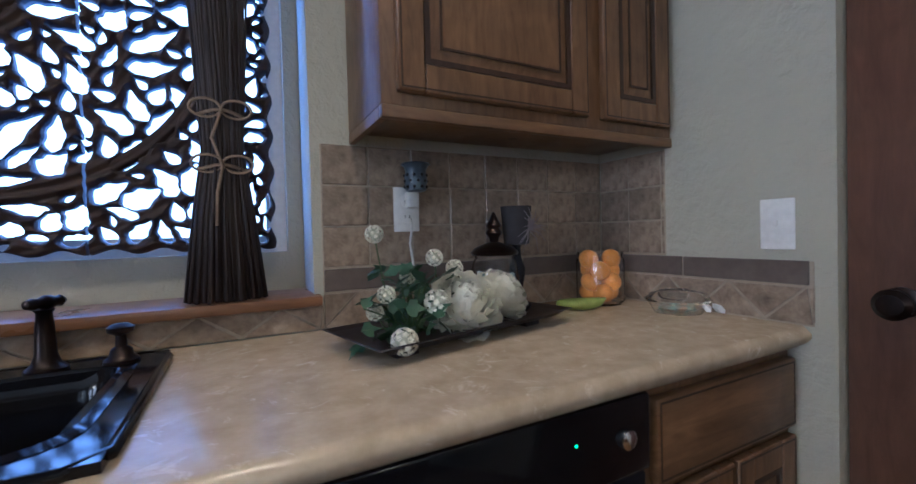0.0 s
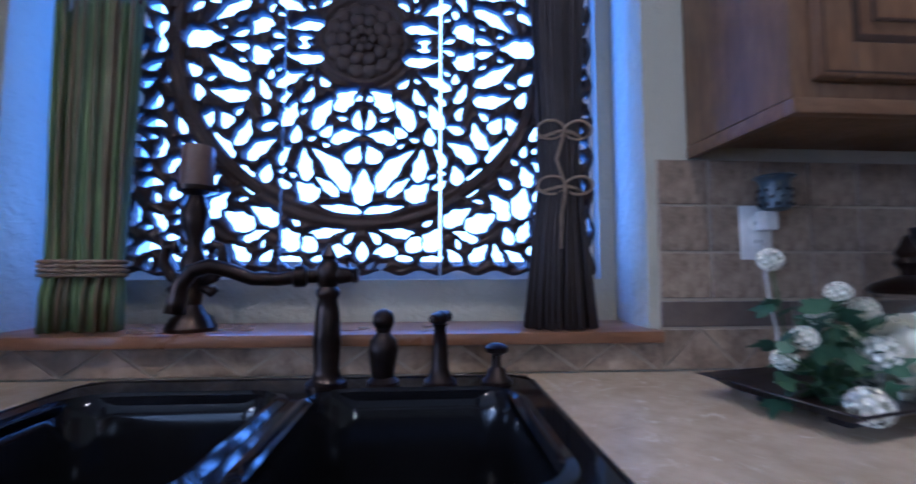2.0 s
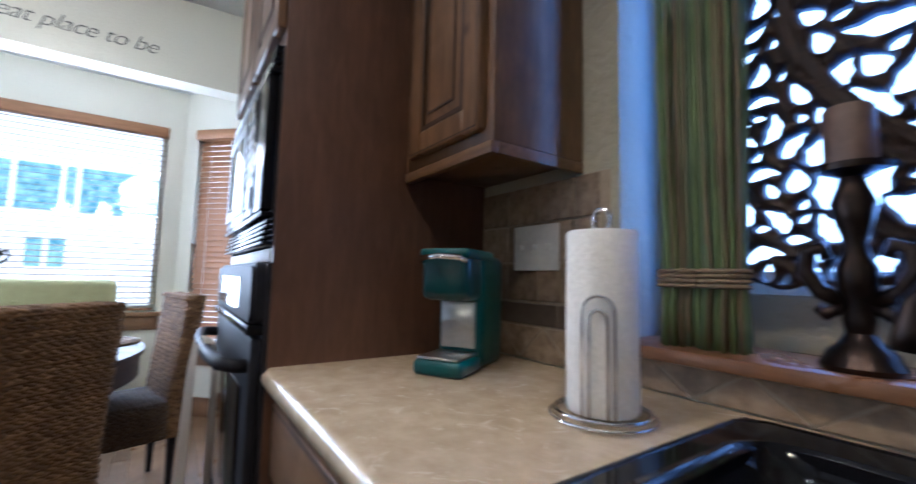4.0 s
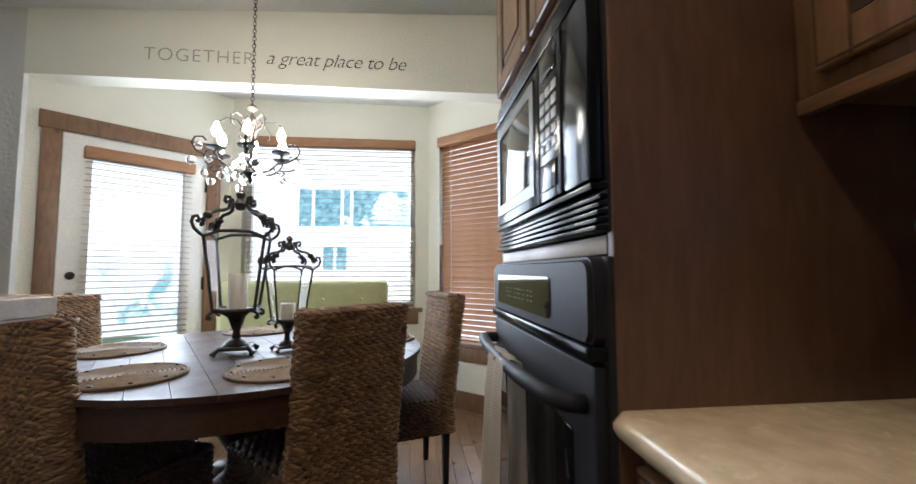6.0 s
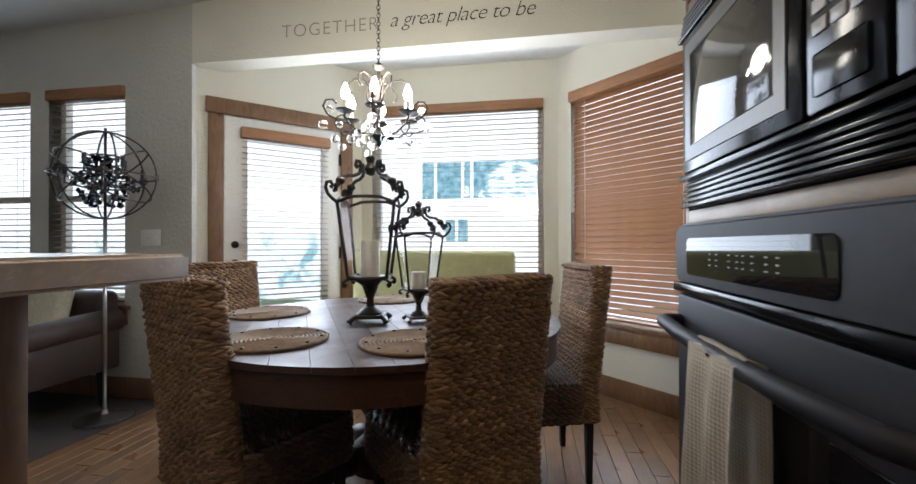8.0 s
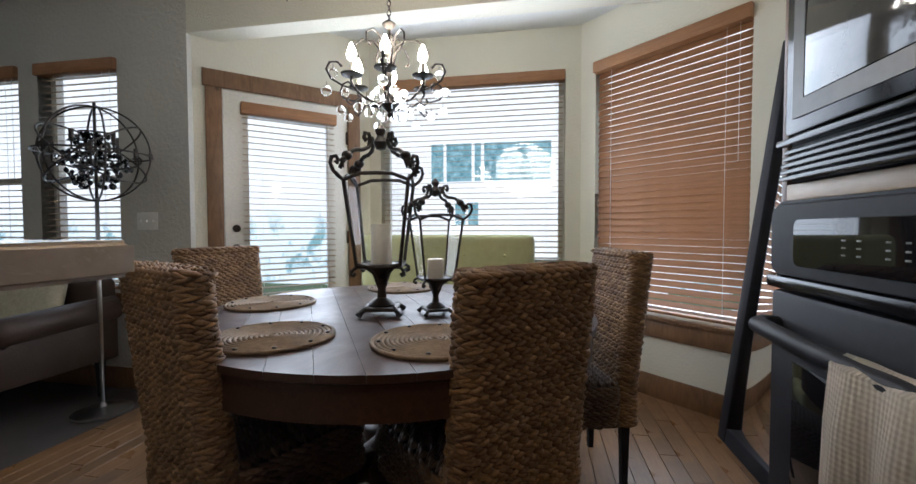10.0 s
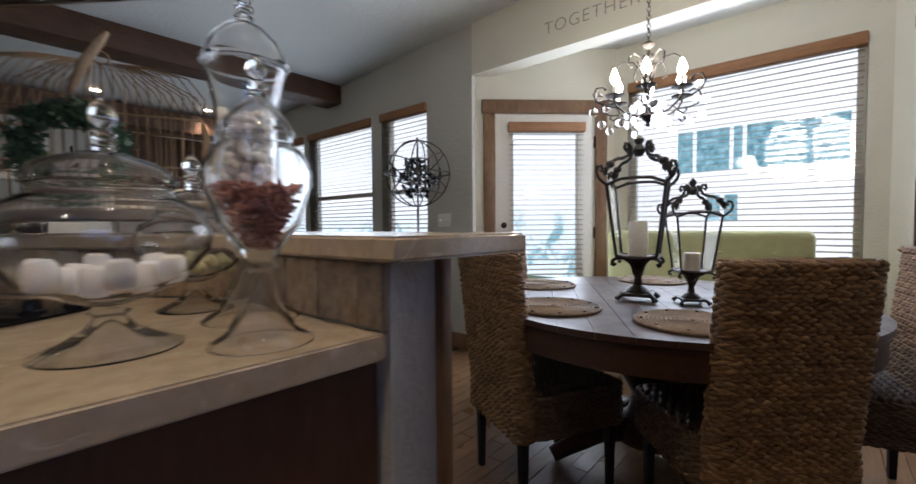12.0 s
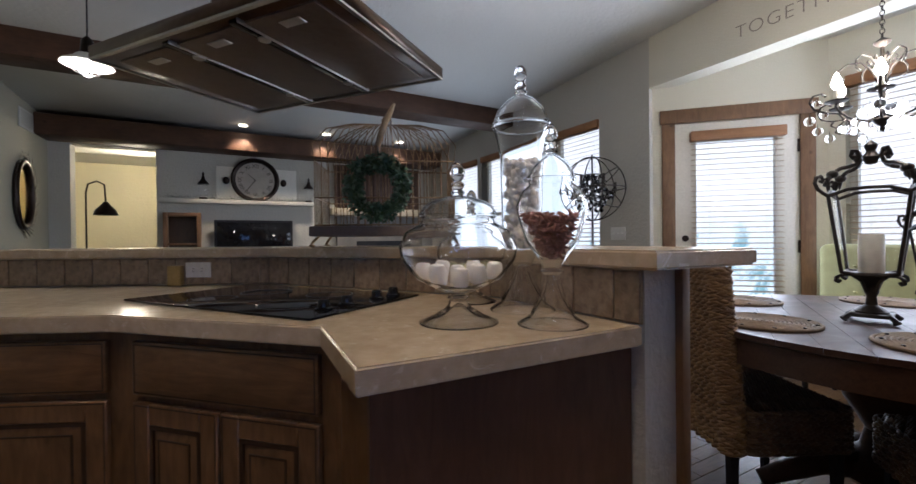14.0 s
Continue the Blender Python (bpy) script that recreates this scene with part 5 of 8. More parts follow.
def blind(m, s0, s1, z0, z1, y, tilts, label, pitch=0.043, head=0.075, slat_m=None, out=0.03):
    """A slatted blind on a wall's plane; tilts gives the slats' angle at a height."""
    ob = thing("window_blind", m, label, "blind")
    part("valance", rbox(s0 - 0.012, y - 0.035 - out, z1 - head, s1 + 0.012, y + 0.02, z1 + 0.005, 0.006), SLATW, ob, "honey-coloured wooden valance")
    bm = rbox(s0, -0.025, -0.0016, s1, 0.025, 0.0016, 0.0012, 1)
    me = bpy.data.meshes.new("slat")
    bm.to_mesh(me)
    bm.free()
    me.materials.append(slat_m or SLATL)
    z = z1 - head - 0.02
    while z > z0 + 0.03:
        s = new("slat", me)
        s.parent = ob
        s.matrix_local = pose(0, y, z, tilts(z), 0, 0)
        z -= pitch
    part("bottom_rail", rbox(s0, y - 0.025, z0, s1, y + 0.025, z0 + 0.018, 0.004), SLATW, ob)
    for s in (s0 + 0.12, s1 - 0.12):
        part("ladder_cord", tube([(s, y - 0.027, z0 + 0.01), (s, y - 0.027, z1 - head)], 0.0012, 4), WHITE_PL, ob)
    part("pull_cord", tube([(s1 - 0.05, y - 0.036, z1 - head - 0.75), (s1 - 0.05, y - 0.034, z1 - head)], 0.0014, 4), WHITE_PL, ob)
    return ob


def window(m, s0, s1, z0, z1, label, name, mull=True):
    ob = tagged(new(name), label, "window", kind="structure")
    ob.matrix_world = m
    part("window_frame", ring_frame(s0, z0, s1, z1, 0.085, 0.045, 0.05), WHITE_PAINT, ob)
    if mull:
        part("meeting_rail", rbox(s0 + 0.046, 0.09, (z0 + z1) / 2 - 0.02, s1 - 0.046, 0.13, (z0 + z1) / 2 + 0.02, 0.003), WHITE_PAINT, ob)
    pane = part("pane", rbox(s0 + 0.046, 0.105, z0 + 0.046, s1 - 0.046, 0.111, z1 - 0.046, 0.001), PANE, ob)
    pane.visible_shadow = False
    return ob


window(M_WIN, 0.10, 1.575, 0.80, 2.29, "wide white window of the dining bay", "window_2", False)
blind(M_WIN, 0.115, 1.56, 0.81, 2.29, 0.035, lambda z: 8, "open wooden slatted blind in the bay window")
at_wall("trim_window_sill", M_WIN, (0.03, -0.03, 0.765, 1.64, 0.08, 0.799), CASING, "wooden window stool")
at_wall("trim_window_apron", M_WIN, (0.07, -0.018, 0.66, 1.60, -0.0005, 0.764), CASING, "wooden apron under the window")
window(M_BLIND, 0.13, 1.13, 0.53, 2.29, "tall window behind a closed blind", "window_3", False)
blind(M_BLIND, 0.14, 1.12, 0.545, 2.29, 0.03, lambda z: 66 if z > 1.1 else 62 - 58 * (1.1 - z), "honey wooden slatted blind, closed above and open below", slat_m=SLATW, pitch=0.044)
at_wall("trim_window_sill_2", M_BLIND, (0.06, -0.03, 0.5, 1.2, 0.08, 0.529), CASING, "wooden window stool")
at_wall("trim_window_apron_2", M_BLIND, (0.08, -0.018, 0.39, 1.18, -0.0005, 0.499), CASING, "wooden apron under the window")
at_wall("trim_door_left", M_DOOR, (0.07, -0.02, 0, 0.17, -0.0005, 2.06), CASING, "wooden door casing")
at_wall("trim_door_right", M_DOOR, (1.05, -0.02, 0, 1.15, -0.0005, 2.06), CASING, "wooden door casing")
at_wall("trim_door_head", M_DOOR, (0.055, -0.026, 2.061, 1.165, -0.0005, 2.175), CASING, "wooden head casing over the garden door")
gd = tagged(new("door_2"), "white garden door with a full glass pane and a slatted blind, closed", "door", kind="structure")
gd.matrix_world = M_DOOR
part("leaf", ring_frame(0.175, 0.01, 1.045, 2.055, 0.0, 0.155, 0.045), WHITE_PAINT, gd)
p_ = part("pane", rbox(0.331, 0.02, 0.166, 0.889, 0.026, 1.899, 0.001), PANE, gd)
p_.visible_shadow = False
part("knob", shift(lathe([(0.03, 0), (0.03, 0.006), (0.012, 0.01), (0.012, 0.035), (0.026, 0.045), (0.026, 0.058), (0, 0.064)], 20), pose(0.245, -0.001, 0.96, 90, 0, 0)), BRONZE, gd)
part("deadbolt", shift(lathe([(0.026, 0), (0.026, 0.012), (0, 0.014)], 20), pose(0.245, -0.001, 1.1, 90, 0, 0)), BRONZE, gd)
for z in (0.25, 1.03, 1.82):
    part("hinge", rbox(1.035, -0.012, z - 0.05, 1.052, 0.0, z + 0.05, 0.003), BRONZE, gd)
blind(M_DOOR, 0.29, 0.93, 0.12, 1.97, -0.03, lambda z: 6, "wooden slatted blind hung on the garden door", out=0.015)

for i, (a, b) in enumerate(WINS):
    m = frame_m(XH, a, 0, 90)
    window(m, 0, b - a, 0.66, 2.25, "white living-room window", f"window_{4 + i}")
    blind(m, 0.01, b - a - 0.01, 0.68, 2.25, 0.035, lambda z: 12, "open wooden slatted blind in the living-room window")
    at_wall(f"trim_sill_{4 + i}", m, (-0.05, -0.025, 0.63, b - a + 0.05, 0.08, 0.659), CASING, "wooden window stool")
    at_wall(f"trim_apron_{4 + i}", m, (-0.03, -0.018, 0.52, b - a + 0.03, -0.0005, 0.629), CASING, "wooden apron under the window")


def skirting(name, m, s0, s1):
    at_wall(name, m, (s0, -0.016, 0.0, s1, -0.0005, 0.145), CASING, "stained wooden skirting board", "baseboard")


skirting("baseboard_1", M_DOOR, 0.0, 0.069)
skirting("baseboard_2", M_WIN, 0.02, L_WIN - 0.02)
skirting("baseboard_3", M_BLIND, 0.02, L_BLIND - 0.02)
skirting("baseboard_4", frame_m(XH, YF, 0, 90), 0.02, YN - YF)
skirting("baseboard_5", frame_m(XH, 1.36, 0, 0), 0.02, 1.28)

# lettering over the bay
def lettering(text, y, z, size, shear, material, label, space=1.0):
    cu = bpy.data.curves.new("lettering", "FONT")
    cu.body, cu.size, cu.shear, cu.extrude, cu.space_character, cu.offset = text, size, shear, 0.0008, space, -0.0022
    tmp = new("tmp_text", cu)
    me = bpy.data.meshes.new_from_object(tmp.evaluated_get(bpy.context.evaluated_depsgraph_get()))
    bpy.data.objects.remove(tmp)
    me.materials.clear()
    me.materials.append(material)
    ob = new("wall_lettering", me)
    ob.matrix_world = pose(XH + 0.003, y, z, 90, 0, 90)
    return tagged(ob, label, "lettering"), max(v.co.x for v in me.vertices)


GREYINK = mottled("grey_vinyl", (0.26, 0.23, 0.19), (0.30, 0.27, 0.23), 8, 0.6)
BLACKINK = mottled("black_vinyl", (0.02, 0.018, 0.016), (0.03, 0.026, 0.024), 8, 0.5)
lettering("TOGETHER", -1.44, 2.50, 0.125, 0.0, GREYINK, "grey capital vinyl lettering on the cream wall", 1.12)
lettering("a great place to be", -0.68, 2.51, 0.135, 0.32, BLACKINK, "black slanted vinyl lettering on the cream wall", 0.93)
plate("switch_plate", pose(XH + 0.001, -2.46, 1.15, 0, 0, 90), 0.165, 0.118, "3", "white triple switch plate on the living-room wall")

# ---- dining table ----
TX, TY = -4.25, -0.45
tbl = thing("dining_table", pose(TX, TY, 0), "round dark wooden pedestal dining table", "table")
tt = new("tabletop")
tt.parent = tbl
R = 0.79
for k in range(14):
    y0, y1 = -R + 2 * R * k / 14 + 0.0008, -R + 2 * R * (k + 1) / 14 - 0.0008
    lo, hi = [], []
    for j in range(9):
        y = y0 + (y1 - y0) * j / 8
        w = math.sqrt(max(1e-4, R * R - y * y))
        lo.append((-w, y)), hi.append((w, y))
    part("plank", shift(prism((lo + hi[::-1])[::-1], 0.742, 0.762), pose(0, 0, 0, 0, 0, 30)), TABLEWOOD, tt, soft=20)
part("apron", lathe([(0.775, 0.64), (0.775, 0.735), (0.788, 0.741), (0.788, 0.7412), (0.73, 0.7412), (0.73, 0.64)], 72, closed=True), TABLEWOOD, tbl)
part("pedestal", lathe([(0.16, 0.1), (0.17, 0.16), (0.1, 0.22), (0.08, 0.3), (0.15, 0.42), (0.17, 0.5), (0.13, 0.58), (0.2, 0.63), (0.3, 0.641)], 36), TABLEWOOD, tbl)
for k in range(4):
    a = radians(45 + 90 * k)
    c, s = math.cos(a), math.sin(a)
    part("foot", tube([(0.1 * c, 0.1 * s, 0.15), (0.25 * c, 0.25 * s, 0.14), (0.4 * c, 0.4 * s, 0.07), (0.47 * c, 0.47 * s, 0.035)], [0.06, 0.055, 0.04, 0.035], 10), TABLEWOOD, tbl)


# rope chairs
def rope_mat(name, tone, rough):
    m = mat(name, (0.3, 0.2, 0.11), rough)
    gi = node(m, "ShaderNodeNewGeometry")
    v = coords(m)
    n1 = noise_tex(m, v, 9, 4)
    n2 = noise_tex(m, v, 160, 3)
    c = ramp(m, n1, [(0.3, (0.11, 0.055, 0.028)), (0.55, (0.28, 0.165, 0.08)), (0.75, (0.46, 0.31, 0.165))])
    c = mixc(m, 0.55, c, ramp(m, gi.outputs["Random Per Island"], [(0, (0.10, 0.05, 0.026)), (0.55, (0.32, 0.19, 0.09)), (1, (0.56, 0.39, 0.2))]))
    c = mixc(m, 0.3, c, ramp(m, n2, [(0.35, (0.1, 0.06, 0.03)), (0.65, (0.5, 0.38, 0.22))]))
    c = mixc(m, 1.0, c, tone, "MULTIPLY")
    wire(m, c, bsdf(m).inputs["Base Color"])
    bump(m, n2, 0.5, 0.002)
    return m


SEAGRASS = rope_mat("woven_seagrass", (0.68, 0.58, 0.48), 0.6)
# seat rope: same weave, much darker and slightly glossier
SEATGRASS = rope_mat("darker_seagrass", (0.30, 0.26, 0.25), 0.42)
# near-black core colour puts shade into the gaps between the ropes
GAPSHADE = mottled("rope_gap_shade", (0.022, 0.014, 0.009), (0.035, 0.022, 0.014), 20, 0.9)


def braid_ring(bm, corner_pts, z, r, pitch, phase, rng):
    """One plaited row along a closed outline: two files of slanting bulges that meet in a chevron."""
    P = [Vector(p) for p in corner_pts]
    L = [(P[(i + 1) % len(P)] - P[i]).length for i in range(len(P))]
    total = sum(L)
    n = max(8, int(total / pitch))
    for k in range(2 * n):
        up = 1 if k % 2 else -1
        s = ((k / 2 + phase) / n * total) % total
        i = 0
        while s > L[i]:
            s -= L[i]
            i += 1
        d = (P[(i + 1) % len(P)] - P[i]).normalized()
        nrm = Vector((d.y, -d.x, 0))
        c = P[i] + d * s + Vector((0, 0, z + up * r * 0.42 + rng.uniform(-0.0015, 0.0015)))
        half = d * pitch * rng.uniform(0.72, 0.88) + Vector((0, 0, -up * r * 0.5))
        a, b = c - half - nrm * r * 0.35, c + half - nrm * r * 0.2
        m_ = c + nrm * r * rng.uniform(0.3, 0.5)
        q = rng.uniform(0.82, 1.12)
        tube([a, a.lerp(m_, 0.6), m_, b.lerp(m_, 0.6), b], [r * 0.2, r * 0.52 * q, r * 0.64 * q, r * 0.52 * q, r * 0.2], 6, bm)


def outline(x0, y0, x1, y1, r):
    pts = []
    for cx, cy, s in ((x1 - r, y0 + r, -90), (x1 - r, y1 - r, 0), (x0 + r, y1 - r, 90), (x0 + r, y0 + r, 180)):
        for k in range(4):
            t = radians(s + 30 * k)
            pts.append((cx + r * math.cos(t), cy + r * math.sin(t), 0))
    return pts


def build_chair():
    """Its back's outer face lies along x at y = 0, the seat reaches to -y... towards +y."""
    rng = random.Random(5)
    ob = thing("dining_chair", pose(0, 0, 0), "high-backed dining chair woven of brown seagrass rope", "chair", "chairs round the table")
    bm = bmesh.new()
    z, k = 0.30, 0
    while z < 0.985:
        lean = 0.06 * max(0, (z - 0.45)) / 0.55
        braid_ring(bm, [(x, y - lean, 0) for x, y, _ in outline(-0.215, 0.06, 0.215, 0.135, 0.03)], z, 0.0138, 0.034, rng.random(), rng)
        z += 0.0235
    for yy in (0.005, 0.03, 0.055):
        bmr = outline(-0.2, yy + 0.01, 0.2, yy + 0.028, 0.008)
        braid_ring(bm, bmr, 0.985, 0.015, 0.036, rng.random(), rng)
    tagged(part("backrest", bm, SEAGRASS, ob, soft=60), kind="stuff")
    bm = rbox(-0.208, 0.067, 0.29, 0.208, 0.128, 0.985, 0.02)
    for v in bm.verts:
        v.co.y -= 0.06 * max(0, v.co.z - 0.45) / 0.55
    part("back_core", bm, GAPSHADE, ob)
    bm = bmesh.new()
    for row in range(14):
        y = 0.15 + 0.0285 * row
        x = -0.2 + 0.009 * (row % 2)
        while x < 0.2:
            for up in (-1, 1):
                tube([(x - 0.02, y - up * 0.001, 0.446), (x, y + up * 0.007, 0.463), (x + 0.02, y + up * 0.012, 0.446)], [0.003, 0.0105 * rng.uniform(0.85, 1.1), 0.003], 6, bm)
            x += 0.034
    z = 0.30
    while z < 0.455:
        braid_ring(bm, outline(-0.22, 0.13, 0.22, 0.56, 0.04), z, 0.0138, 0.034, rng.random(), rng)
        z += 0.0235
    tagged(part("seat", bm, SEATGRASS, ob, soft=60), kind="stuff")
    part("seat_core", rbox(-0.212, 0.135, 0.29, 0.212, 0.552, 0.45, 0.02), GAPSHADE, ob)
    for x, y in ((-0.18, 0.1), (0.18, 0.1), (-0.18, 0.52), (0.18, 0.52)):
        part("leg", shift(lathe([(0.017, 0), (0.024, 0.29)], 4), pose(x, y, 0, 0, 0, 45)), BLACK_SATIN, ob)
    return ob


chair = build_chair()
seats = [(-3.66, 0.13, (0.73, 0.68)), (-3.52, -0.90, (0.9, -0.44)), (-4.60, 0.53, (-0.25, 0.97)), (-4.56, -1.58, (-0.3, -0.95))]
for i, (x, y, n_) in enumerate(seats):
    deg = math.degrees(math.atan2(n_[1], n_[0])) + 90
    m = pose(x, y, 0, 0, 0, deg)
    if i == 0:
        chair.matrix_world = m
    else:
        copy_thing(chair, m)

# placemats
MATSTRAW = mottled("dark_straw", (0.13, 0.085, 0.05), (0.27, 0.19, 0.115), 30, 0.7, 0.5, 240)
for i, (x, y) in enumerate(((-3.74, -0.68), (-4.27, -1.04), (-3.79, -0.18), (-4.83, -0.62), (-4.45, 0.12))):
    pm = thing("placemat", pose(x, y, 0.7625, 0, 0, i * 40), "round woven straw placemat on the table", "placemat", "placemats")
    bm = bmesh.new()
    turns, seg = 13, 40
    pts = []
    for k in range(turns * seg):
        r = 0.008 + 0.182 * k / (turns * seg)
        t = 2 * math.pi * k / seg
        pts.append((r * math.cos(t), r * math.sin(t), 0.005))
    tube(pts, 0.0072, 5, bm)
    part("coil", bm, MATSTRAW, pm, soft=80)
    for k in range(10):
        t = 2 * math.pi * k / 10
        part("bead", shift(ball(0.007, 8, 6, squash=0.5), pose(0.165 * math.cos(t), 0.165 * math.sin(t), 0.0125)), BRONZE, pm)


# lanterns
def scroll(bm, a, s, r=0.006, flip=1, turns=1.1):
    """A flat volute in the plane through the axis at angle a, from a list of (radius, height)."""
    c, d = math.cos(a), math.sin(a)
    tube([(p * c, p * d, z) for p, z in s], [r * 0.9] + [r] * (len(s) - 2) + [r * 1.4], 7, bm)


def lantern(at, s, label, deg):
    ob = thing("table_lantern", at @ pose(0, 0, 0, 0, 0, deg), label, "lantern", "lanterns on the table")
    S = Matrix.Diagonal((s * 1.08, s * 1.08, s * 1.13, 1))
    bm = lathe([(0.045, 0.03), (0.05, 0.036), (0.035, 0.05), (0.018, 0.06), (0.014, 0.09), (0.022, 0.106), (0.016, 0.124), (0.03, 0.145), (0.05, 0.16), (0.05, 0.1655), (0, 0.1655)], 20)
    part("stem", shift(bm, S), IRON, ob)
    part("base_plate", shift(rbox(-0.062, -0.062, 0.018, 0.062, 0.062, 0.032, 0.006), S), IRON, ob)
    lo, hi, zl, zh = 0.106, 0.152, 0.178, 0.452
    for k in range(4):
        a = math.pi / 4 + k * math.pi / 2
        c, d = math.cos(a), math.sin(a)
        for name, line, r in (("foot", [(0.05, 0.026), (0.075, 0.026), (0.092, 0.016), (0.1, 0.008)], 0.009),
                              ("bracket", [(0.018, 0.105), (0.035, 0.145), (0.07, 0.168), (0.105, 0.168), (0.126, 0.158), (0.128, 0.146), (0.118, 0.142), (0.112, 0.15)], 0.006),
                              ("corner_scroll", [(hi, zh), (0.17, 0.462), (0.19, 0.478), (0.2, 0.5), (0.194, 0.52), (0.178, 0.524), (0.17, 0.512), (0.178, 0.503)], 0.0065),
                              ("crown_arm", [(0.165, 0.488), (0.15, 0.515), (0.13, 0.538), (0.105, 0.552), (0.075, 0.556), (0.053, 0.566), (0.042, 0.59), (0.05, 0.612), (0.066, 0.612), (0.07, 0.596), (0.06, 0.59)], 0.0075)):
            bm = bmesh.new()
            scroll(bm, a, line, r)
            part(name, shift(bm, S), IRON, ob)
        bm = ball(0.019, 10, 8, (0.137 * c, 0.137 * d, 0.53), 0.8)
        for t in (-0.6, 0.0, 0.6):
            tube([(0.137 * c, 0.137 * d, 0.53), ((0.155 + 0.012 * t) * c - 0.012 * t * d, (0.155 + 0.012 * t) * d + 0.012 * t * c, 0.512), (0.158 * c - 0.02 * t * d, 0.158 * d + 0.02 * t * c, 0.488)], [0.009, 0.008, 0.002], 6, bm)
        part("leaf_ornament", shift(bm, S), IRON, ob)
        part("corner_post", shift(tube([(lo * c, lo * d, zl), (hi * c, hi * d, zh)], 0.0065, 6), S), IRON, ob)
        a2 = a + math.pi / 2
        e, f = math.cos(a2), math.sin(a2)
        for r, z, rise in ((lo, zl, -0.008), (hi, zh, 0.022)):
            mid = ((c + e) / 2 * r, (d + f) / 2 * r, z + rise)
            q1 = tuple((3 * u + v) / 4 for u, v in zip((r * c, r * d, z + rise * 0.9), (r * e, r * f, z + rise * 0.9)))
            q3 = tuple((u + 3 * v) / 4 for u, v in zip((r * c, r * d, z + rise * 0.9), (r * e, r * f, z + rise * 0.9)))
            part("rail", shift(tube([(r * c, r * d, z), q1, mid, q3, (r * e, r * f, z)], 0.0065, 6), S), IRON, ob)
        bm = bmesh.new()
        g = 0.98
        v = [bm.verts.new(q) for q in ((lo * g * c, lo * g * d, zl + 0.003), (lo * g * e, lo * g * f, zl + 0.003), (hi * g * e, hi * g * f, zh - 0.002), (hi * g * c, hi * g * d, zh - 0.002))]
        bm.faces.new(v)
        bmesh.ops.solidify(bm, geom=bm.faces[:], thickness=0.003)
        gp = part("glass_pane", shift(bm, S), PANE, ob)
        gp.visible_shadow = False
    part("floor_plate", shift(rbox(-0.076, -0.076, 0.166, 0.076, 0.076, 0.175, 0.002), S), IRON, ob)
    part("finial", shift(lathe([(0.0, 0.562), (0.016, 0.566), (0.026, 0.59), (0.012, 0.612), (0.018, 0.622), (0.02, 0.632), (0.008, 0.645), (0, 0.652)], 14), S), IRON, ob)
    return ob


WAX = mottled("ivory_wax", (0.74, 0.70, 0.60), (0.80, 0.77, 0.68), 8, 0.5)
lantern(pose(-4.135, -0.475, 0.7625), 1.0, "tall dark iron table lantern with glass sides", 12)
lantern(pose(-4.18, -0.27, 0.7625), 0.72, "smaller dark iron table lantern with glass sides", 30)
solid("pillar_candle", lathe([(0.04, 0), (0.04, 0.15), (0.036, 0.155), (0.01, 0.15), (0, 0.15)], 24), WAX, "tall ivory pillar candle inside the lantern", "candle", pose(-4.135, -0.475, 0.7625 + 0.1982))
solid("pillar_candle", lathe([(0.032, 0), (0.032, 0.07), (0.028, 0.074), (0.01, 0.07), (0, 0.07)], 24), WAX, "short ivory pillar candle inside the lantern", "candle", pose(-4.18, -0.27, 0.7625 + 0.1429))

# chandelier
CX, CY = -4.17, -0.45
ch = thing("chandelier", Matrix.Translation((CX, CY, 0.4896)) @ Matrix.Diagonal((0.82, 0.82, 0.68, 1)), "wrought-iron six-arm chandelier with glass drops, lit", "chandelier")
part("column", lathe([(0, 1.53), (0.008, 1.535), (0.012, 1.55), (0.008, 1.56), (0.03, 1.585), (0.04, 1.605), (0.03, 1.61), (0.012, 1.62), (0.012, 1.75), (0.018, 1.77), (0.01, 1.8), (0.008, 2.03), (0.03, 2.05), (0.034, 2.06), (0.02, 2.075), (0.006, 2.085), (0, 2.09)], 20), IRON, ch)
BULB = glow("bulb_glow", (1.0, 0.9, 0.72), 45)
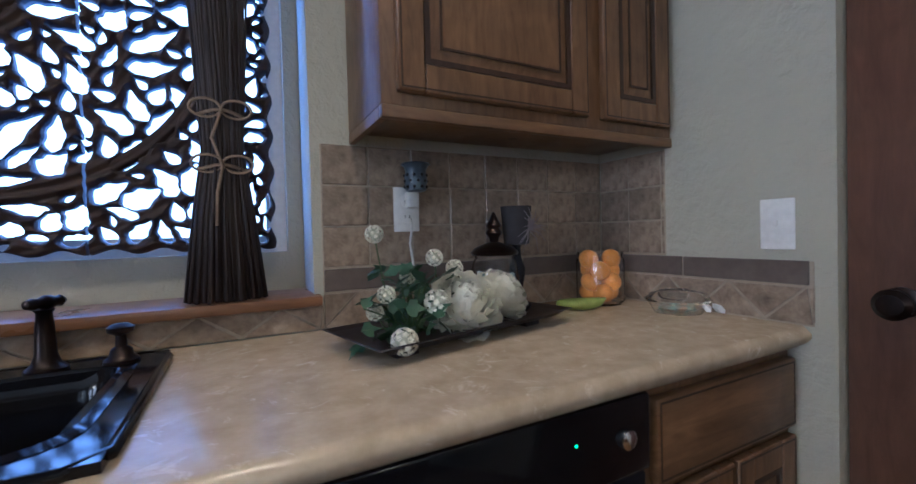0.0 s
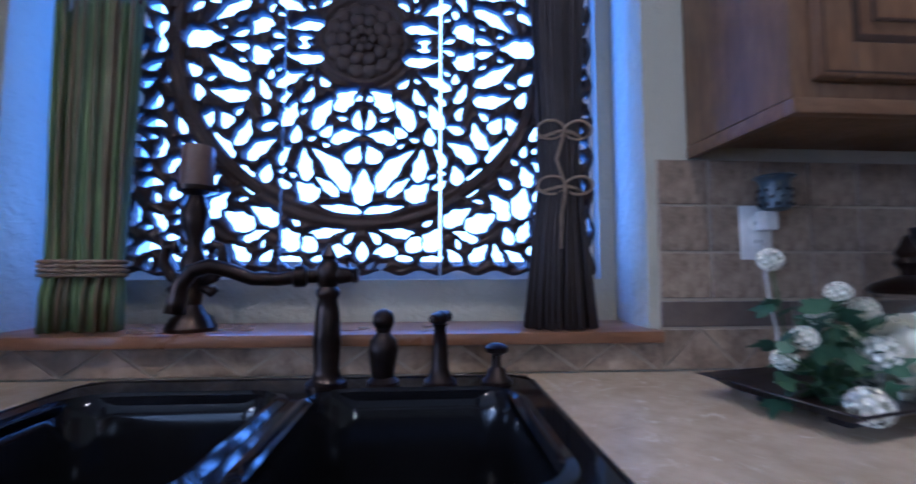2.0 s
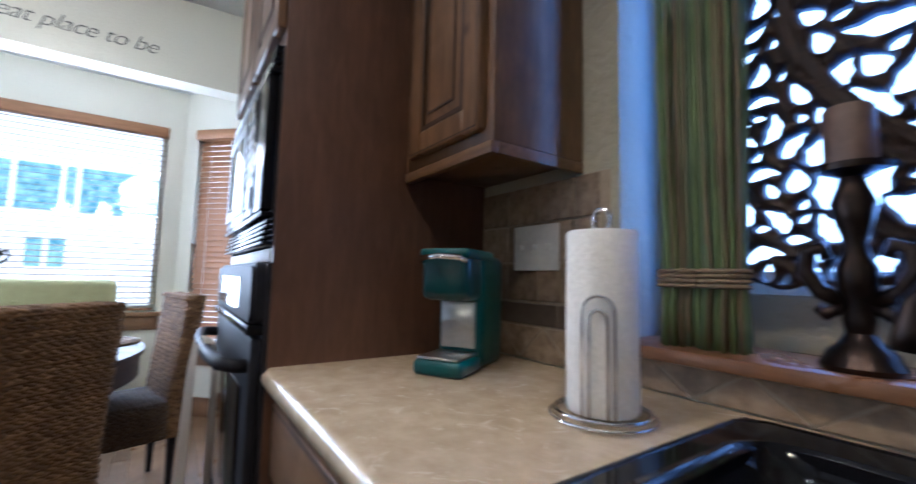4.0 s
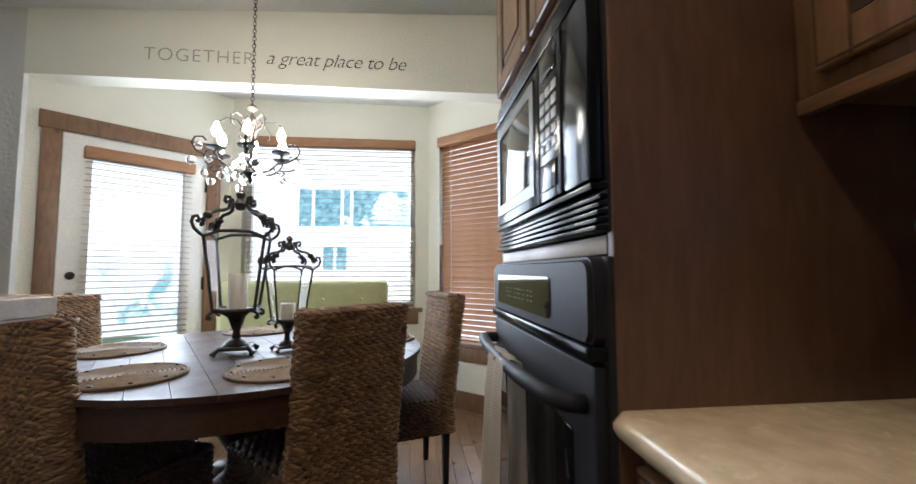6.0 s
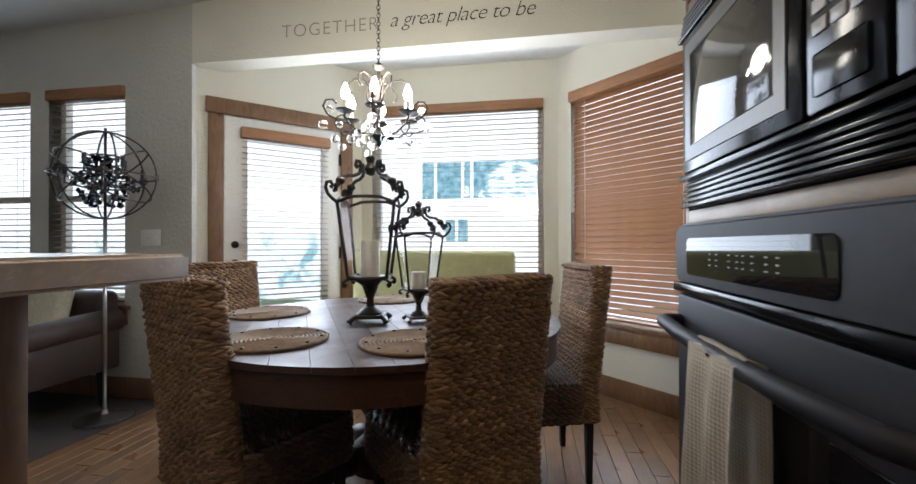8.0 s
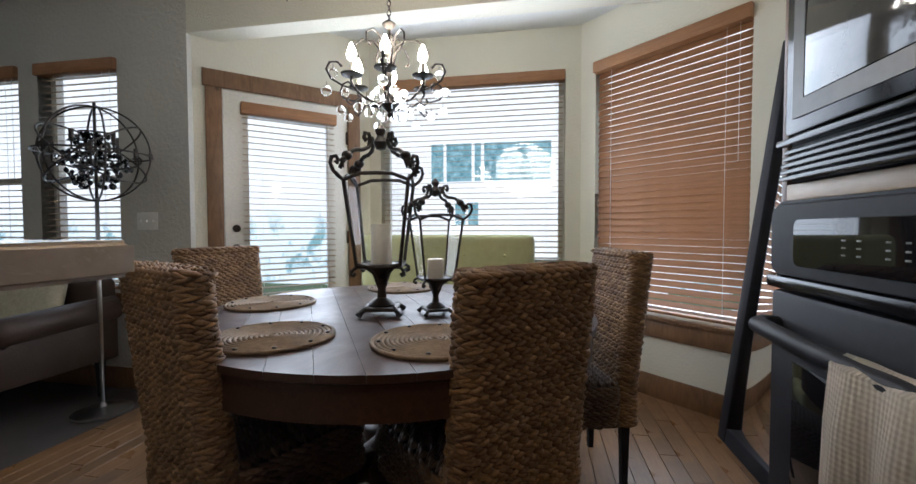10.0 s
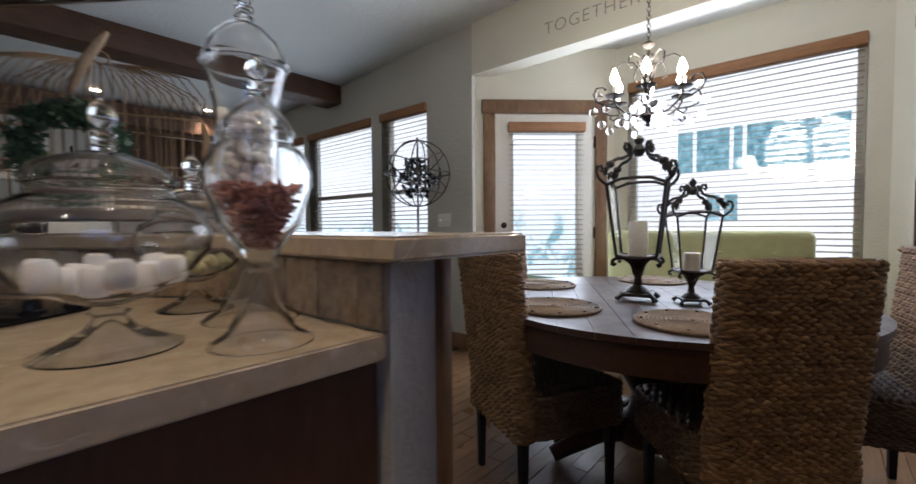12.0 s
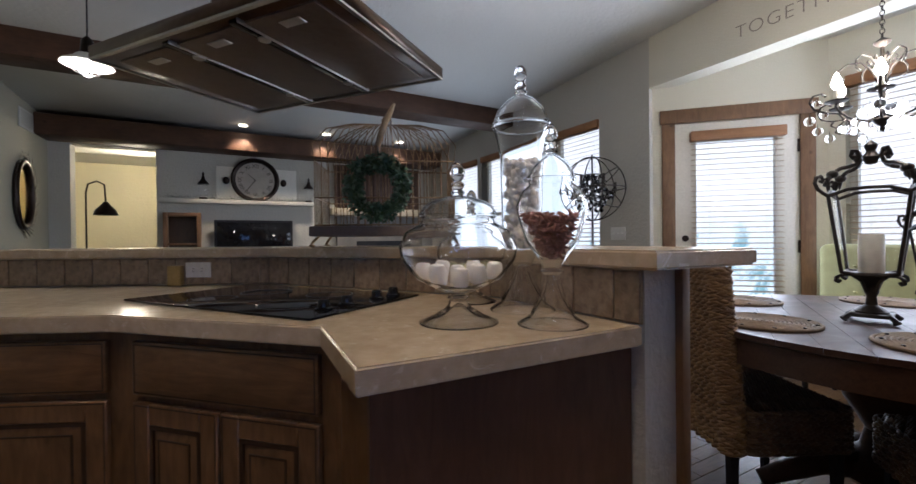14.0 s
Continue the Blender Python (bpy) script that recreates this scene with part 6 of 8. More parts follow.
for k in range(6):
    a = k * math.pi / 3 + 0.25
    c, s = math.cos(a), math.sin(a)
    bm = bmesh.new()
    scroll(bm, a, [(0.015, 1.63), (0.06, 1.60), (0.12, 1.615), (0.17, 1.66), (0.19, 1.70), (0.185, 1.72)], 0.0055)
    scroll(bm, a, [(0.17, 1.655), (0.23, 1.665), (0.28, 1.69), (0.30, 1.735), (0.285, 1.775), (0.25, 1.785), (0.23, 1.765)], 0.005)
    scroll(bm, a, [(0.14, 1.63), (0.17, 1.59), (0.19, 1.57), (0.21, 1.585), (0.2, 1.605)], 0.0045)
    arm = part("arm", bm, IRON, ch)
    part("drip_pan", shift(lathe([(0.012, 0), (0.045, 0.008), (0.05, 0.016), (0.04, 0.013), (0, 0.008)], 18), pose(0.185 * c, 0.185 * s, 1.72)), IRON, arm)
    part("candle_sleeve", shift(lathe([(0.011, 0), (0.011, 0.075), (0, 0.076)], 14), pose(0.185 * c, 0.185 * s, 1.728)), WAX, arm)
    part("light_bulb", shift(lathe([(0.009, 0), (0.02, 0.02), (0.023, 0.04), (0.014, 0.075), (0.004, 0.1), (0, 0.103)], 14), pose(0.185 * c, 0.185 * s, 1.804)), BULB, arm)
    bm = bmesh.new()
    scroll(bm, a + 0.5, [(0.012, 1.80), (0.035, 1.90), (0.075, 1.965), (0.125, 1.975), (0.165, 1.94), (0.165, 1.895), (0.14, 1.88)], 0.0045)
    scroll(bm, a + 0.5, [(0.01, 1.95), (0.04, 1.985), (0.055, 1.96), (0.04, 1.945)], 0.0035)
    part("upper_scroll", bm, IRON, ch)
    for r, z, q in ((0.30, 1.62, 0.019), (0.27, 1.72, 0.017), (0.2, 1.535, 0.017), (0.1, 1.56, 0.018), (0.07, 1.66, 0.02), (0.15, 1.585, 0.015)):
        b_ = a + (0.0 if r > 0.25 else 0.4)
        d = part("glass_drop", ball(q * 1.2, 14, 10, (r * math.cos(b_), r * math.sin(b_), z), 1.2), GLASS, ch)
        part("hook", tube([(r * math.cos(b_), r * math.sin(b_), z + q), (r * math.cos(b_), r * math.sin(b_), z + q + 0.03)], 0.0012, 4), IRON, d)
zc = 2.085
k = 0
ZC = (ceil_z(CY) - 0.4896) / 0.68
while zc < ZC - 0.05:
    lk = [(0.009 * math.cos(t), 0, 0.017 * math.sin(t)) for t in np.linspace(0, 2 * math.pi, 14)[:-1]]
    part("chain_link", shift(tube(lk, 0.0022, 6, closed=True), pose(0, 0, zc + 0.012, 0, 0, 90 * (k % 2))), IRON, ch)
    zc += 0.027
    k += 1
part("canopy", shift(lathe([(0, 0), (0.02, 0.0), (0.06, 0.02), (0.065, 0.03), (0, 0.03)], 24), pose(0, 0, ZC - 0.03)), IRON, ch)
bulb("chandelier_light", (CX, CY, 1.80), 24, (1.0, 0.86, 0.66), 0.12)

# green settee in the bay
st = thing("settee", pose(-5.62, -0.55, 0, 0, 0, 0), "olive-green tufted upholstered settee under the bay window", "settee")
GREENF = mottled("olive_fabric", (0.33, 0.32, 0.15), (0.41, 0.40, 0.20), 14, 0.85, 0.4, 260)
bm = rbox(-0.12, -0.66, 0.42, 0.0, 0.66, 1.05, 0.05, 4)
part("backrest", bm, GREENF, st)
part("seat", rbox(-0.08, -0.66, 0.3, 0.46, 0.66, 0.47, 0.05, 4), GREENF, st)
for y in (-0.45, -0.15, 0.15, 0.45):
    for z in (0.72, 0.9):
        part("button", ball(0.014, 10, 8, (0.001, y, z), 0.6), GREENF, st)
for x in (-0.05, 0.4):
    for y in (-0.58, 0.58):
        part("leg", shift(lathe([(0.014, 0), (0.022, 0.3)], 12), pose(x, y, 0)), BLACK_SATIN, st)

# ---- island ----
FRONT = [(-2.015, -0.437), (-2.03, -0.79), (-1.56, -1.26), (-0.95, -1.55), (-0.45, -1.79)]
BACK = [(-2.66, -0.42), (-2.64, -1.0), (-2.02, -1.92), (-0.97, -2.48), (-0.45, -2.76)]


def offset(line, d):
    """The line moved by d to its right, with mitred corners."""
    P = [Vector(p) for p in line]
    out = []
    for i, p in enumerate(P):
        n = Vector((0, 0))
        for a, b in ((i - 1, i), (i, i + 1)):
            if a >= 0 and b < len(P):
                t = (P[b] - P[a]).normalized()
                n += Vector((t.y, -t.x))
        n.normalize()
        t = (P[min(i + 1, len(P) - 1)] - P[min(i + 1, len(P) - 1) - 1]).normalized()
        out.append(p + n * d / max(0.5, n.dot(Vector((t.y, -t.x)))))
    return out


def band(a, b, z0, z1, bevel=0.0):
    bm = prism([tuple(p) for p in a] + [tuple(p) for p in reversed(b)], z0, z1)
    if bevel:
        es = [e for e in bm.edges if abs(e.verts[0].co.z - e.verts[1].co.z) < 1e-5]
        bmesh.ops.bevel(bm, geom=es, offset=bevel, segments=3, affect="EDGES")
    return bm


isl = thing("island_worktop", pose(0, 0, 0), "beige travertine-look laminate island worktop with angled edges", "worktop")
part("slab", band(FRONT, offset(BACK, -0.001), 0.868, 0.915, 0.004), STONE, isl, soft=20)
bar = thing("bar_top", pose(0, 0, 0), "raised beige laminate breakfast bar top", "bar top")
e0 = [Vector((-2.63, -0.36))] + offset(BACK, -0.03)[1:]
e1 = [Vector((-3.0, -0.35))] + offset(BACK, 0.36)[1:]
part("slab", band(e0, e1, 1.042, 1.085, 0.006), STONE, bar, soft=20)
bw = tagged(new("wall_bar"), "low white textured wall carrying the breakfast bar", "wall", kind="structure")
part("core", band(offset(BACK, 0.009), offset(BACK, 0.125), 0.0, 1.041), WALL, bw)
ibody = thing("island_cabinet", pose(0, 0, 0), "knotty alder island base cabinets with drawers and doors", "cabinet")
part("end_panel", band([(-2.045, -0.465), (-2.05, -0.49)], [(-2.66, -0.45), (-2.66, -0.475)], 0.0, 0.867), PANELWOOD, ibody)
f2 = offset(FRONT, 0.05)
part("carcass", band([(-2.07, -0.495)] + [tuple(p) for p in f2[1:]], [Vector((-2.655, -0.48))] + offset(BACK, -0.01)[1:], 0.1, 0.866), ALDER, ibody)
part("toe_kick", band([(-2.13, -0.5)] + [tuple(p) for p in offset(FRONT, 0.11)[1:]], [Vector((-2.6, -0.5))] + offset(BACK, -0.04)[1:], 0.0, 0.099), GLAZE, ibody)


def run_doors(p, q, units):
    """Fronts along one straight run of the island, facing the kitchen."""
    p, q = Vector(p), Vector(q)
    d = (q - p).normalized()
    for a, b, doors in units:
        u = thing("island_drawer_unit", Matrix.Translation((q.x, q.y, 0)) @ Matrix.Rotation(math.atan2(d.y, d.x) + math.pi, 4, "Z"), "knotty alder drawer over panelled doors in the island", "cabinet", "island fronts")
        part("drawer_front", rbox(a, -0.022, 0.69, b, -0.001, 0.84, 0.006), ALDER_H, u)
        part("drawer_line", ring_frame(a + 0.007, 0.697, b - 0.007, 0.833, -0.0228, 0.004, 0.002), GLAZE, u)
        w = (b - a) / doors
        for k in range(doors):
            cab_door(u, a + w * k + (0.004 if k else 0), 0.12, a + w * (k + 1) - (0.004 if k < doors - 1 else 0), 0.67, -0.022)


L2 = (f2[2] - f2[1]).length
run_doors(f2[1], f2[2], [(0.05, L2 - 0.05, 2)])
L3 = (f2[3] - f2[2]).length
run_doors(f2[2], f2[3], [(0.05, L3 - 0.04, 1)])
run_doors(f2[3], f2[4], [(0.03, (f2[4] - f2[3]).length - 0.02, 1)])
# brown trim on the bar wall's end
structure("trim_bar_end", rbox(-2.815, -0.43, 0, -2.785, -0.405, 1.04, 0.003), CASING, "brown wooden corner trim of the bar wall", "trim")

# cooktop
UANG = math.degrees(math.atan2(-0.83, 0.56))
ck = thing("cooktop", pose(-1.985, -1.365, 0.9155, 0, 0, UANG), "black glass electric cooktop with four knobs", "cooktop")
part("glass", rbox(-0.43, -0.25, 0, 0.43, 0.25, 0.007, 0.003), BLACK_GLASS, ck)
for x, y, r in ((-0.2, 0.1, 0.1), (0.15, -0.09, 0.09), (0.15, 0.12, 0.075), (-0.14, -0.12, 0.08)):
    part("burner_ring", shift(lathe([(r - 0.003, 0), (r, 0.0), (r, 0.0006), (r - 0.003, 0.0006)], 40, closed=True), pose(x, y, 0.0072)), mottled("burner_print", (0.05, 0.05, 0.05), (0.08, 0.08, 0.08), 9, 0.3), ck)
for x, y in ((-0.37, 0.14), (-0.37, 0.05), (-0.37, -0.09), (-0.37, -0.18)):
    part("knob", shift(lathe([(0.024, 0), (0.024, 0.006), (0.018, 0.01), (0.016, 0.026), (0.012, 0.03), (0, 0.03)], 18), pose(x, y, 0.007)), BLACK_GLOSS, ck)

# hood
hd = thing("range_hood", pose(-2.0, -1.30, 0, 0, 0, UANG + 3), "flat island range hood with steel edges, filters and small lamps", "range hood")
HOODM = mottled("bronze_steel", (0.09, 0.06, 0.042), (0.14, 0.10, 0.07), 3, 0.3, metal=0.7)
bm = bmesh.new()
rings = []
for hx, hy, z in ((0.455, 0.31, 1.685), (0.455, 0.31, 1.72), (0.43, 0.29, 1.735), (0.2, 0.15, 1.80), (0.17, 0.13, 1.81)):
    rings.append([bm.verts.new(v) for v in ((-hx, -hy, z), (hx, -hy, z), (hx, hy, z), (-hx, hy, z))])
for p, q in zip(rings, rings[1:]):
    for k in range(4):
        bm.faces.new((p[k], p[(k + 1) % 4], q[(k + 1) % 4], q[k]))
bm.faces.new(rings[0][::-1]), bm.faces.new(rings[-1])
part("canopy", bm, HOODM, hd)
part("chimney", rbox(-0.16, -0.12, 1.8105, 0.16, 0.12, ceil_z(-1.3) - 0.002, 0.004), HOODM, hd)
bm = bmesh.new()
for a in ((-0.455, -0.31, 0.455, -0.298), (-0.455, 0.298, 0.455, 0.31), (-0.455, -0.297, -0.443, 0.297), (0.443, -0.297, 0.455, 0.297)):
    box(bm, a[0], a[1], 1.678, a[2], a[3], 1.6845)
part("steel_rim", bm, STEEL, hd)
FILT = mottled("filter_mesh", (0.13, 0.10, 0.08), (0.19, 0.15, 0.12), 60, 0.45, 0.5, 300, metal=0.7)
for k in range(3):
    x0 = -0.40 + k * 0.275
    fl = part("filter", rbox(x0, -0.26, 1.676, x0 + 0.235, 0.26, 1.6845, 0.003), FILT, hd)
    part("latch", rbox(x0 + 0.08, 0.20, 1.673, x0 + 0.15, 0.23, 1.6765, 0.002), STEEL, fl)
    if k < 2:
        part("lamp_strip", rbox(x0 + 0.24, -0.28, 1.674, x0 + 0.27, 0.28, 1.6845, 0.002), BLACK_GLOSS, hd)
        part("strip_edge", rbox(x0 + 0.2365, -0.28, 1.672, x0 + 0.2395, 0.28, 1.6845, 0.001), STEEL, hd)
        for y in (-0.18, 0.18):
            part("lamp_lens", shift(lathe([(0.017, 0), (0.017, 0.004), (0.013, 0.006), (0, 0.006)], 18), pose(x0 + 0.255, y, 1.675, 180, 0, 0)), STEEL, hd)

# apothecary jars
def jar_pair(at, outer, inner, lid, finial, label, n=40):
    """A footed vessel with a hollow trumpet foot, a domed lid and a solid finial."""
    ob = thing("apothecary_jar", at, label, "jar", "glass jars on the island")
    part("vessel", lathe(outer + inner[::-1], n), GLASS, ob)
    top = lid[-1][1]
    part("lid", lathe([(0, top - 0.006)] + [(max(0.006, r - 0.004), z - 0.004) for r, z in lid[:1:-1]] + lid, n), GLASS, ob)
    part("finial", lathe([(r, z + top) for r, z in finial], 20), CRYSTAL, ob, "solid glass finial")
    return ob


BUD = [(0, 0.0), (0.012, 0.0), (0.018, 0.006), (0.011, 0.014), (0.016, 0.02), (0.0165, 0.026), (0.01, 0.033), (0.016, 0.045), (0.018, 0.056), (0.013, 0.07), (0.006, 0.079), (0, 0.081)]
z0 = 0.9155
low = ([(0, 0.048), (0.012, 0.04), (0.04, 0.014), (0.088, 0.0), (0.094, 0.001), (0.094, 0.004), (0.06, 0.018), (0.032, 0.036), (0.019, 0.052), (0.027, 0.06), (0.02, 0.07), (0.045, 0.078), (0.10, 0.105), (0.135, 0.15), (0.14, 0.18), (0.125, 0.215), (0.09, 0.235), (0.085, 0.245), (0.092, 0.25)],
       [(0, 0.086), (0.042, 0.086), (0.096, 0.111), (0.13, 0.153), (0.135, 0.18), (0.121, 0.211), (0.086, 0.231), (0.081, 0.245), (0.088, 0.25)])
lidl = [(0.084, 0.253), (0.092, 0.253), (0.094, 0.258), (0.086, 0.268), (0.084, 0.274), (0.066, 0.286), (0.034, 0.297), (0.0, 0.301)]
jar_pair(pose(-2.325, -0.665, z0), *low, lidl, BUD, "low wide lidded glass jar with white marshmallows on the island")
jar_pair(pose(-2.52, -0.93, z0), *[[(r * 0.8, z * 0.9) for r, z in q] for q in low], [(r * 0.8, z * 0.9) for r, z in lidl], BUD, "low lidded glass jar with wrapped sweets on the island")
tall = ([(0, 0.112), (0.008, 0.105), (0.022, 0.06), (0.05, 0.014), (0.074, 0.0), (0.08, 0.001), (0.08, 0.004), (0.056, 0.017), (0.03, 0.06), (0.02, 0.1), (0.017, 0.114), (0.027, 0.122), (0.018, 0.13), (0.024, 0.14), (0.06, 0.19), (0.078, 0.25), (0.08, 0.275), (0.068, 0.305), (0.05, 0.32), (0.053, 0.33)],
        [(0, 0.15), (0.022, 0.15), (0.056, 0.195), (0.0745, 0.25), (0.0765, 0.275), (0.065, 0.302), (0.047, 0.318), (0.05, 0.33)])
lidt = [(0.046, 0.333), (0.054, 0.333), (0.056, 0.338), (0.05, 0.347), (0.048, 0.354), (0.034, 0.372), (0.017, 0.386), (0.0, 0.389)]
jar_pair(pose(-2.495, -0.53, z0), *tall, lidt, [(r * 0.85, z * 0.85) for r, z in BUD], "tall footed glass jar half full of rose-brown chips")
cyl = ([(0, 0.126), (0.01, 0.12), (0.024, 0.08), (0.055, 0.02), (0.085, 0.0), (0.09, 0.001), (0.09, 0.004), (0.06, 0.026), (0.033, 0.085), (0.022, 0.122), (0.03, 0.135), (0.04, 0.16), (0.055, 0.22), (0.058, 0.35), (0.058, 0.42), (0.07, 0.48), (0.076, 0.5)],
       [(0, 0.165), (0.036, 0.168), (0.051, 0.222), (0.054, 0.35), (0.054, 0.42), (0.066, 0.482), (0.072, 0.5)])
lidc = [(0.07, 0.503), (0.08, 0.503), (0.083, 0.51), (0.075, 0.52), (0.073, 0.528), (0.064, 0.552), (0.04, 0.578), (0.016, 0.592), (0.0, 0.595)]
jar_pair(pose(-2.56, -0.725, z0), *cyl, lidc, BUD, "tallest footed glass jar filled with mini marshmallows")
rg = random.Random(4)
STONEW = mottled("white_stones", (0.74, 0.72, 0.68), (0.82, 0.80, 0.77), 10, 0.6)


def filling(name, at, count, rad, zlo, zhi, maker, material, label, category):
    bm = bmesh.new()
    for _ in range(count):
        a, z = rg.uniform(0, 6.28), rg.uniform(zlo, zhi)
        q = rad(z) * math.sqrt(rg.random())
        maker(bm, Matrix.Translation((q * math.cos(a), q * math.sin(a), z)) @ Euler((rg.uniform(-1, 1), rg.uniform(-1, 1), rg.uniform(0, 6.28))).to_matrix().to_4x4())
    return tagged(solid(name, bm, material, label, category, at), kind="stuff")


def marshmallow(s):
    def f(bm, m):
        v = [(0.0, -0.55), (0.38, -0.55), (0.5, -0.42), (0.53, 0.0), (0.5, 0.42), (0.38, 0.55), (0.0, 0.55)]
        one = lathe([(r * s, z * s) for r, z in v], 12)
        bmesh.ops.transform(one, matrix=m, verts=one.verts[:])
        me = bpy.data.meshes.new("t")
        one.to_mesh(me)
        bm.from_mesh(me)
        one.free()
        bpy.data.meshes.remove(me)
    return f


for k, (x, y, a) in enumerate(((0.0, 0.0, 10), (0.05, 0.0, 60), (0.022, 0.05, 120), (-0.03, 0.045, 20), (-0.052, -0.005, 75), (-0.025, -0.05, 140), (0.03, -0.046, 35), (0.075, 0.04, 95), (0.072, -0.042, 15), (-0.072, 0.045, 50), (-0.07, -0.046, 110), (0.0, 0.085, 5), (0.0, -0.086, 30))):
    r_ = math.hypot(x, y)
    one = bmesh.new()
    marshmallow(0.036)(one, Matrix.Identity(4))
    solid("marshmallow", one, STONEW, "white marshmallow in the low glass jar", "marshmallow", pose(-2.325 + x, -0.665 + y, z0 + 0.1065 + max(0, r_ - 0.04) * 0.35, 8 * math.sin(a), 9 * math.cos(a), a), "marshmallows")
filling("wrapped_sweet", pose(-2.52, -0.93, z0), 22, lambda z: 0.07, 0.096, 0.112, marshmallow(0.026), mottled("sea_glass_mix", (0.28, 0.34, 0.22), (0.5, 0.42, 0.2), 30, 0.4), "green and amber wrapped sweets in the low jar", "sweets")


def chip(bm, m):
    tube([m @ Vector((-0.012, 0, 0)), m @ Vector((0, 0.003, 0)), m @ Vector((0.012, 0, 0))], [0.0025, 0.0045, 0.0025], 5, bm)


filling("shell_chip", pose(-2.495, -0.53, z0), 420, lambda z: 0.018 + (z - 0.156) * 0.5, 0.158, 0.252, chip, mottled("rose_chips", (0.22, 0.08, 0.06), (0.38, 0.17, 0.13), 60, 0.6), "rose-brown pasta-like shells in the footed jar", "shells")
filling("mini_marshmallow", pose(-2.56, -0.725, z0), 360, lambda z: 0.028 + min(0.018, (z - 0.17) * 0.4), 0.178, 0.41, marshmallow(0.017), STONEW, "white mini marshmallows filling the tall jar", "marshmallows")

# outlet and little gold box on the bar's splashback
t3 = (Vector(BACK[3]) - Vector(BACK[2])).normalized()
po = Vector(BACK[2]) + t3 * 0.33
deg3 = math.degrees(math.atan2(t3.y, t3.x)) + 180
plate("outlet_plate", pose(po.x - t3.y * 0.004 * -1, po.y + t3.x * 0.008 + 0.004, 0.985, 0, 0, deg3) @ pose(0, 0, 0, 0, 90, 0), 0.07, 0.115, "outlet", "white sideways power outlet on the bar splashback")
pg = po + t3 * 0.085 + Vector((-t3.y, t3.x)) * 0.03
solid("gold_box", rbox(-0.03, -0.015, 0, 0.03, 0.015, 0.09, 0.004), mottled("gold_weave", (0.35, 0.24, 0.09), (0.5, 0.36, 0.15), 90, 0.4, 0.6, 200, metal=0.5), "small woven gold box standing on the island", "box", pose(pg.x, pg.y, 0.9155, 0, 0, deg3))

# bird cage with wreath on the bar
CAGE = mottled("aged_brass_wire", (0.17, 0.105, 0.05), (0.27, 0.175, 0.09), 30, 0.5, 0.2, metal=0.5)
cg = thing("bird_cage", pose(-2.47, -1.57, 1.0855, 0, 0, -22), "decorative wire bird cage with a domed top on the bar", "bird cage")
W2, D2, H1, H2 = 0.28, 0.15, 0.35, 0.5
part("tray", rbox(-W2 - 0.02, -D2 - 0.02, 0.045, W2 + 0.02, D2 + 0.02, 0.085, 0.005), mottled("grey_brown_wood", (0.14, 0.11, 0.09), (0.2, 0.16, 0.13), 9, 0.7), cg)
for x in (-W2, W2):
    for y in (-D2, D2):
        part("foot", tube([(x * 0.95, y * 0.9, 0.046), (x * 1.02, y, 0.025), (x * 1.06, y * 1.06, 0.008), (x * 1.0, y * 1.1, 0.006)], 0.006, 6), CAGE, cg)
for k in range(21):
    x = -W2 + 2 * W2 * k / 20
    for y in (-D2, D2):
        part("bar", tube([(x, y, 0.084), (x, y, H1)], 0.0022, 5), CAGE, cg)
for k in range(1, 10):
    y = -D2 + 2 * D2 * k / 10
    for x in (-W2, W2):
        part("bar", tube([(x, y, 0.084), (x, y, H1)], 0.0022, 5), CAGE, cg)
for z in (0.09, 0.2, H1):
    part("hoop", tube([(-W2, -D2, z), (W2, -D2, z), (W2, D2, z), (-W2, D2, z)], 0.003, 6, closed=True), CAGE, cg)
for k in range(21):
    x = -W2 + 2 * W2 * k / 20
    part("dome_wire", tube([(x, -D2, H1), (x * 1.03, -D2 * 0.98, H1 + 0.065), (x * 0.86, -D2 * 0.7, H1 + 0.137), (x * 0.5, -D2 * 0.3, H1 + 0.176), (x * 0.3, 0, H1 + 0.182), (x * 0.5, D2 * 0.3, H1 + 0.176), (x * 0.86, D2 * 0.7, H1 + 0.137), (x * 1.03, D2 * 0.98, H1 + 0.065), (x, D2, H1)], 0.0022, 5), CAGE, cg)
part("carry_ring", tube([(0.02 * math.cos(t), 0, H1 + 0.2 + 0.02 * math.sin(t)) for t in np.linspace(0, 6.283, 16)[:-1]], 0.003, 6, closed=True), CAGE, cg)
wr = thing("leaf_wreath", pose(-2.47, -1.57, 1.0855, 0, 0, -22) @ pose(0.03, 0.185, 0.235), "round dark green boxwood wreath hung on the bird cage", "wreath")
bm = bmesh.new()
for k in range(1300):
    t, q, w = rg.uniform(0, 6.283), rg.uniform(0, 6.283), rg.uniform(0.012, 0.042)
    p = Vector(((0.1 + w * math.cos(q)) * math.cos(t), w * math.sin(q) * 0.8, (0.1 + w * math.cos(q)) * math.sin(t)))
    m = Matrix.Translation(p) @ Euler((rg.uniform(0, 6.28), rg.uniform(0, 6.28), rg.uniform(0, 6.28))).to_matrix().to_4x4()
    v = [bm.verts.new(m @ Vector(c)) for c in ((0, -0.013, 0), (0.007, 0, 0.002), (0, 0.013, 0), (-0.007, 0, 0.002))]
    bm.faces.new(v)
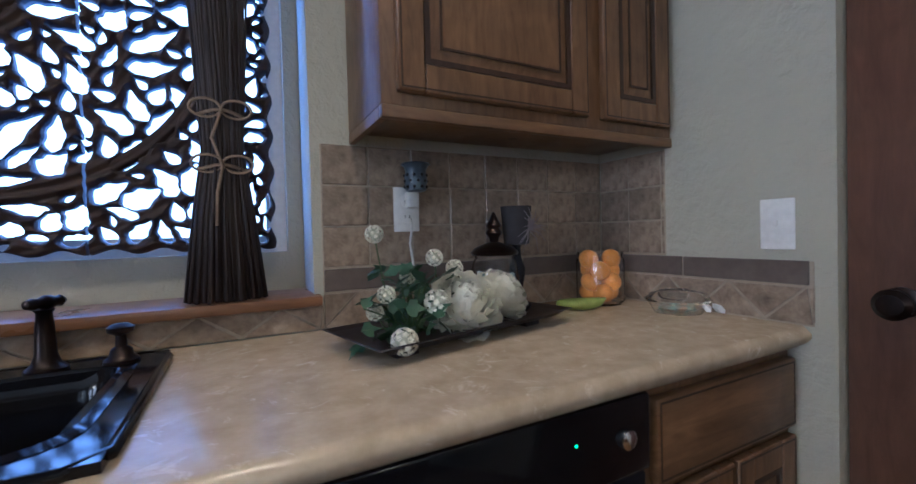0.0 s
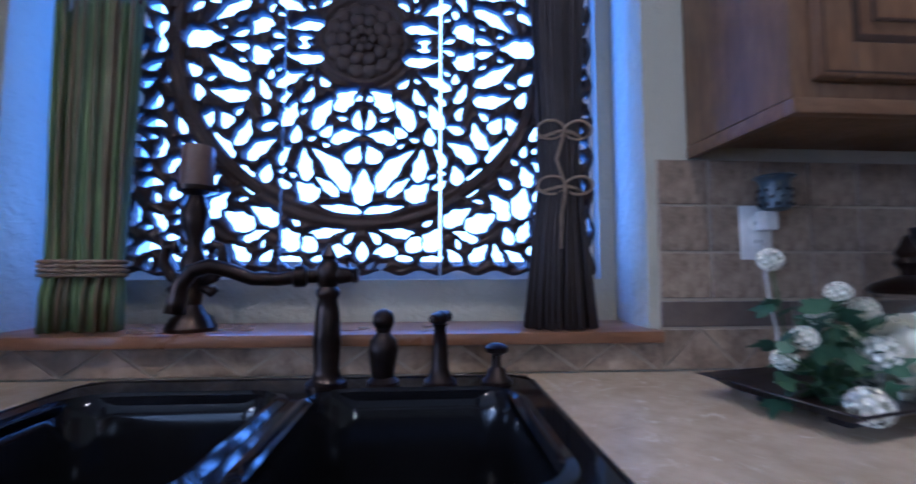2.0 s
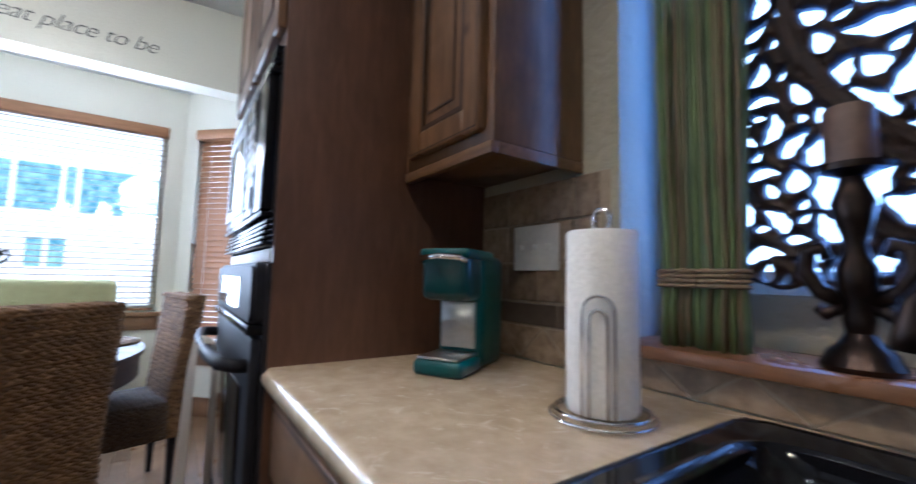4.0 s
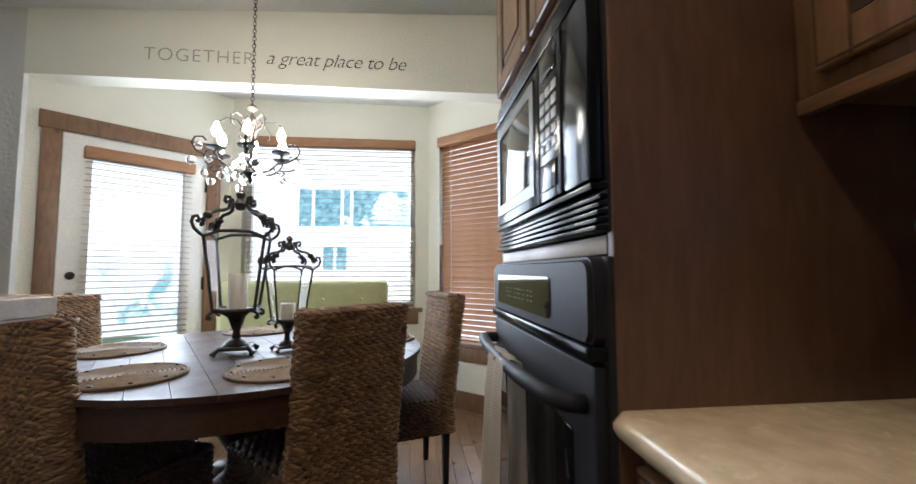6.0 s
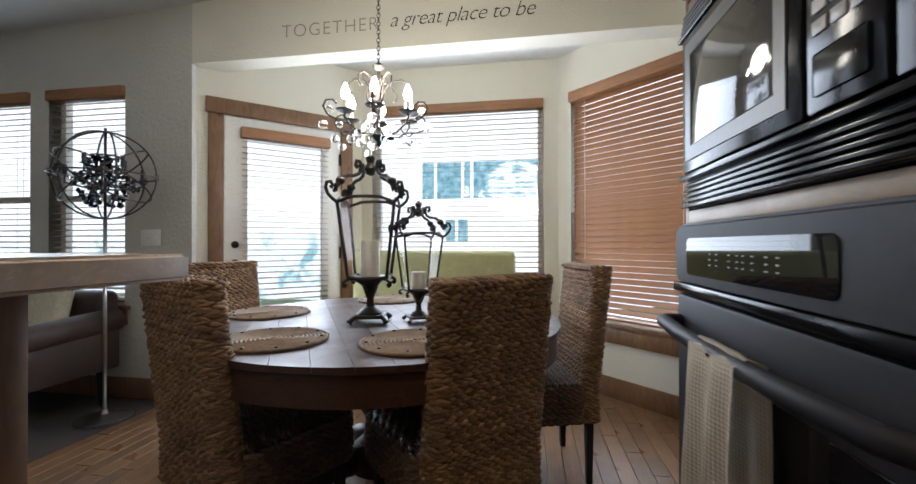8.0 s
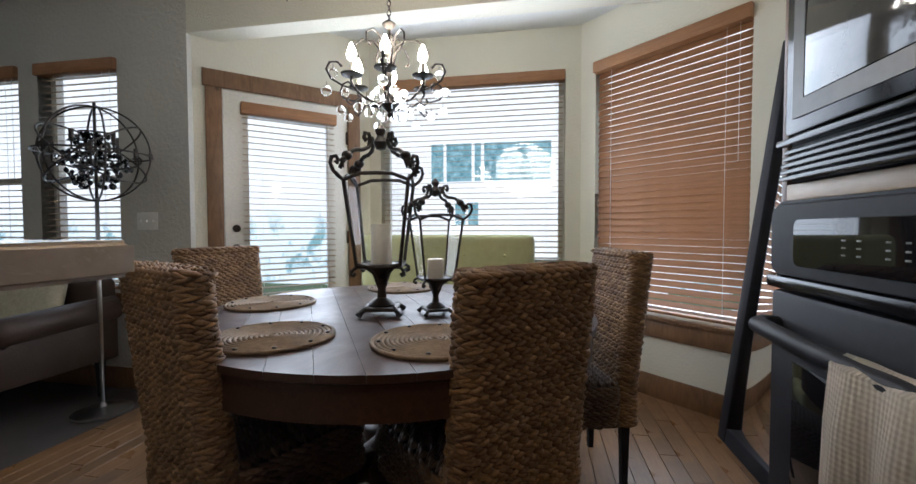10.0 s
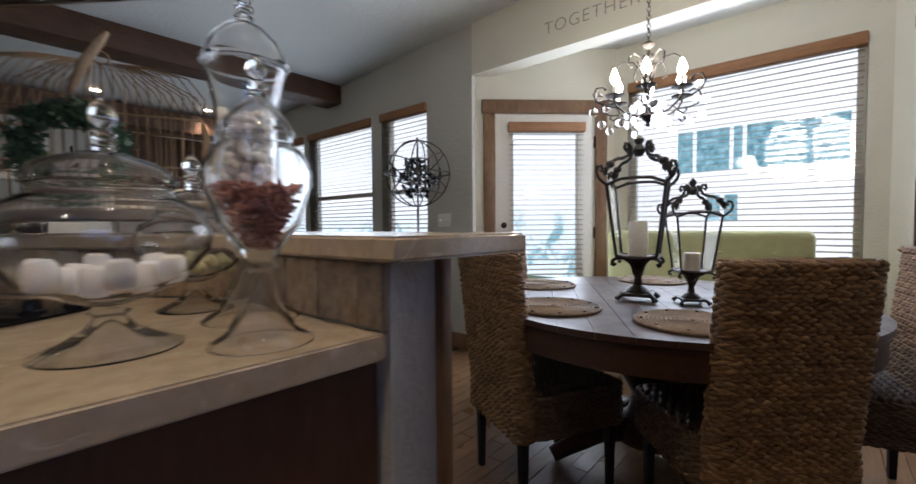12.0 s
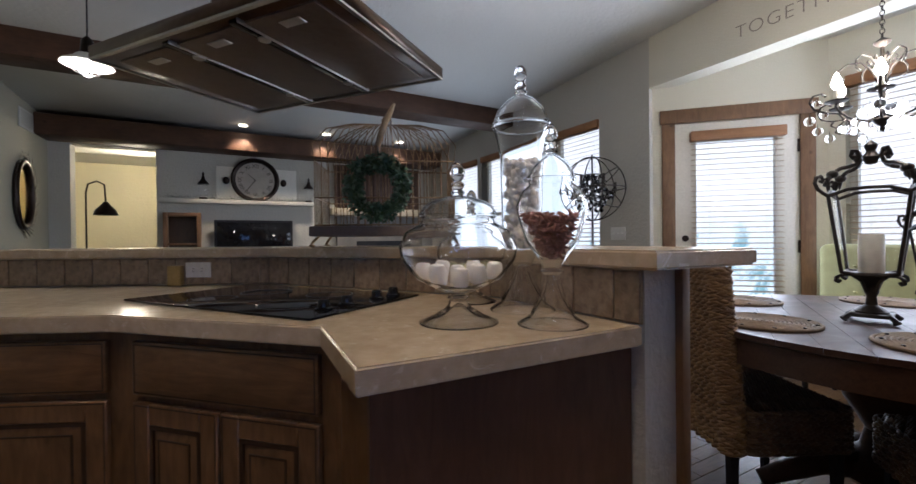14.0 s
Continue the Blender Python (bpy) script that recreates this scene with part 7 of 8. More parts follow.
tagged(part("leaf", bm, LEAF, wr), kind="stuff")
part("ring", tube([(0.1 * math.cos(t), 0, 0.1 * math.sin(t)) for t in np.linspace(0, 6.283, 32)[:-1]], 0.012, 8, closed=True), STEM, wr)
part("ribbon", tube([(0, 0.0, 0.1), (0.0, -0.02, 0.17), (-0.02, -0.05, 0.25), (-0.05, -0.09, 0.33), (-0.065, -0.11, 0.37)], [0.006, 0.011, 0.015, 0.013, 0.006], 8), ROPE, wr)

# pendant lamp
pn = thing("pendant_lamp", pose(-1.22, -2.65, 2.04), "lit pendant lamp with a white enamel shade and wire guard", "lamp")
part("shade", lathe([(0.03, 0.06), (0.045, 0.055), (0.065, 0.035), (0.108, 0.01), (0.112, 0.0), (0.106, 0.002), (0.062, 0.028), (0.04, 0.045), (0.03, 0.05)], 32, closed=True), WHITE_PAINT, pn)
part("socket", lathe([(0.026, 0.05), (0.03, 0.07), (0.026, 0.13), (0.01, 0.15), (0, 0.15)], 18), BRONZE, pn)
part("light_bulb", ball(0.03, 14, 10, (0, 0, 0.0)), glow("pendant_glow", (1.0, 0.9, 0.75), 10), pn)
for k in range(4):
    a = k * math.pi / 4
    part("guard_wire", tube([(0.07 * math.cos(a), 0.07 * math.sin(a), 0.02), (0.055 * math.cos(a), 0.055 * math.sin(a), -0.035), (0, 0, -0.06), (-0.055 * math.cos(a), -0.055 * math.sin(a), -0.035), (-0.07 * math.cos(a), -0.07 * math.sin(a), 0.02)], 0.002, 5), STEEL, pn)
part("cord", tube([(0, 0, 0.148), (0, 0, ceil_z(-2.65) - 2.04)], 0.004, 6), BLACK_SATIN, pn)
bulb("pendant_light", (-1.22, -2.65, 1.96), 12, (1.0, 0.88, 0.7), 0.04)

# ---- living room ----
ol = thing("orb_floor_lamp", pose(-4.65, -2.44, 0.0), "iron floor lamp with an open orb of rings and black crystals", "floor lamp")
part("base", lathe([(0.15, 0), (0.15, 0.012), (0.08, 0.022), (0.02, 0.035), (0.012, 0.06), (0, 0.06)], 28), STEEL, ol)
part("pole", tube([(0, 0, 0.05), (0, 0, 1.28)], 0.011, 10), STEEL, ol)
OC = Vector((0, 0, 1.54))
for k, (rx, ry) in enumerate(((90, 0), (90, 60), (90, 120), (0, 0), (38, 40), (-38, 10))):
    pts = [OC + Euler((radians(rx), 0, radians(ry))).to_matrix() @ Vector((0.275 * math.cos(t), 0.275 * math.sin(t), 0)) for t in np.linspace(0, 6.283, 48)[:-1]]
    part("ring", tube(pts, 0.0055, 6, closed=True), IRON, ol)
for k in range(6):
    a = radians(60 * k)
    part("knuckle", shift(tube([(0.022 * math.cos(t), 0.022 * math.sin(t), 0) for t in np.linspace(0, 6.283, 18)[:-1]], 0.005, 6, closed=True), Matrix.Translation(OC + Vector((0.275 * math.cos(a), 0.275 * math.sin(a), 0))) @ pose(0, 0, 0, 0, 90, 60 * k)), IRON, ol)
part("centre_rod", tube([OC - Vector((0, 0, 0.27)), OC + Vector((0, 0, 0.3))], 0.008, 8), IRON, ol)
for z, r in ((1.66, 0.075), (1.55, 0.12), (1.46, 0.1)):
    part("tier", tube([(r * math.cos(t), r * math.sin(t), z) for t in np.linspace(0, 6.283, 28)[:-1]], 0.006, 6, closed=True), IRON, ol)
for k in range(8):
    a = k * math.pi / 4
    c, s = math.cos(a), math.sin(a)
    r = 0.19 if k % 2 else 0.13
    z = 1.5 if k % 2 else 1.57
    part("arm", tube([(0, 0, z), (r * 0.5 * c, r * 0.5 * s, z - 0.045), (r * c, r * s, z - 0.02), (r * c, r * s, z + 0.03)], 0.006, 6), IRON, ol)
    part("candle_cup", shift(lathe([(0.012, 0), (0.024, 0.006), (0.012, 0.012), (0.012, 0.07), (0, 0.072)], 10), pose(r * c, r * s, z + 0.02)), IRON, ol)
SMOKE = glassy("smoked_crystal", (0.25, 0.24, 0.24), 0.02, 1.5)
drop_meshes = []
for q, mm_ in ((0.013, BLACK_GLASS), (0.016, SMOKE), (0.011, CRYSTAL)):
    bm = lathe([(0, -1.5 * q), (0.55 * q, -1.1 * q), (q, -0.2 * q), (0.7 * q, 0.7 * q), (0, 1.3 * q)], 6)
    me = bpy.data.meshes.new("crystal")
    bm.to_mesh(me)
    bm.free()
    me.materials.append(mm_)
    drop_meshes.append(me)
org = random.Random(21)
for k in range(170):
    z = org.choice((1.64, 1.6, 1.53, 1.5, 1.47, 1.43, 1.4, 1.36)) + org.uniform(-0.012, 0.012)
    r = (0.19 - abs(z - 1.49) * 0.75) * math.sqrt(org.uniform(0.08, 1))
    a = org.uniform(0, 6.283)
    ob = new("crystal", drop_meshes[k % 5 % 3])
    ob.parent = ol
    ob.matrix_local = pose(r * math.cos(a), r * math.sin(a), z, org.uniform(-12, 12), org.uniform(-12, 12), org.uniform(0, 360))

sf = thing("bench_sofa", pose(-4.55, -3.2, 0), "dark brown leather bench with rolled arms under the windows", "sofa")
LEATHER = mottled("brown_leather", (0.035, 0.02, 0.014), (0.05, 0.029, 0.02), 9, 0.58, 0.3, 80)
part("seat", rbox(-0.3, -0.55, 0.25, 0.35, 0.55, 0.46, 0.05, 4), LEATHER, sf)
part("backrest", rbox(-0.4, -0.55, 0.3, -0.25, 0.55, 0.78, 0.05, 4), LEATHER, sf)
for y in (-0.56, 0.56):
    part("arm", tube([(-0.35, y, 0.58), (0.25, y, 0.55), (0.3, y, 0.5)], [0.08, 0.08, 0.06], 12), LEATHER, sf)
    part("arm_panel", rbox(-0.35, y - 0.04, 0.25, 0.3, y + 0.04, 0.56, 0.02), LEATHER, sf)
for x in (-0.3, 0.3):
    for y in (-0.5, 0.5):
        part("leg", shift(lathe([(0.018, 0), (0.03, 0.25)], 10), pose(x, y, 0)), BLACK_SATIN, sf)
bm = rbox(-0.24, -0.07, -0.19, 0.24, 0.07, 0.19, 0.06, 4)
for v in bm.verts:
    v.co.y *= 1 - 0.55 * max(abs(v.co.x) / 0.24, abs(v.co.z) / 0.19) ** 3
solid("throw_pillow", bm, mottled("cream_check_cloth", (0.5, 0.45, 0.32), (0.64, 0.6, 0.46), 30, 0.9, 0.4, 120), "cream patterned throw pillow on the leather bench", "pillow", pose(-4.72, -3.05, 0.66, -12, 0, 90))

FY0 = YF
mantel = thing("mantel_shelf", pose(0, 0, 0), "white plastered mantel ledge with a pine garland under the clock", "mantel")
part("ledge", rbox(-3.0, FY0 + 0.001, 1.63, -1.08, FY0 + 0.14, 1.69, 0.01), WALL, mantel)
bm = bmesh.new()
for k in range(900):
    x = rg.uniform(-2.95, -1.15)
    p = Vector((x, FY0 + rg.uniform(0.03, 0.13), 1.695 + abs(rg.gauss(0, 0.022))))
    d = Vector((rg.uniform(-1, 1), rg.uniform(-0.4, 1), rg.uniform(-0.4, 0.8))).normalized() * rg.uniform(0.03, 0.06)
    sd = d.cross(Vector((0, 0, 1))).normalized() * 0.002
    v = [bm.verts.new(p - sd), bm.verts.new(p + sd), bm.verts.new(p + d)]
    bm.faces.new(v)
tagged(solid("pine_garland", bm, mottled("frosted_needles", (0.05, 0.07, 0.05), (0.25, 0.27, 0.24), 60, 0.8), "frosted pine garland lying along the mantel", "garland"), kind="stuff")
board = solid("white_back_board", rbox(-2.77, FY0 + 0.002, 1.70, -1.73, FY0 + 0.03, 2.16, 0.006), WHITE_PAINT, "white wooden board leaning behind the clock", "board")
ck2 = thing("wall_clock", pose(-2.22, FY0 + 0.035, 1.985), "large round dark-framed clock with Roman numerals on the mantel", "clock")
part("rim", shift(lathe([(0.25, 0), (0.31, 0.0), (0.315, 0.03), (0.29, 0.045), (0.255, 0.03)], 48, closed=True), pose(0, 0, 0, -90, 0, 0)), BRONZE, ck2)
part("face", shift(lathe([(0, 0.0), (0.256, 0.0), (0.256, 0.012), (0, 0.013)], 48), pose(0, 0, 0, -90, 0, 0)), mottled("clock_face", (0.36, 0.33, 0.29), (0.46, 0.43, 0.39), 6, 0.6), ck2)
for k, numeral in enumerate(("XII", "I", "II", "III", "IIII", "V", "VI", "VII", "VIII", "IX", "X", "XI")):
    a = math.pi / 2 - k * math.pi / 6
    cu = bpy.data.curves.new("numeral", "FONT")
    cu.body, cu.size, cu.extrude, cu.align_x, cu.align_y = numeral, 0.075, 0.001, "CENTER", "CENTER"
    tmp = new("tmp_text", cu)
    me = bpy.data.meshes.new_from_object(tmp.evaluated_get(bpy.context.evaluated_depsgraph_get()))
    bpy.data.objects.remove(tmp)
    me.materials.clear(), me.materials.append(BLACKINK)
    nb = new("numeral", me)
    nb.parent = ck2
    nb.matrix_local = pose(-0.2 * math.cos(a), 0.015, 0.2 * math.sin(a), 90, 0, 180) @ pose(0, 0, 0, 0, 0, -k * 30)
for a, L in ((140, 0.13), (232, 0.19)):
    c, s = math.cos(radians(a)), math.sin(radians(a))
    part("pointer", tube([(0, 0.018, 0), (-L * c, 0.018, L * s)], [0.006, 0.003], 6), BLACKINK, ck2)
for s in (-1, 1):
    part("side_leaf", ball(0.045, 10, 8, (s * 0.37, 0.01, -0.02), 1.2), BRONZE, ck2)
for x in (-1.58, -3.0 + 0.06):
    ln = thing("mantel_lantern", pose(x, FY0 + 0.08, 1.691), "small dark lantern with a pointed cap on the mantel", "lantern", "lanterns on the mantel")
    part("base", lathe([(0.05, 0), (0.05, 0.02), (0.03, 0.03), (0, 0.03)], 16), BRONZE, ln)
    part("glass", lathe([(0.035, 0.03), (0.06, 0.1), (0.05, 0.19), (0.03, 0.2)], 16), GLASS, ln)
    part("cap", lathe([(0.075, 0.2), (0.06, 0.225), (0.03, 0.26), (0.012, 0.32), (0.016, 0.34), (0, 0.38)], 16), BRONZE, ln)


def niche(name, x0, x1, z0, z1, label, shelves=0):
    ob = thing(name, pose(0, 0, 0), label, "bookshelf")
    part("back", rbox(x0, FY0 + 0.001, z0, x1, FY0 + 0.012, z1, 0.002), GLAZE, ob)
    for a in ((x0 - 0.05, z0, x0, z1 + 0.05), (x1, z0, x1 + 0.05, z1 + 0.05), (x0, z1, x1, z1 + 0.05)):
        part("frame", rbox(a[0], FY0 + 0.001, a[1], a[2], FY0 + 0.16, a[3], 0.004), CASING, ob)
    for k in range(shelves):
        z = z0 + (z1 - z0) * (k + 1) / (shelves + 1)
        part("shelf", rbox(x0, FY0 + 0.013, z - 0.012, x1, FY0 + 0.15, z + 0.012, 0.003), CASING, ob)
    return ob


niche("media_niche", -1.5, -1.18, 0.0, 1.45, "dark wooden shelf niche beside the television", 3)
tv = thing("television", pose(-2.2, FY0 + 0.09, 0.84), "flat black television standing in the wall niche", "television")
part("screen", rbox(-0.47, 0.02, 0.06, 0.47, 0.026, 0.54, 0.002), BLACK_GLASS, tv)
part("bezel", ring_frame(-0.5, 0.03, 0.5, 0.57, -0.015, 0.03, 0.045), BLACK_SATIN, tv)
part("stand", rbox(-0.2, -0.05, 0, 0.2, 0.06, 0.03, 0.006), BLACK_SATIN, tv)
solid("media_cabinet", rbox(-2.78, FY0 + 0.001, 0, -1.62, FY0 + 0.2, 0.84, 0.008), CASING, "low brown wooden media cabinet under the television", "cabinet")
fp = thing("fireplace", pose(0, 0, 0), "dark slatted fireplace surround with a pale mantel", "fireplace")
part("upper_panel", rbox(-4.75, FY0 + 0.001, 1.62, -3.35, FY0 + 0.05, 2.3, 0.004), BEAMWOOD, fp)
for k in range(16):
    x = -4.7 + k * 0.0885
    part("slat", rbox(x, FY0 + 0.051, 1.64, x + 0.05, FY0 + 0.075, 2.28, 0.004), BEAMWOOD, fp)
part("mantel", rbox(-4.85, FY0 + 0.001, 1.5, -3.25, FY0 + 0.22, 1.61, 0.01), mottled("pale_stone", (0.48, 0.40, 0.28), (0.6, 0.52, 0.38), 6, 0.6, 0.2), fp)
part("surround", rbox(-4.75, FY0 + 0.001, 0, -3.35, FY0 + 0.1, 1.49, 0.01), mottled("grey_stone", (0.14, 0.13, 0.12), (0.24, 0.22, 0.2), 5, 0.7, 0.4), fp)
part("firebox", rbox(-4.45, FY0 + 0.101, 0.3, -3.65, FY0 + 0.11, 1.1, 0.004), BLACK_SATIN, fp)
for x in (-2.05, -3.1, -4.2):
    cn = thing("recessed_light", pose(x, FY0 + 0.62, ceil_z(FY0 + 0.62) - 0.004), "round recessed ceiling light, lit, before the beam", "ceiling light", "recessed lights")
    part("trim_ring", lathe([(0.05, -0.004), (0.08, -0.004), (0.08, 0.0), (0.05, 0.0)], 28, closed=True), WHITE_PAINT, cn)
    part("lens", lathe([(0.0, -0.002), (0.049, -0.002), (0.049, 0.0), (0, 0)], 28), glow("can_glow", (1.0, 0.82, 0.55), 14), cn)
    sp_ = new("spot", bpy.data.lights.new("spot", "SPOT"))
    sp_.data.energy, sp_.data.color, sp_.data.spot_size, sp_.data.spot_blend, sp_.data.shadow_soft_size = 45, (1.0, 0.78, 0.5), radians(80), 0.6, 0.04
    sp_.matrix_world = look((x, FY0 + 0.62, ceil_z(FY0 + 0.62) - 0.03), (x, FY0 + 0.3, 1.6))
# No fixture in view: two lamps added to brighten worktops, after warm edge highlights.
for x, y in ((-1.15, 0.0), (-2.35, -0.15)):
    cn = thing("recessed_light", pose(x, y, ceil_z(y) - 0.004), "added round recessed ceiling light, lit, out of view over the kitchen aisle", "ceiling light", "recessed lights")
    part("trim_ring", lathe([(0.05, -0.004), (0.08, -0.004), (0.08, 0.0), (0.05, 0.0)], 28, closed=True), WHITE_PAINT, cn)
    part("lens", lathe([(0.0, -0.002), (0.049, -0.002), (0.049, 0.0), (0, 0)], 28), glow("added_can_glow", (1.0, 0.84, 0.6), 14), cn)
    sp_ = new("added_kitchen_spot", bpy.data.lights.new("added_kitchen_spot", "SPOT"))
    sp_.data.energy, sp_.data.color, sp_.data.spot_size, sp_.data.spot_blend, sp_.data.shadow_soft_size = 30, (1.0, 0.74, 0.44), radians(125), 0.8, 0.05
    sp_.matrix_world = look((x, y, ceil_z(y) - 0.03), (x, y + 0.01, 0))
bulb("hall_light", (-0.6, FY0 - 1.2, 2.25), 32, (1.0, 0.85, 0.55), 0.1)
om = thing("oval_mirror", pose(-0.001, -5.75, 1.62, 0, 0, -90), "oval bronze-framed mirror with twig edging on the side wall", "mirror")
pts = [(0.2 * math.cos(t), -0.02, 0.34 * math.sin(t)) for t in np.linspace(0, 6.283, 40)[:-1]]
part("frame", tube(pts, 0.03, 8, closed=True), BRONZE, om)
bm = bmesh.new()
bm.faces.new([bm.verts.new((x, -0.012, z)) for x, y, z in pts])
part("glass", bm, mat("amber_mirror", (0.55, 0.42, 0.2), 0.15, 1.0), om)
bm = bmesh.new()
for k in range(60):
    t = k / 60 * 6.283
    d = rg.uniform(0.05, 0.12)
    tube([(0.22 * math.cos(t), -0.03, 0.36 * math.sin(t)), ((0.22 + d) * math.cos(t + 0.3), -0.04, (0.36 + d) * math.sin(t + 0.3))], [0.003, 0.0015], 4, bm)
tagged(part("twig", bm, DARKSTICK, om), kind="stuff")
vt = thing("wall_vent", pose(-0.001, -5.9, 2.42, 0, 0, -90), "white slotted air vent high on the side wall", "vent")
part("frame", ring_frame(-0.2, -0.1, 0.2, 0.1, -0.012, 0.02, 0.011), WHITE_PAINT, vt)
for k in range(7):
    part("slat", rbox(-0.18, -0.01, -0.075 + 0.022 * k, 0.18, -0.002, -0.063 + 0.022 * k, 0.002), WHITE_PAINT, vt)
fl_ = thing("dome_floor_lamp", pose(-0.42, YF + 0.35, 0), "thin dark floor lamp with a hanging metal dome shade", "floor lamp")
part("base", lathe([(0.12, 0), (0.12, 0.015), (0.02, 0.03), (0, 0.03)], 20), BRONZE, fl_)
part("pole", tube([(0, 0, 0.02), (0, 0, 1.7), (-0.02, 0, 1.8), (-0.1, 0, 1.84), (-0.17, 0, 1.8), (-0.18, 0, 1.6)], 0.009, 8), BRONZE, fl_)
part("shade", shift(lathe([(0.02, 0.16), (0.04, 0.13), (0.1, 0.06), (0.12, 0.0), (0.11, 0.0), (0.09, 0.055), (0.03, 0.12), (0.02, 0.14)], 24, closed=True), pose(-0.18, 0, 1.44)), BRONZE, fl_)
hdoor = tagged(new("door_3"), "brown wooden door with casing in the lit hall", "door", kind="structure")
part("leaf", rbox(-1.29, YF - 1.9, 0, -1.26, YF - 1.2, 2.0, 0.004), PANELWOOD, hdoor)
for y in (-1.99, -1.19):
    part("casing", rbox(-1.299, YF + y, 0, -1.25, YF + y + 0.09, 2.1, 0.004), CASING, hdoor)

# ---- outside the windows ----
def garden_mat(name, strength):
    """Washed-out daylight painted as the sheet's own glow: pale walls of brightness, bluish shrubs low down."""
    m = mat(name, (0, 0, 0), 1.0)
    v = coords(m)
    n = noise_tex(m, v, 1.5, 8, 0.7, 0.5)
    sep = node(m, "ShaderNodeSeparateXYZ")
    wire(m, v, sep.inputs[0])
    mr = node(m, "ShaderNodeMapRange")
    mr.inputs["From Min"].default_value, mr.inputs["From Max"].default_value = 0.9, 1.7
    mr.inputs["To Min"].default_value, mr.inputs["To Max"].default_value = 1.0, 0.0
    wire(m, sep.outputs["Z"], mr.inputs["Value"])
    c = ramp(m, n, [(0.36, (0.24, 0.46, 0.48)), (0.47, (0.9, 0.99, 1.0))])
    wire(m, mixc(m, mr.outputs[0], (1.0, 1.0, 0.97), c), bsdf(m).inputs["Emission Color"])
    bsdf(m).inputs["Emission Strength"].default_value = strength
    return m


# the garden sheet emits its own light in place of daylight
structure("backdrop_garden", rbox(-11.6, -45, -0.19, -11.5, 14, 9, 0.01), garden_mat("glowing_garden", 1.15), "glowing backdrop of an overexposed garden beyond the windows", "backdrop")
# sunlight on the siding is painted as emission, frames and mullions too
GLOWSIDING = glow("glowing_siding", (1.0, 0.99, 0.95), 1.15)
# tree reflections in the far windows are a glowing noise pattern
TREEGLOW = mat("far_window_glow", (0, 0, 0), 1.0)
_v = coords(TREEGLOW)
wire(TREEGLOW, ramp(TREEGLOW, noise_tex(TREEGLOW, _v, 7.5, 8, 0.75), [(0.4, (0.10, 0.27, 0.31)), (0.62, (0.42, 0.66, 0.70))]), bsdf(TREEGLOW).inputs["Emission Color"])
bsdf(TREEGLOW).inputs["Emission Strength"].default_value = 1.0
house = tagged(new("backdrop_house"), "pale glowing neighbouring house beyond the bay window, washed out", "backdrop", kind="structure")
part("wall", rbox(-11.3, -3.6, -0.19, -11.1, 2.6, 5.2, 0.01), GLOWSIDING, house)
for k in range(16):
    part("siding_board", rbox(-11.099, -3.6, 0.3 + 0.3 * k, -11.08, 2.6, 0.575 + 0.3 * k, 0.004), GLOWSIDING, house)
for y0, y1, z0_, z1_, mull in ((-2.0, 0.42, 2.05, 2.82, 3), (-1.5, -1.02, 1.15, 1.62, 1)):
    wn_ = part("far_window", rbox(-11.09, y0, z0_, -11.07, y1, z1_, 0.004), TREEGLOW, house, "window with a blue-green tree reflection painted as glow")
    part("frame", shift(ring_frame(y0 - 0.08, z0_ - 0.08, y1 + 0.08, z1_ + 0.08, 0, 0.08, 0.05), pose(-11.03, 0, 0, 0, 0, 90)), GLOWSIDING, wn_)
    for k in range(mull):
        y = y0 + (y1 - y0) * (k + 1) / (mull + 1) if mull == 1 else y0 + (y1 - y0) * (0.12, 0.36, 0.44)[k]
        part("mullion", rbox(-11.069, y - 0.03, z0_, -11.04, y + 0.03, z1_, 0.004), GLOWSIDING, wn_)
structure("patio", rbox(-9.4, -9, -0.2, -6.2, 7, -0.12, 0.01), mottled("pale_concrete", (0.5, 0.48, 0.44), (0.6, 0.58, 0.54), 2, 0.8), "pale concrete patio outside the bay", "pavement")
# plain emissive sheet; the bluish daylight is its own glow
structure("backdrop_side_yard", rbox(-8, 4.5, -0.19, 5, 4.6, 6, 0.01), glow("side_yard_glow", (0.62, 0.82, 1.0), 2.4), "glowing bluish sheet standing in for daylight beyond the kitchen window", "backdrop")
area("kitchen_window_light", look((-1.6, 1.47, 1.66), (-1.6, 0, 1.5)), 1.25, 1.15, 13, (0.05, 0.26, 1.0))
area("bay_window_light", M_WIN @ pose(0.84, -0.06, 1.55, 90, 0, 0) @ pose(0, 0, 0, 180, 0, 0), 1.45, 1.45, 31, (0.93, 0.97, 1.0))
area("bay_door_light", M_DOOR @ pose(0.6, -0.09, 1.1, 90, 0, 0) @ pose(0, 0, 0, 180, 0, 0), 0.6, 1.7, 17, (0.93, 0.97, 1.0))
area("bay_side_light", M_BLIND @ pose(0.63, 0.3, 1.4, 90, 0, 0) @ pose(0, 0, 0, 180, 0, 0), 1.0, 1.7, 16, (0.93, 0.97, 1.0))
area("living_window_light", frame_m(XH, -5.7, 0, 90) @ pose(1.5, -0.06, 1.45, 90, 0, 0) @ pose(0, 0, 0, 180, 0, 0), 3.0, 1.5, 15, (0.86, 0.96, 1.0))

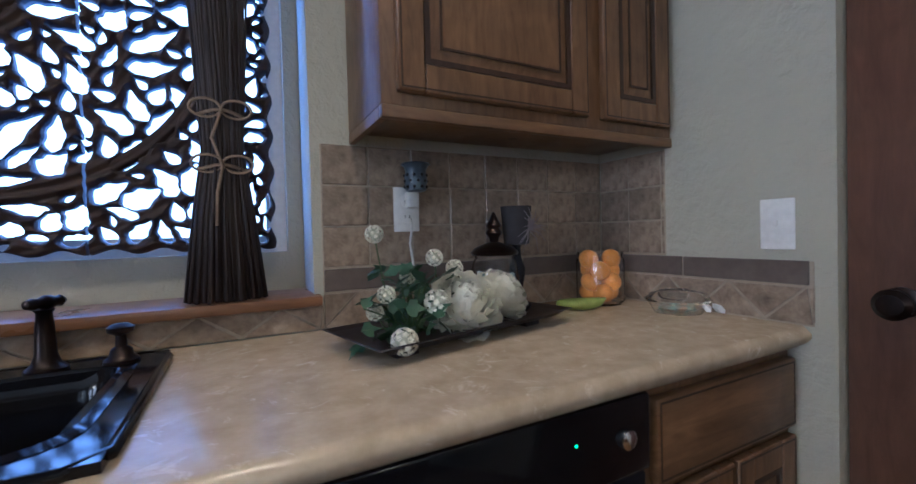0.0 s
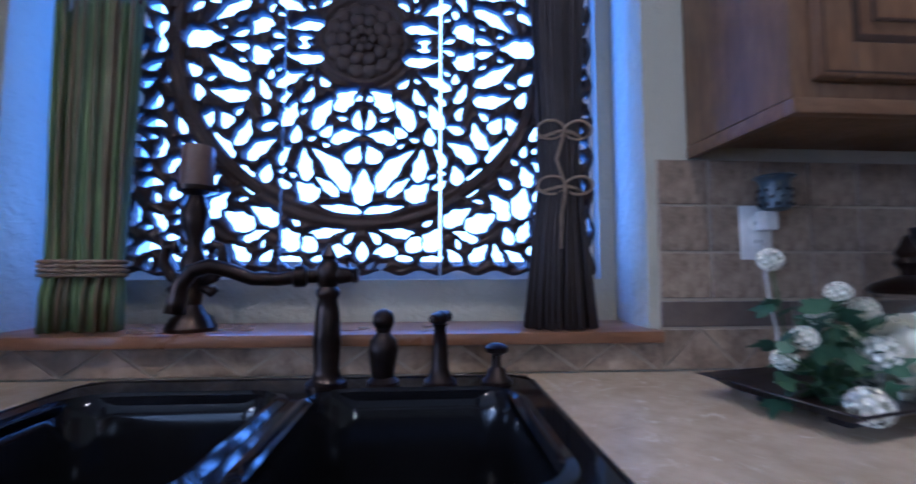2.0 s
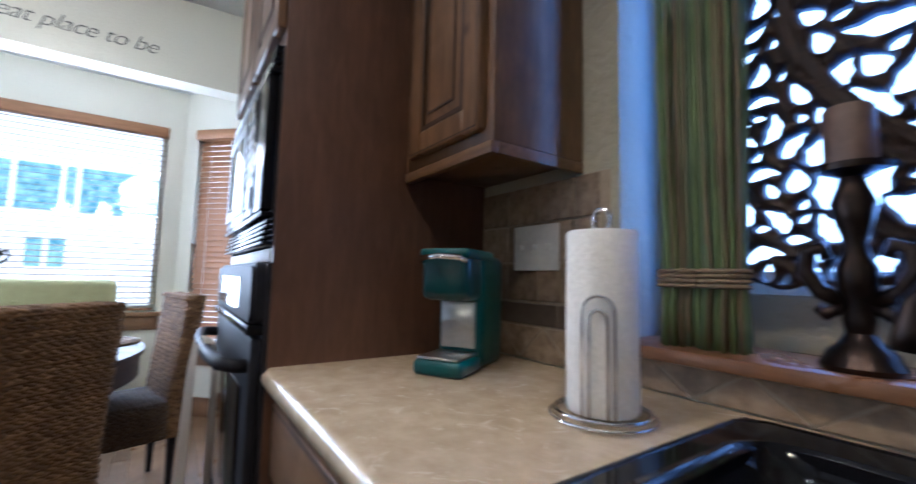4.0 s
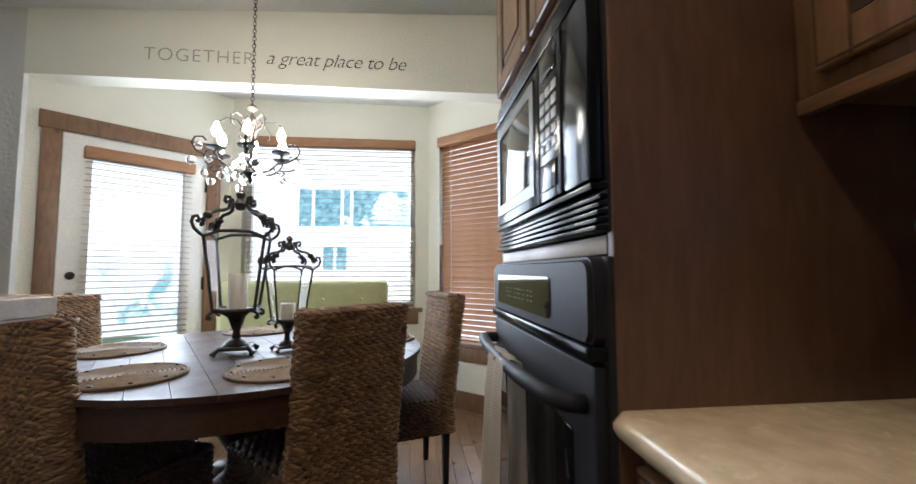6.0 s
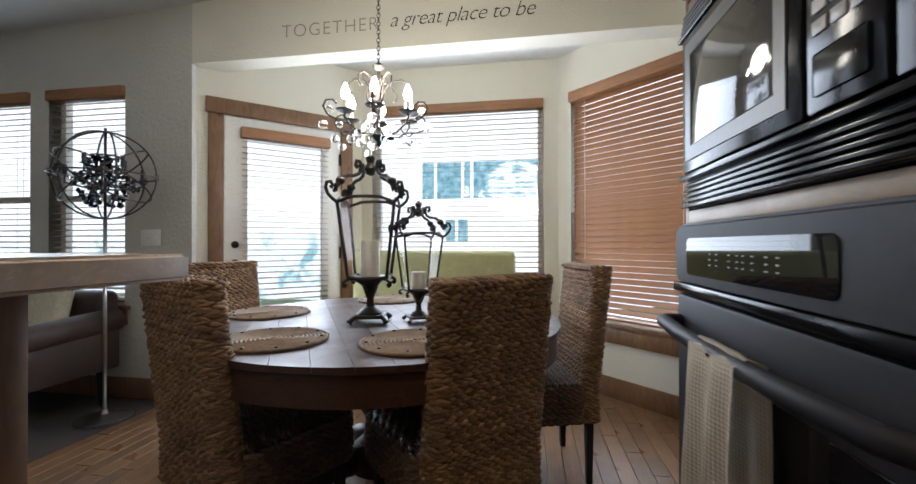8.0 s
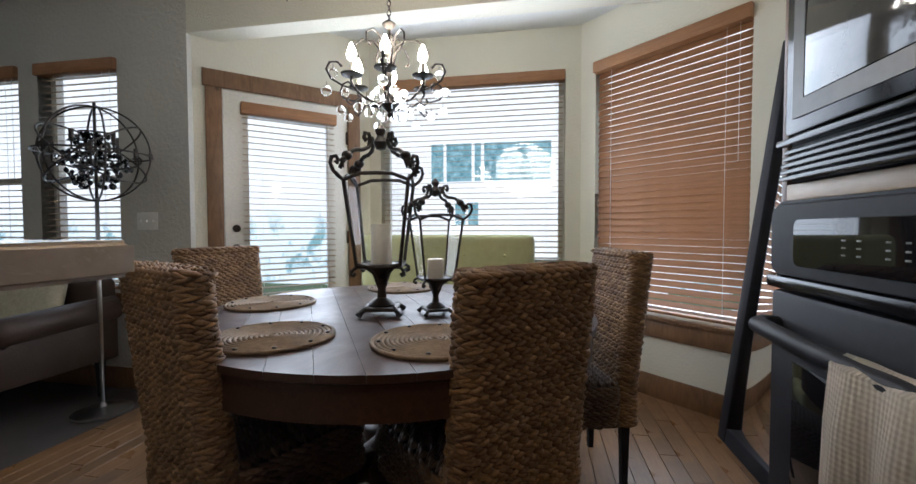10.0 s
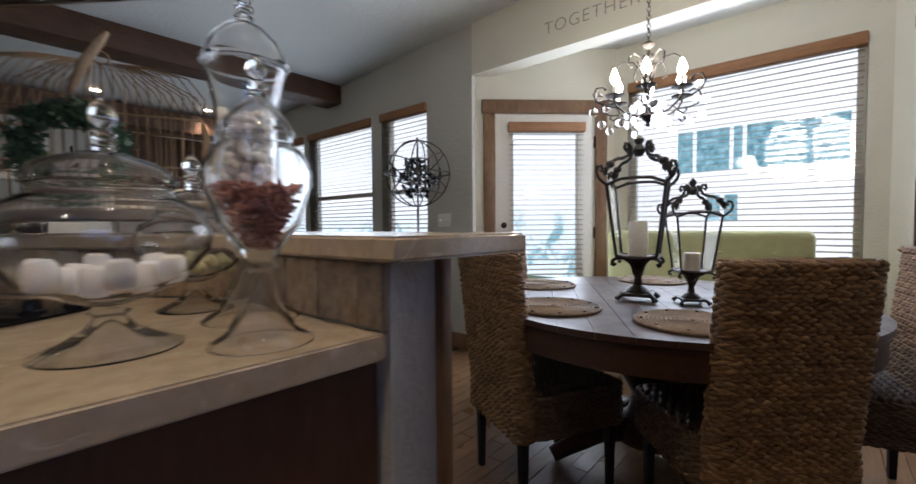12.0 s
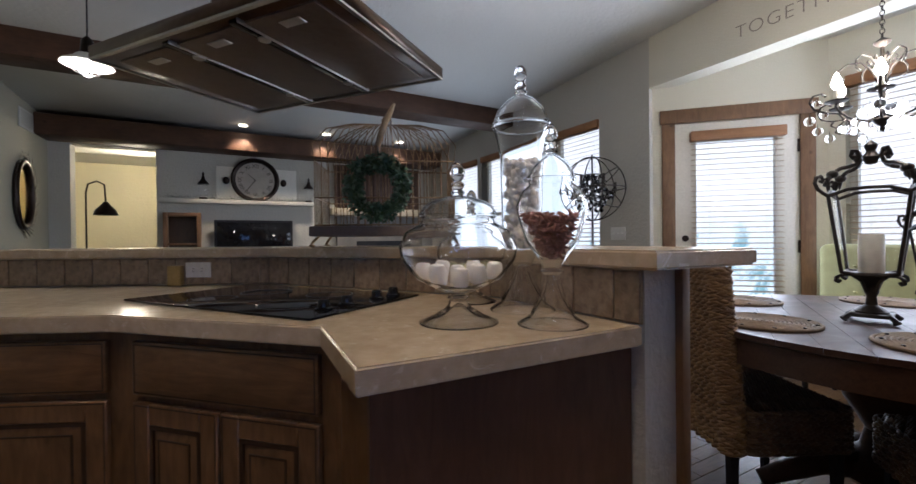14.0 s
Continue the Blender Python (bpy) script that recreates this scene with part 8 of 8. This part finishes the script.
# ---- tiles of the splashbacks ----
def shared_box(name, w, d, h, material, r=0.002):
    bm = rbox(-w / 2, -d, -h / 2, w / 2, 0, h / 2, r, 1)
    me = bpy.data.meshes.new(name)
    bm.to_mesh(me)
    bm.free()
    me.materials.append(material)
    return me


def tile_run(parent, m, length, z0, rows, tw, th, material, name="tile", gap=0.004, start=0.0):
    """Rows of tiles on a wall whose own x runs along it and whose room side is -y."""
    cache = {}
    for r in range(rows):
        x = 0.0
        k = 0
        while x < length - 0.01:
            w = min(tw if (k or not start) else start, length - x)
            key = round(w, 3)
            if key not in cache:
                cache[key] = shared_box(name, w - gap, 0.008, th - gap, material)
            ob = new(name, cache[key])
            ob.parent = parent
            ob.matrix_local = m @ pose(x + w / 2, 0, z0 + th * (r + 0.5))
            x += w
            k += 1


def diag_run(parent, m, length, z0, h, side, material):
    """A low course of tiles set on the diagonal, cut to the strip."""
    n = int(length / side) + 2
    for k in range(-1, n):
        x = k * side
        for pts in (((x, 0), (x + side * 0.98, 0), (x + side / 2 * 0.98 + side * 0.01, h)), ((x + side / 2 + 0.004, h), (x + side * 1.5 - 0.004, h), (x + side, 0.004))):
            q = [(min(max(px, 0), length), pz) for px, pz in pts]
            if abs((q[1][0] - q[0][0]) * (q[2][1] - q[0][1]) - (q[2][0] - q[0][0]) * (q[1][1] - q[0][1])) < 2e-4:
                continue
            bm = bmesh.new()
            c = Vector((sum(p[0] for p in q) / 3, sum(p[1] for p in q) / 3))
            v = [[bm.verts.new((c.x + (p[0] - c.x) * 0.955, y, z0 + c.y + (p[1] - c.y) * 0.955)) for p in q] for y in (0, -0.0075)]
            bm.faces.new(v[0]), bm.faces.new(v[1][::-1])
            for i in range(3):
                bm.faces.new((v[0][i], v[0][(i + 1) % 3], v[1][(i + 1) % 3], v[1][i]))
            bmesh.ops.recalc_face_normals(bm, faces=bm.faces[:])
            ob = part("tile", bm, material, parent, soft=0)
            ob.matrix_local = m


sb = tagged(new("splashback_kitchen"), "brown travertine tile splashback with a dark slate band", "splashback", kind="structure")
K1 = pose(-0.938, WY, 0)
part("grout", rbox(-0.938, WY - 0.004, 0.916, -0.001, WY - 0.0005, 1.371, 0.001), GROUT, sb)
tile_run(sb, K1, 0.93, 1.066, 3, 0.117, 0.102, TILE)
tile_run(sb, K1, 0.93, 1.005, 1, 0.30, 0.058, SLATE, "band_tile")
diag_run(sb, K1, 0.93, 0.919, 0.083, 0.17, TILE)
K2 = pose(XT, WY, 0)
part("grout", rbox(XT + 0.001, WY - 0.004, 0.916, -2.31, WY - 0.0005, 1.371, 0.001), GROUT, sb)
tile_run(sb, K2, 0.425, 1.066, 3, 0.117, 0.102, TILE)
tile_run(sb, K2, 0.425, 1.005, 1, 0.30, 0.058, SLATE, "band_tile")
diag_run(sb, K2, 0.425, 0.919, 0.083, 0.17, TILE)
K3 = pose(-2.31, WY, 0)
part("grout", rbox(-2.309, WY - 0.004, 0.916, -0.939, WY - 0.0005, 0.975, 0.001), GROUT, sb)
diag_run(sb, K3, 1.37, 0.918, 0.057, 0.17, TILE)
K4 = pose(0, WY - 0.009, 0, 0, 0, -90)
part("grout", rbox(-0.004, 0.585, 0.916, -0.0005, WY - 0.009, 1.06, 0.001), GROUT, sb)
part("grout", rbox(-0.004, 0.945, 1.06, -0.0005, WY - 0.009, 1.371, 0.001), GROUT, sb)
tile_run(sb, K4, 0.246, 1.066, 3, 0.117, 0.102, TILE)
tile_run(sb, K4, 0.606, 1.005, 1, 0.30, 0.058, SLATE, "band_tile")
diag_run(sb, K4, 0.606, 0.919, 0.083, 0.17, TILE)
sbi = tagged(new("splashback_bar"), "brown travertine tile splashback under the bar", "splashback", kind="structure")
for i in range(4):
    p, q = Vector(BACK[i]), Vector(BACK[i + 1])
    t = (p - q).normalized()
    m = pose(q.x, q.y, 0, 0, 0, math.degrees(math.atan2(t.y, t.x)))
    L = (q - p).length
    g_ = part("grout", rbox(0, 0.0005, 0.916, L, 0.0045, 1.04, 0.0005), GROUT, sbi)
    g_.matrix_local = m
    tile_run(sbi, m @ pose(0, 0.001, 0), L, 0.917, 1, 0.127, 0.122, TILE)

# ---- oak boards ----
fl = tagged(new("floor_oak"), "honey oak plank floor of the kitchen and dining room", "floor", kind="structure")
rb = random.Random(9)
lens_ = (0.6, 0.85, 1.1, 1.4)
meshes = {}
for L in lens_:
    bm = rbox(0, 0, -0.018, L - 0.002, 0.081, 0, 0.0015, 1)
    me = bpy.data.meshes.new("plank")
    bm.to_mesh(me)
    bm.free()
    me.materials.append(OAK)
    meshes[L] = me
rest = bmesh.new()
count = 0
y = YS
while y < 1.5:
    x = -6.2 - rb.random()
    while x < -0.02:
        L = rb.choice(lens_)
        if x + L > -6.3:
            near = -5.6 < x < -2.6 and (y < -1.2 or y > 0.2 or x < -4.2)
            if near and count < 300:
                ob = new("plank", meshes[L])
                ob.parent = fl
                ob.matrix_local = pose(x, y, 0)
                count += 1
            elif x + L > -6.03:
                box(rest, max(x, -6.03), y, -0.018, min(x + L - 0.002, 0.13), y + 0.081, -0.0002)
        x += L
    y += 0.083
tagged(part("plank_field", rest, OAK, fl, soft=0), kind="stuff")

# clear glass lets the light through
for ob in scene.objects:
    if ob.type == "MESH" and ob.data.materials and ob.data.materials[0] in (GLASS, CRYSTAL, CLEARPL, PANE):
        ob.visible_shadow = False
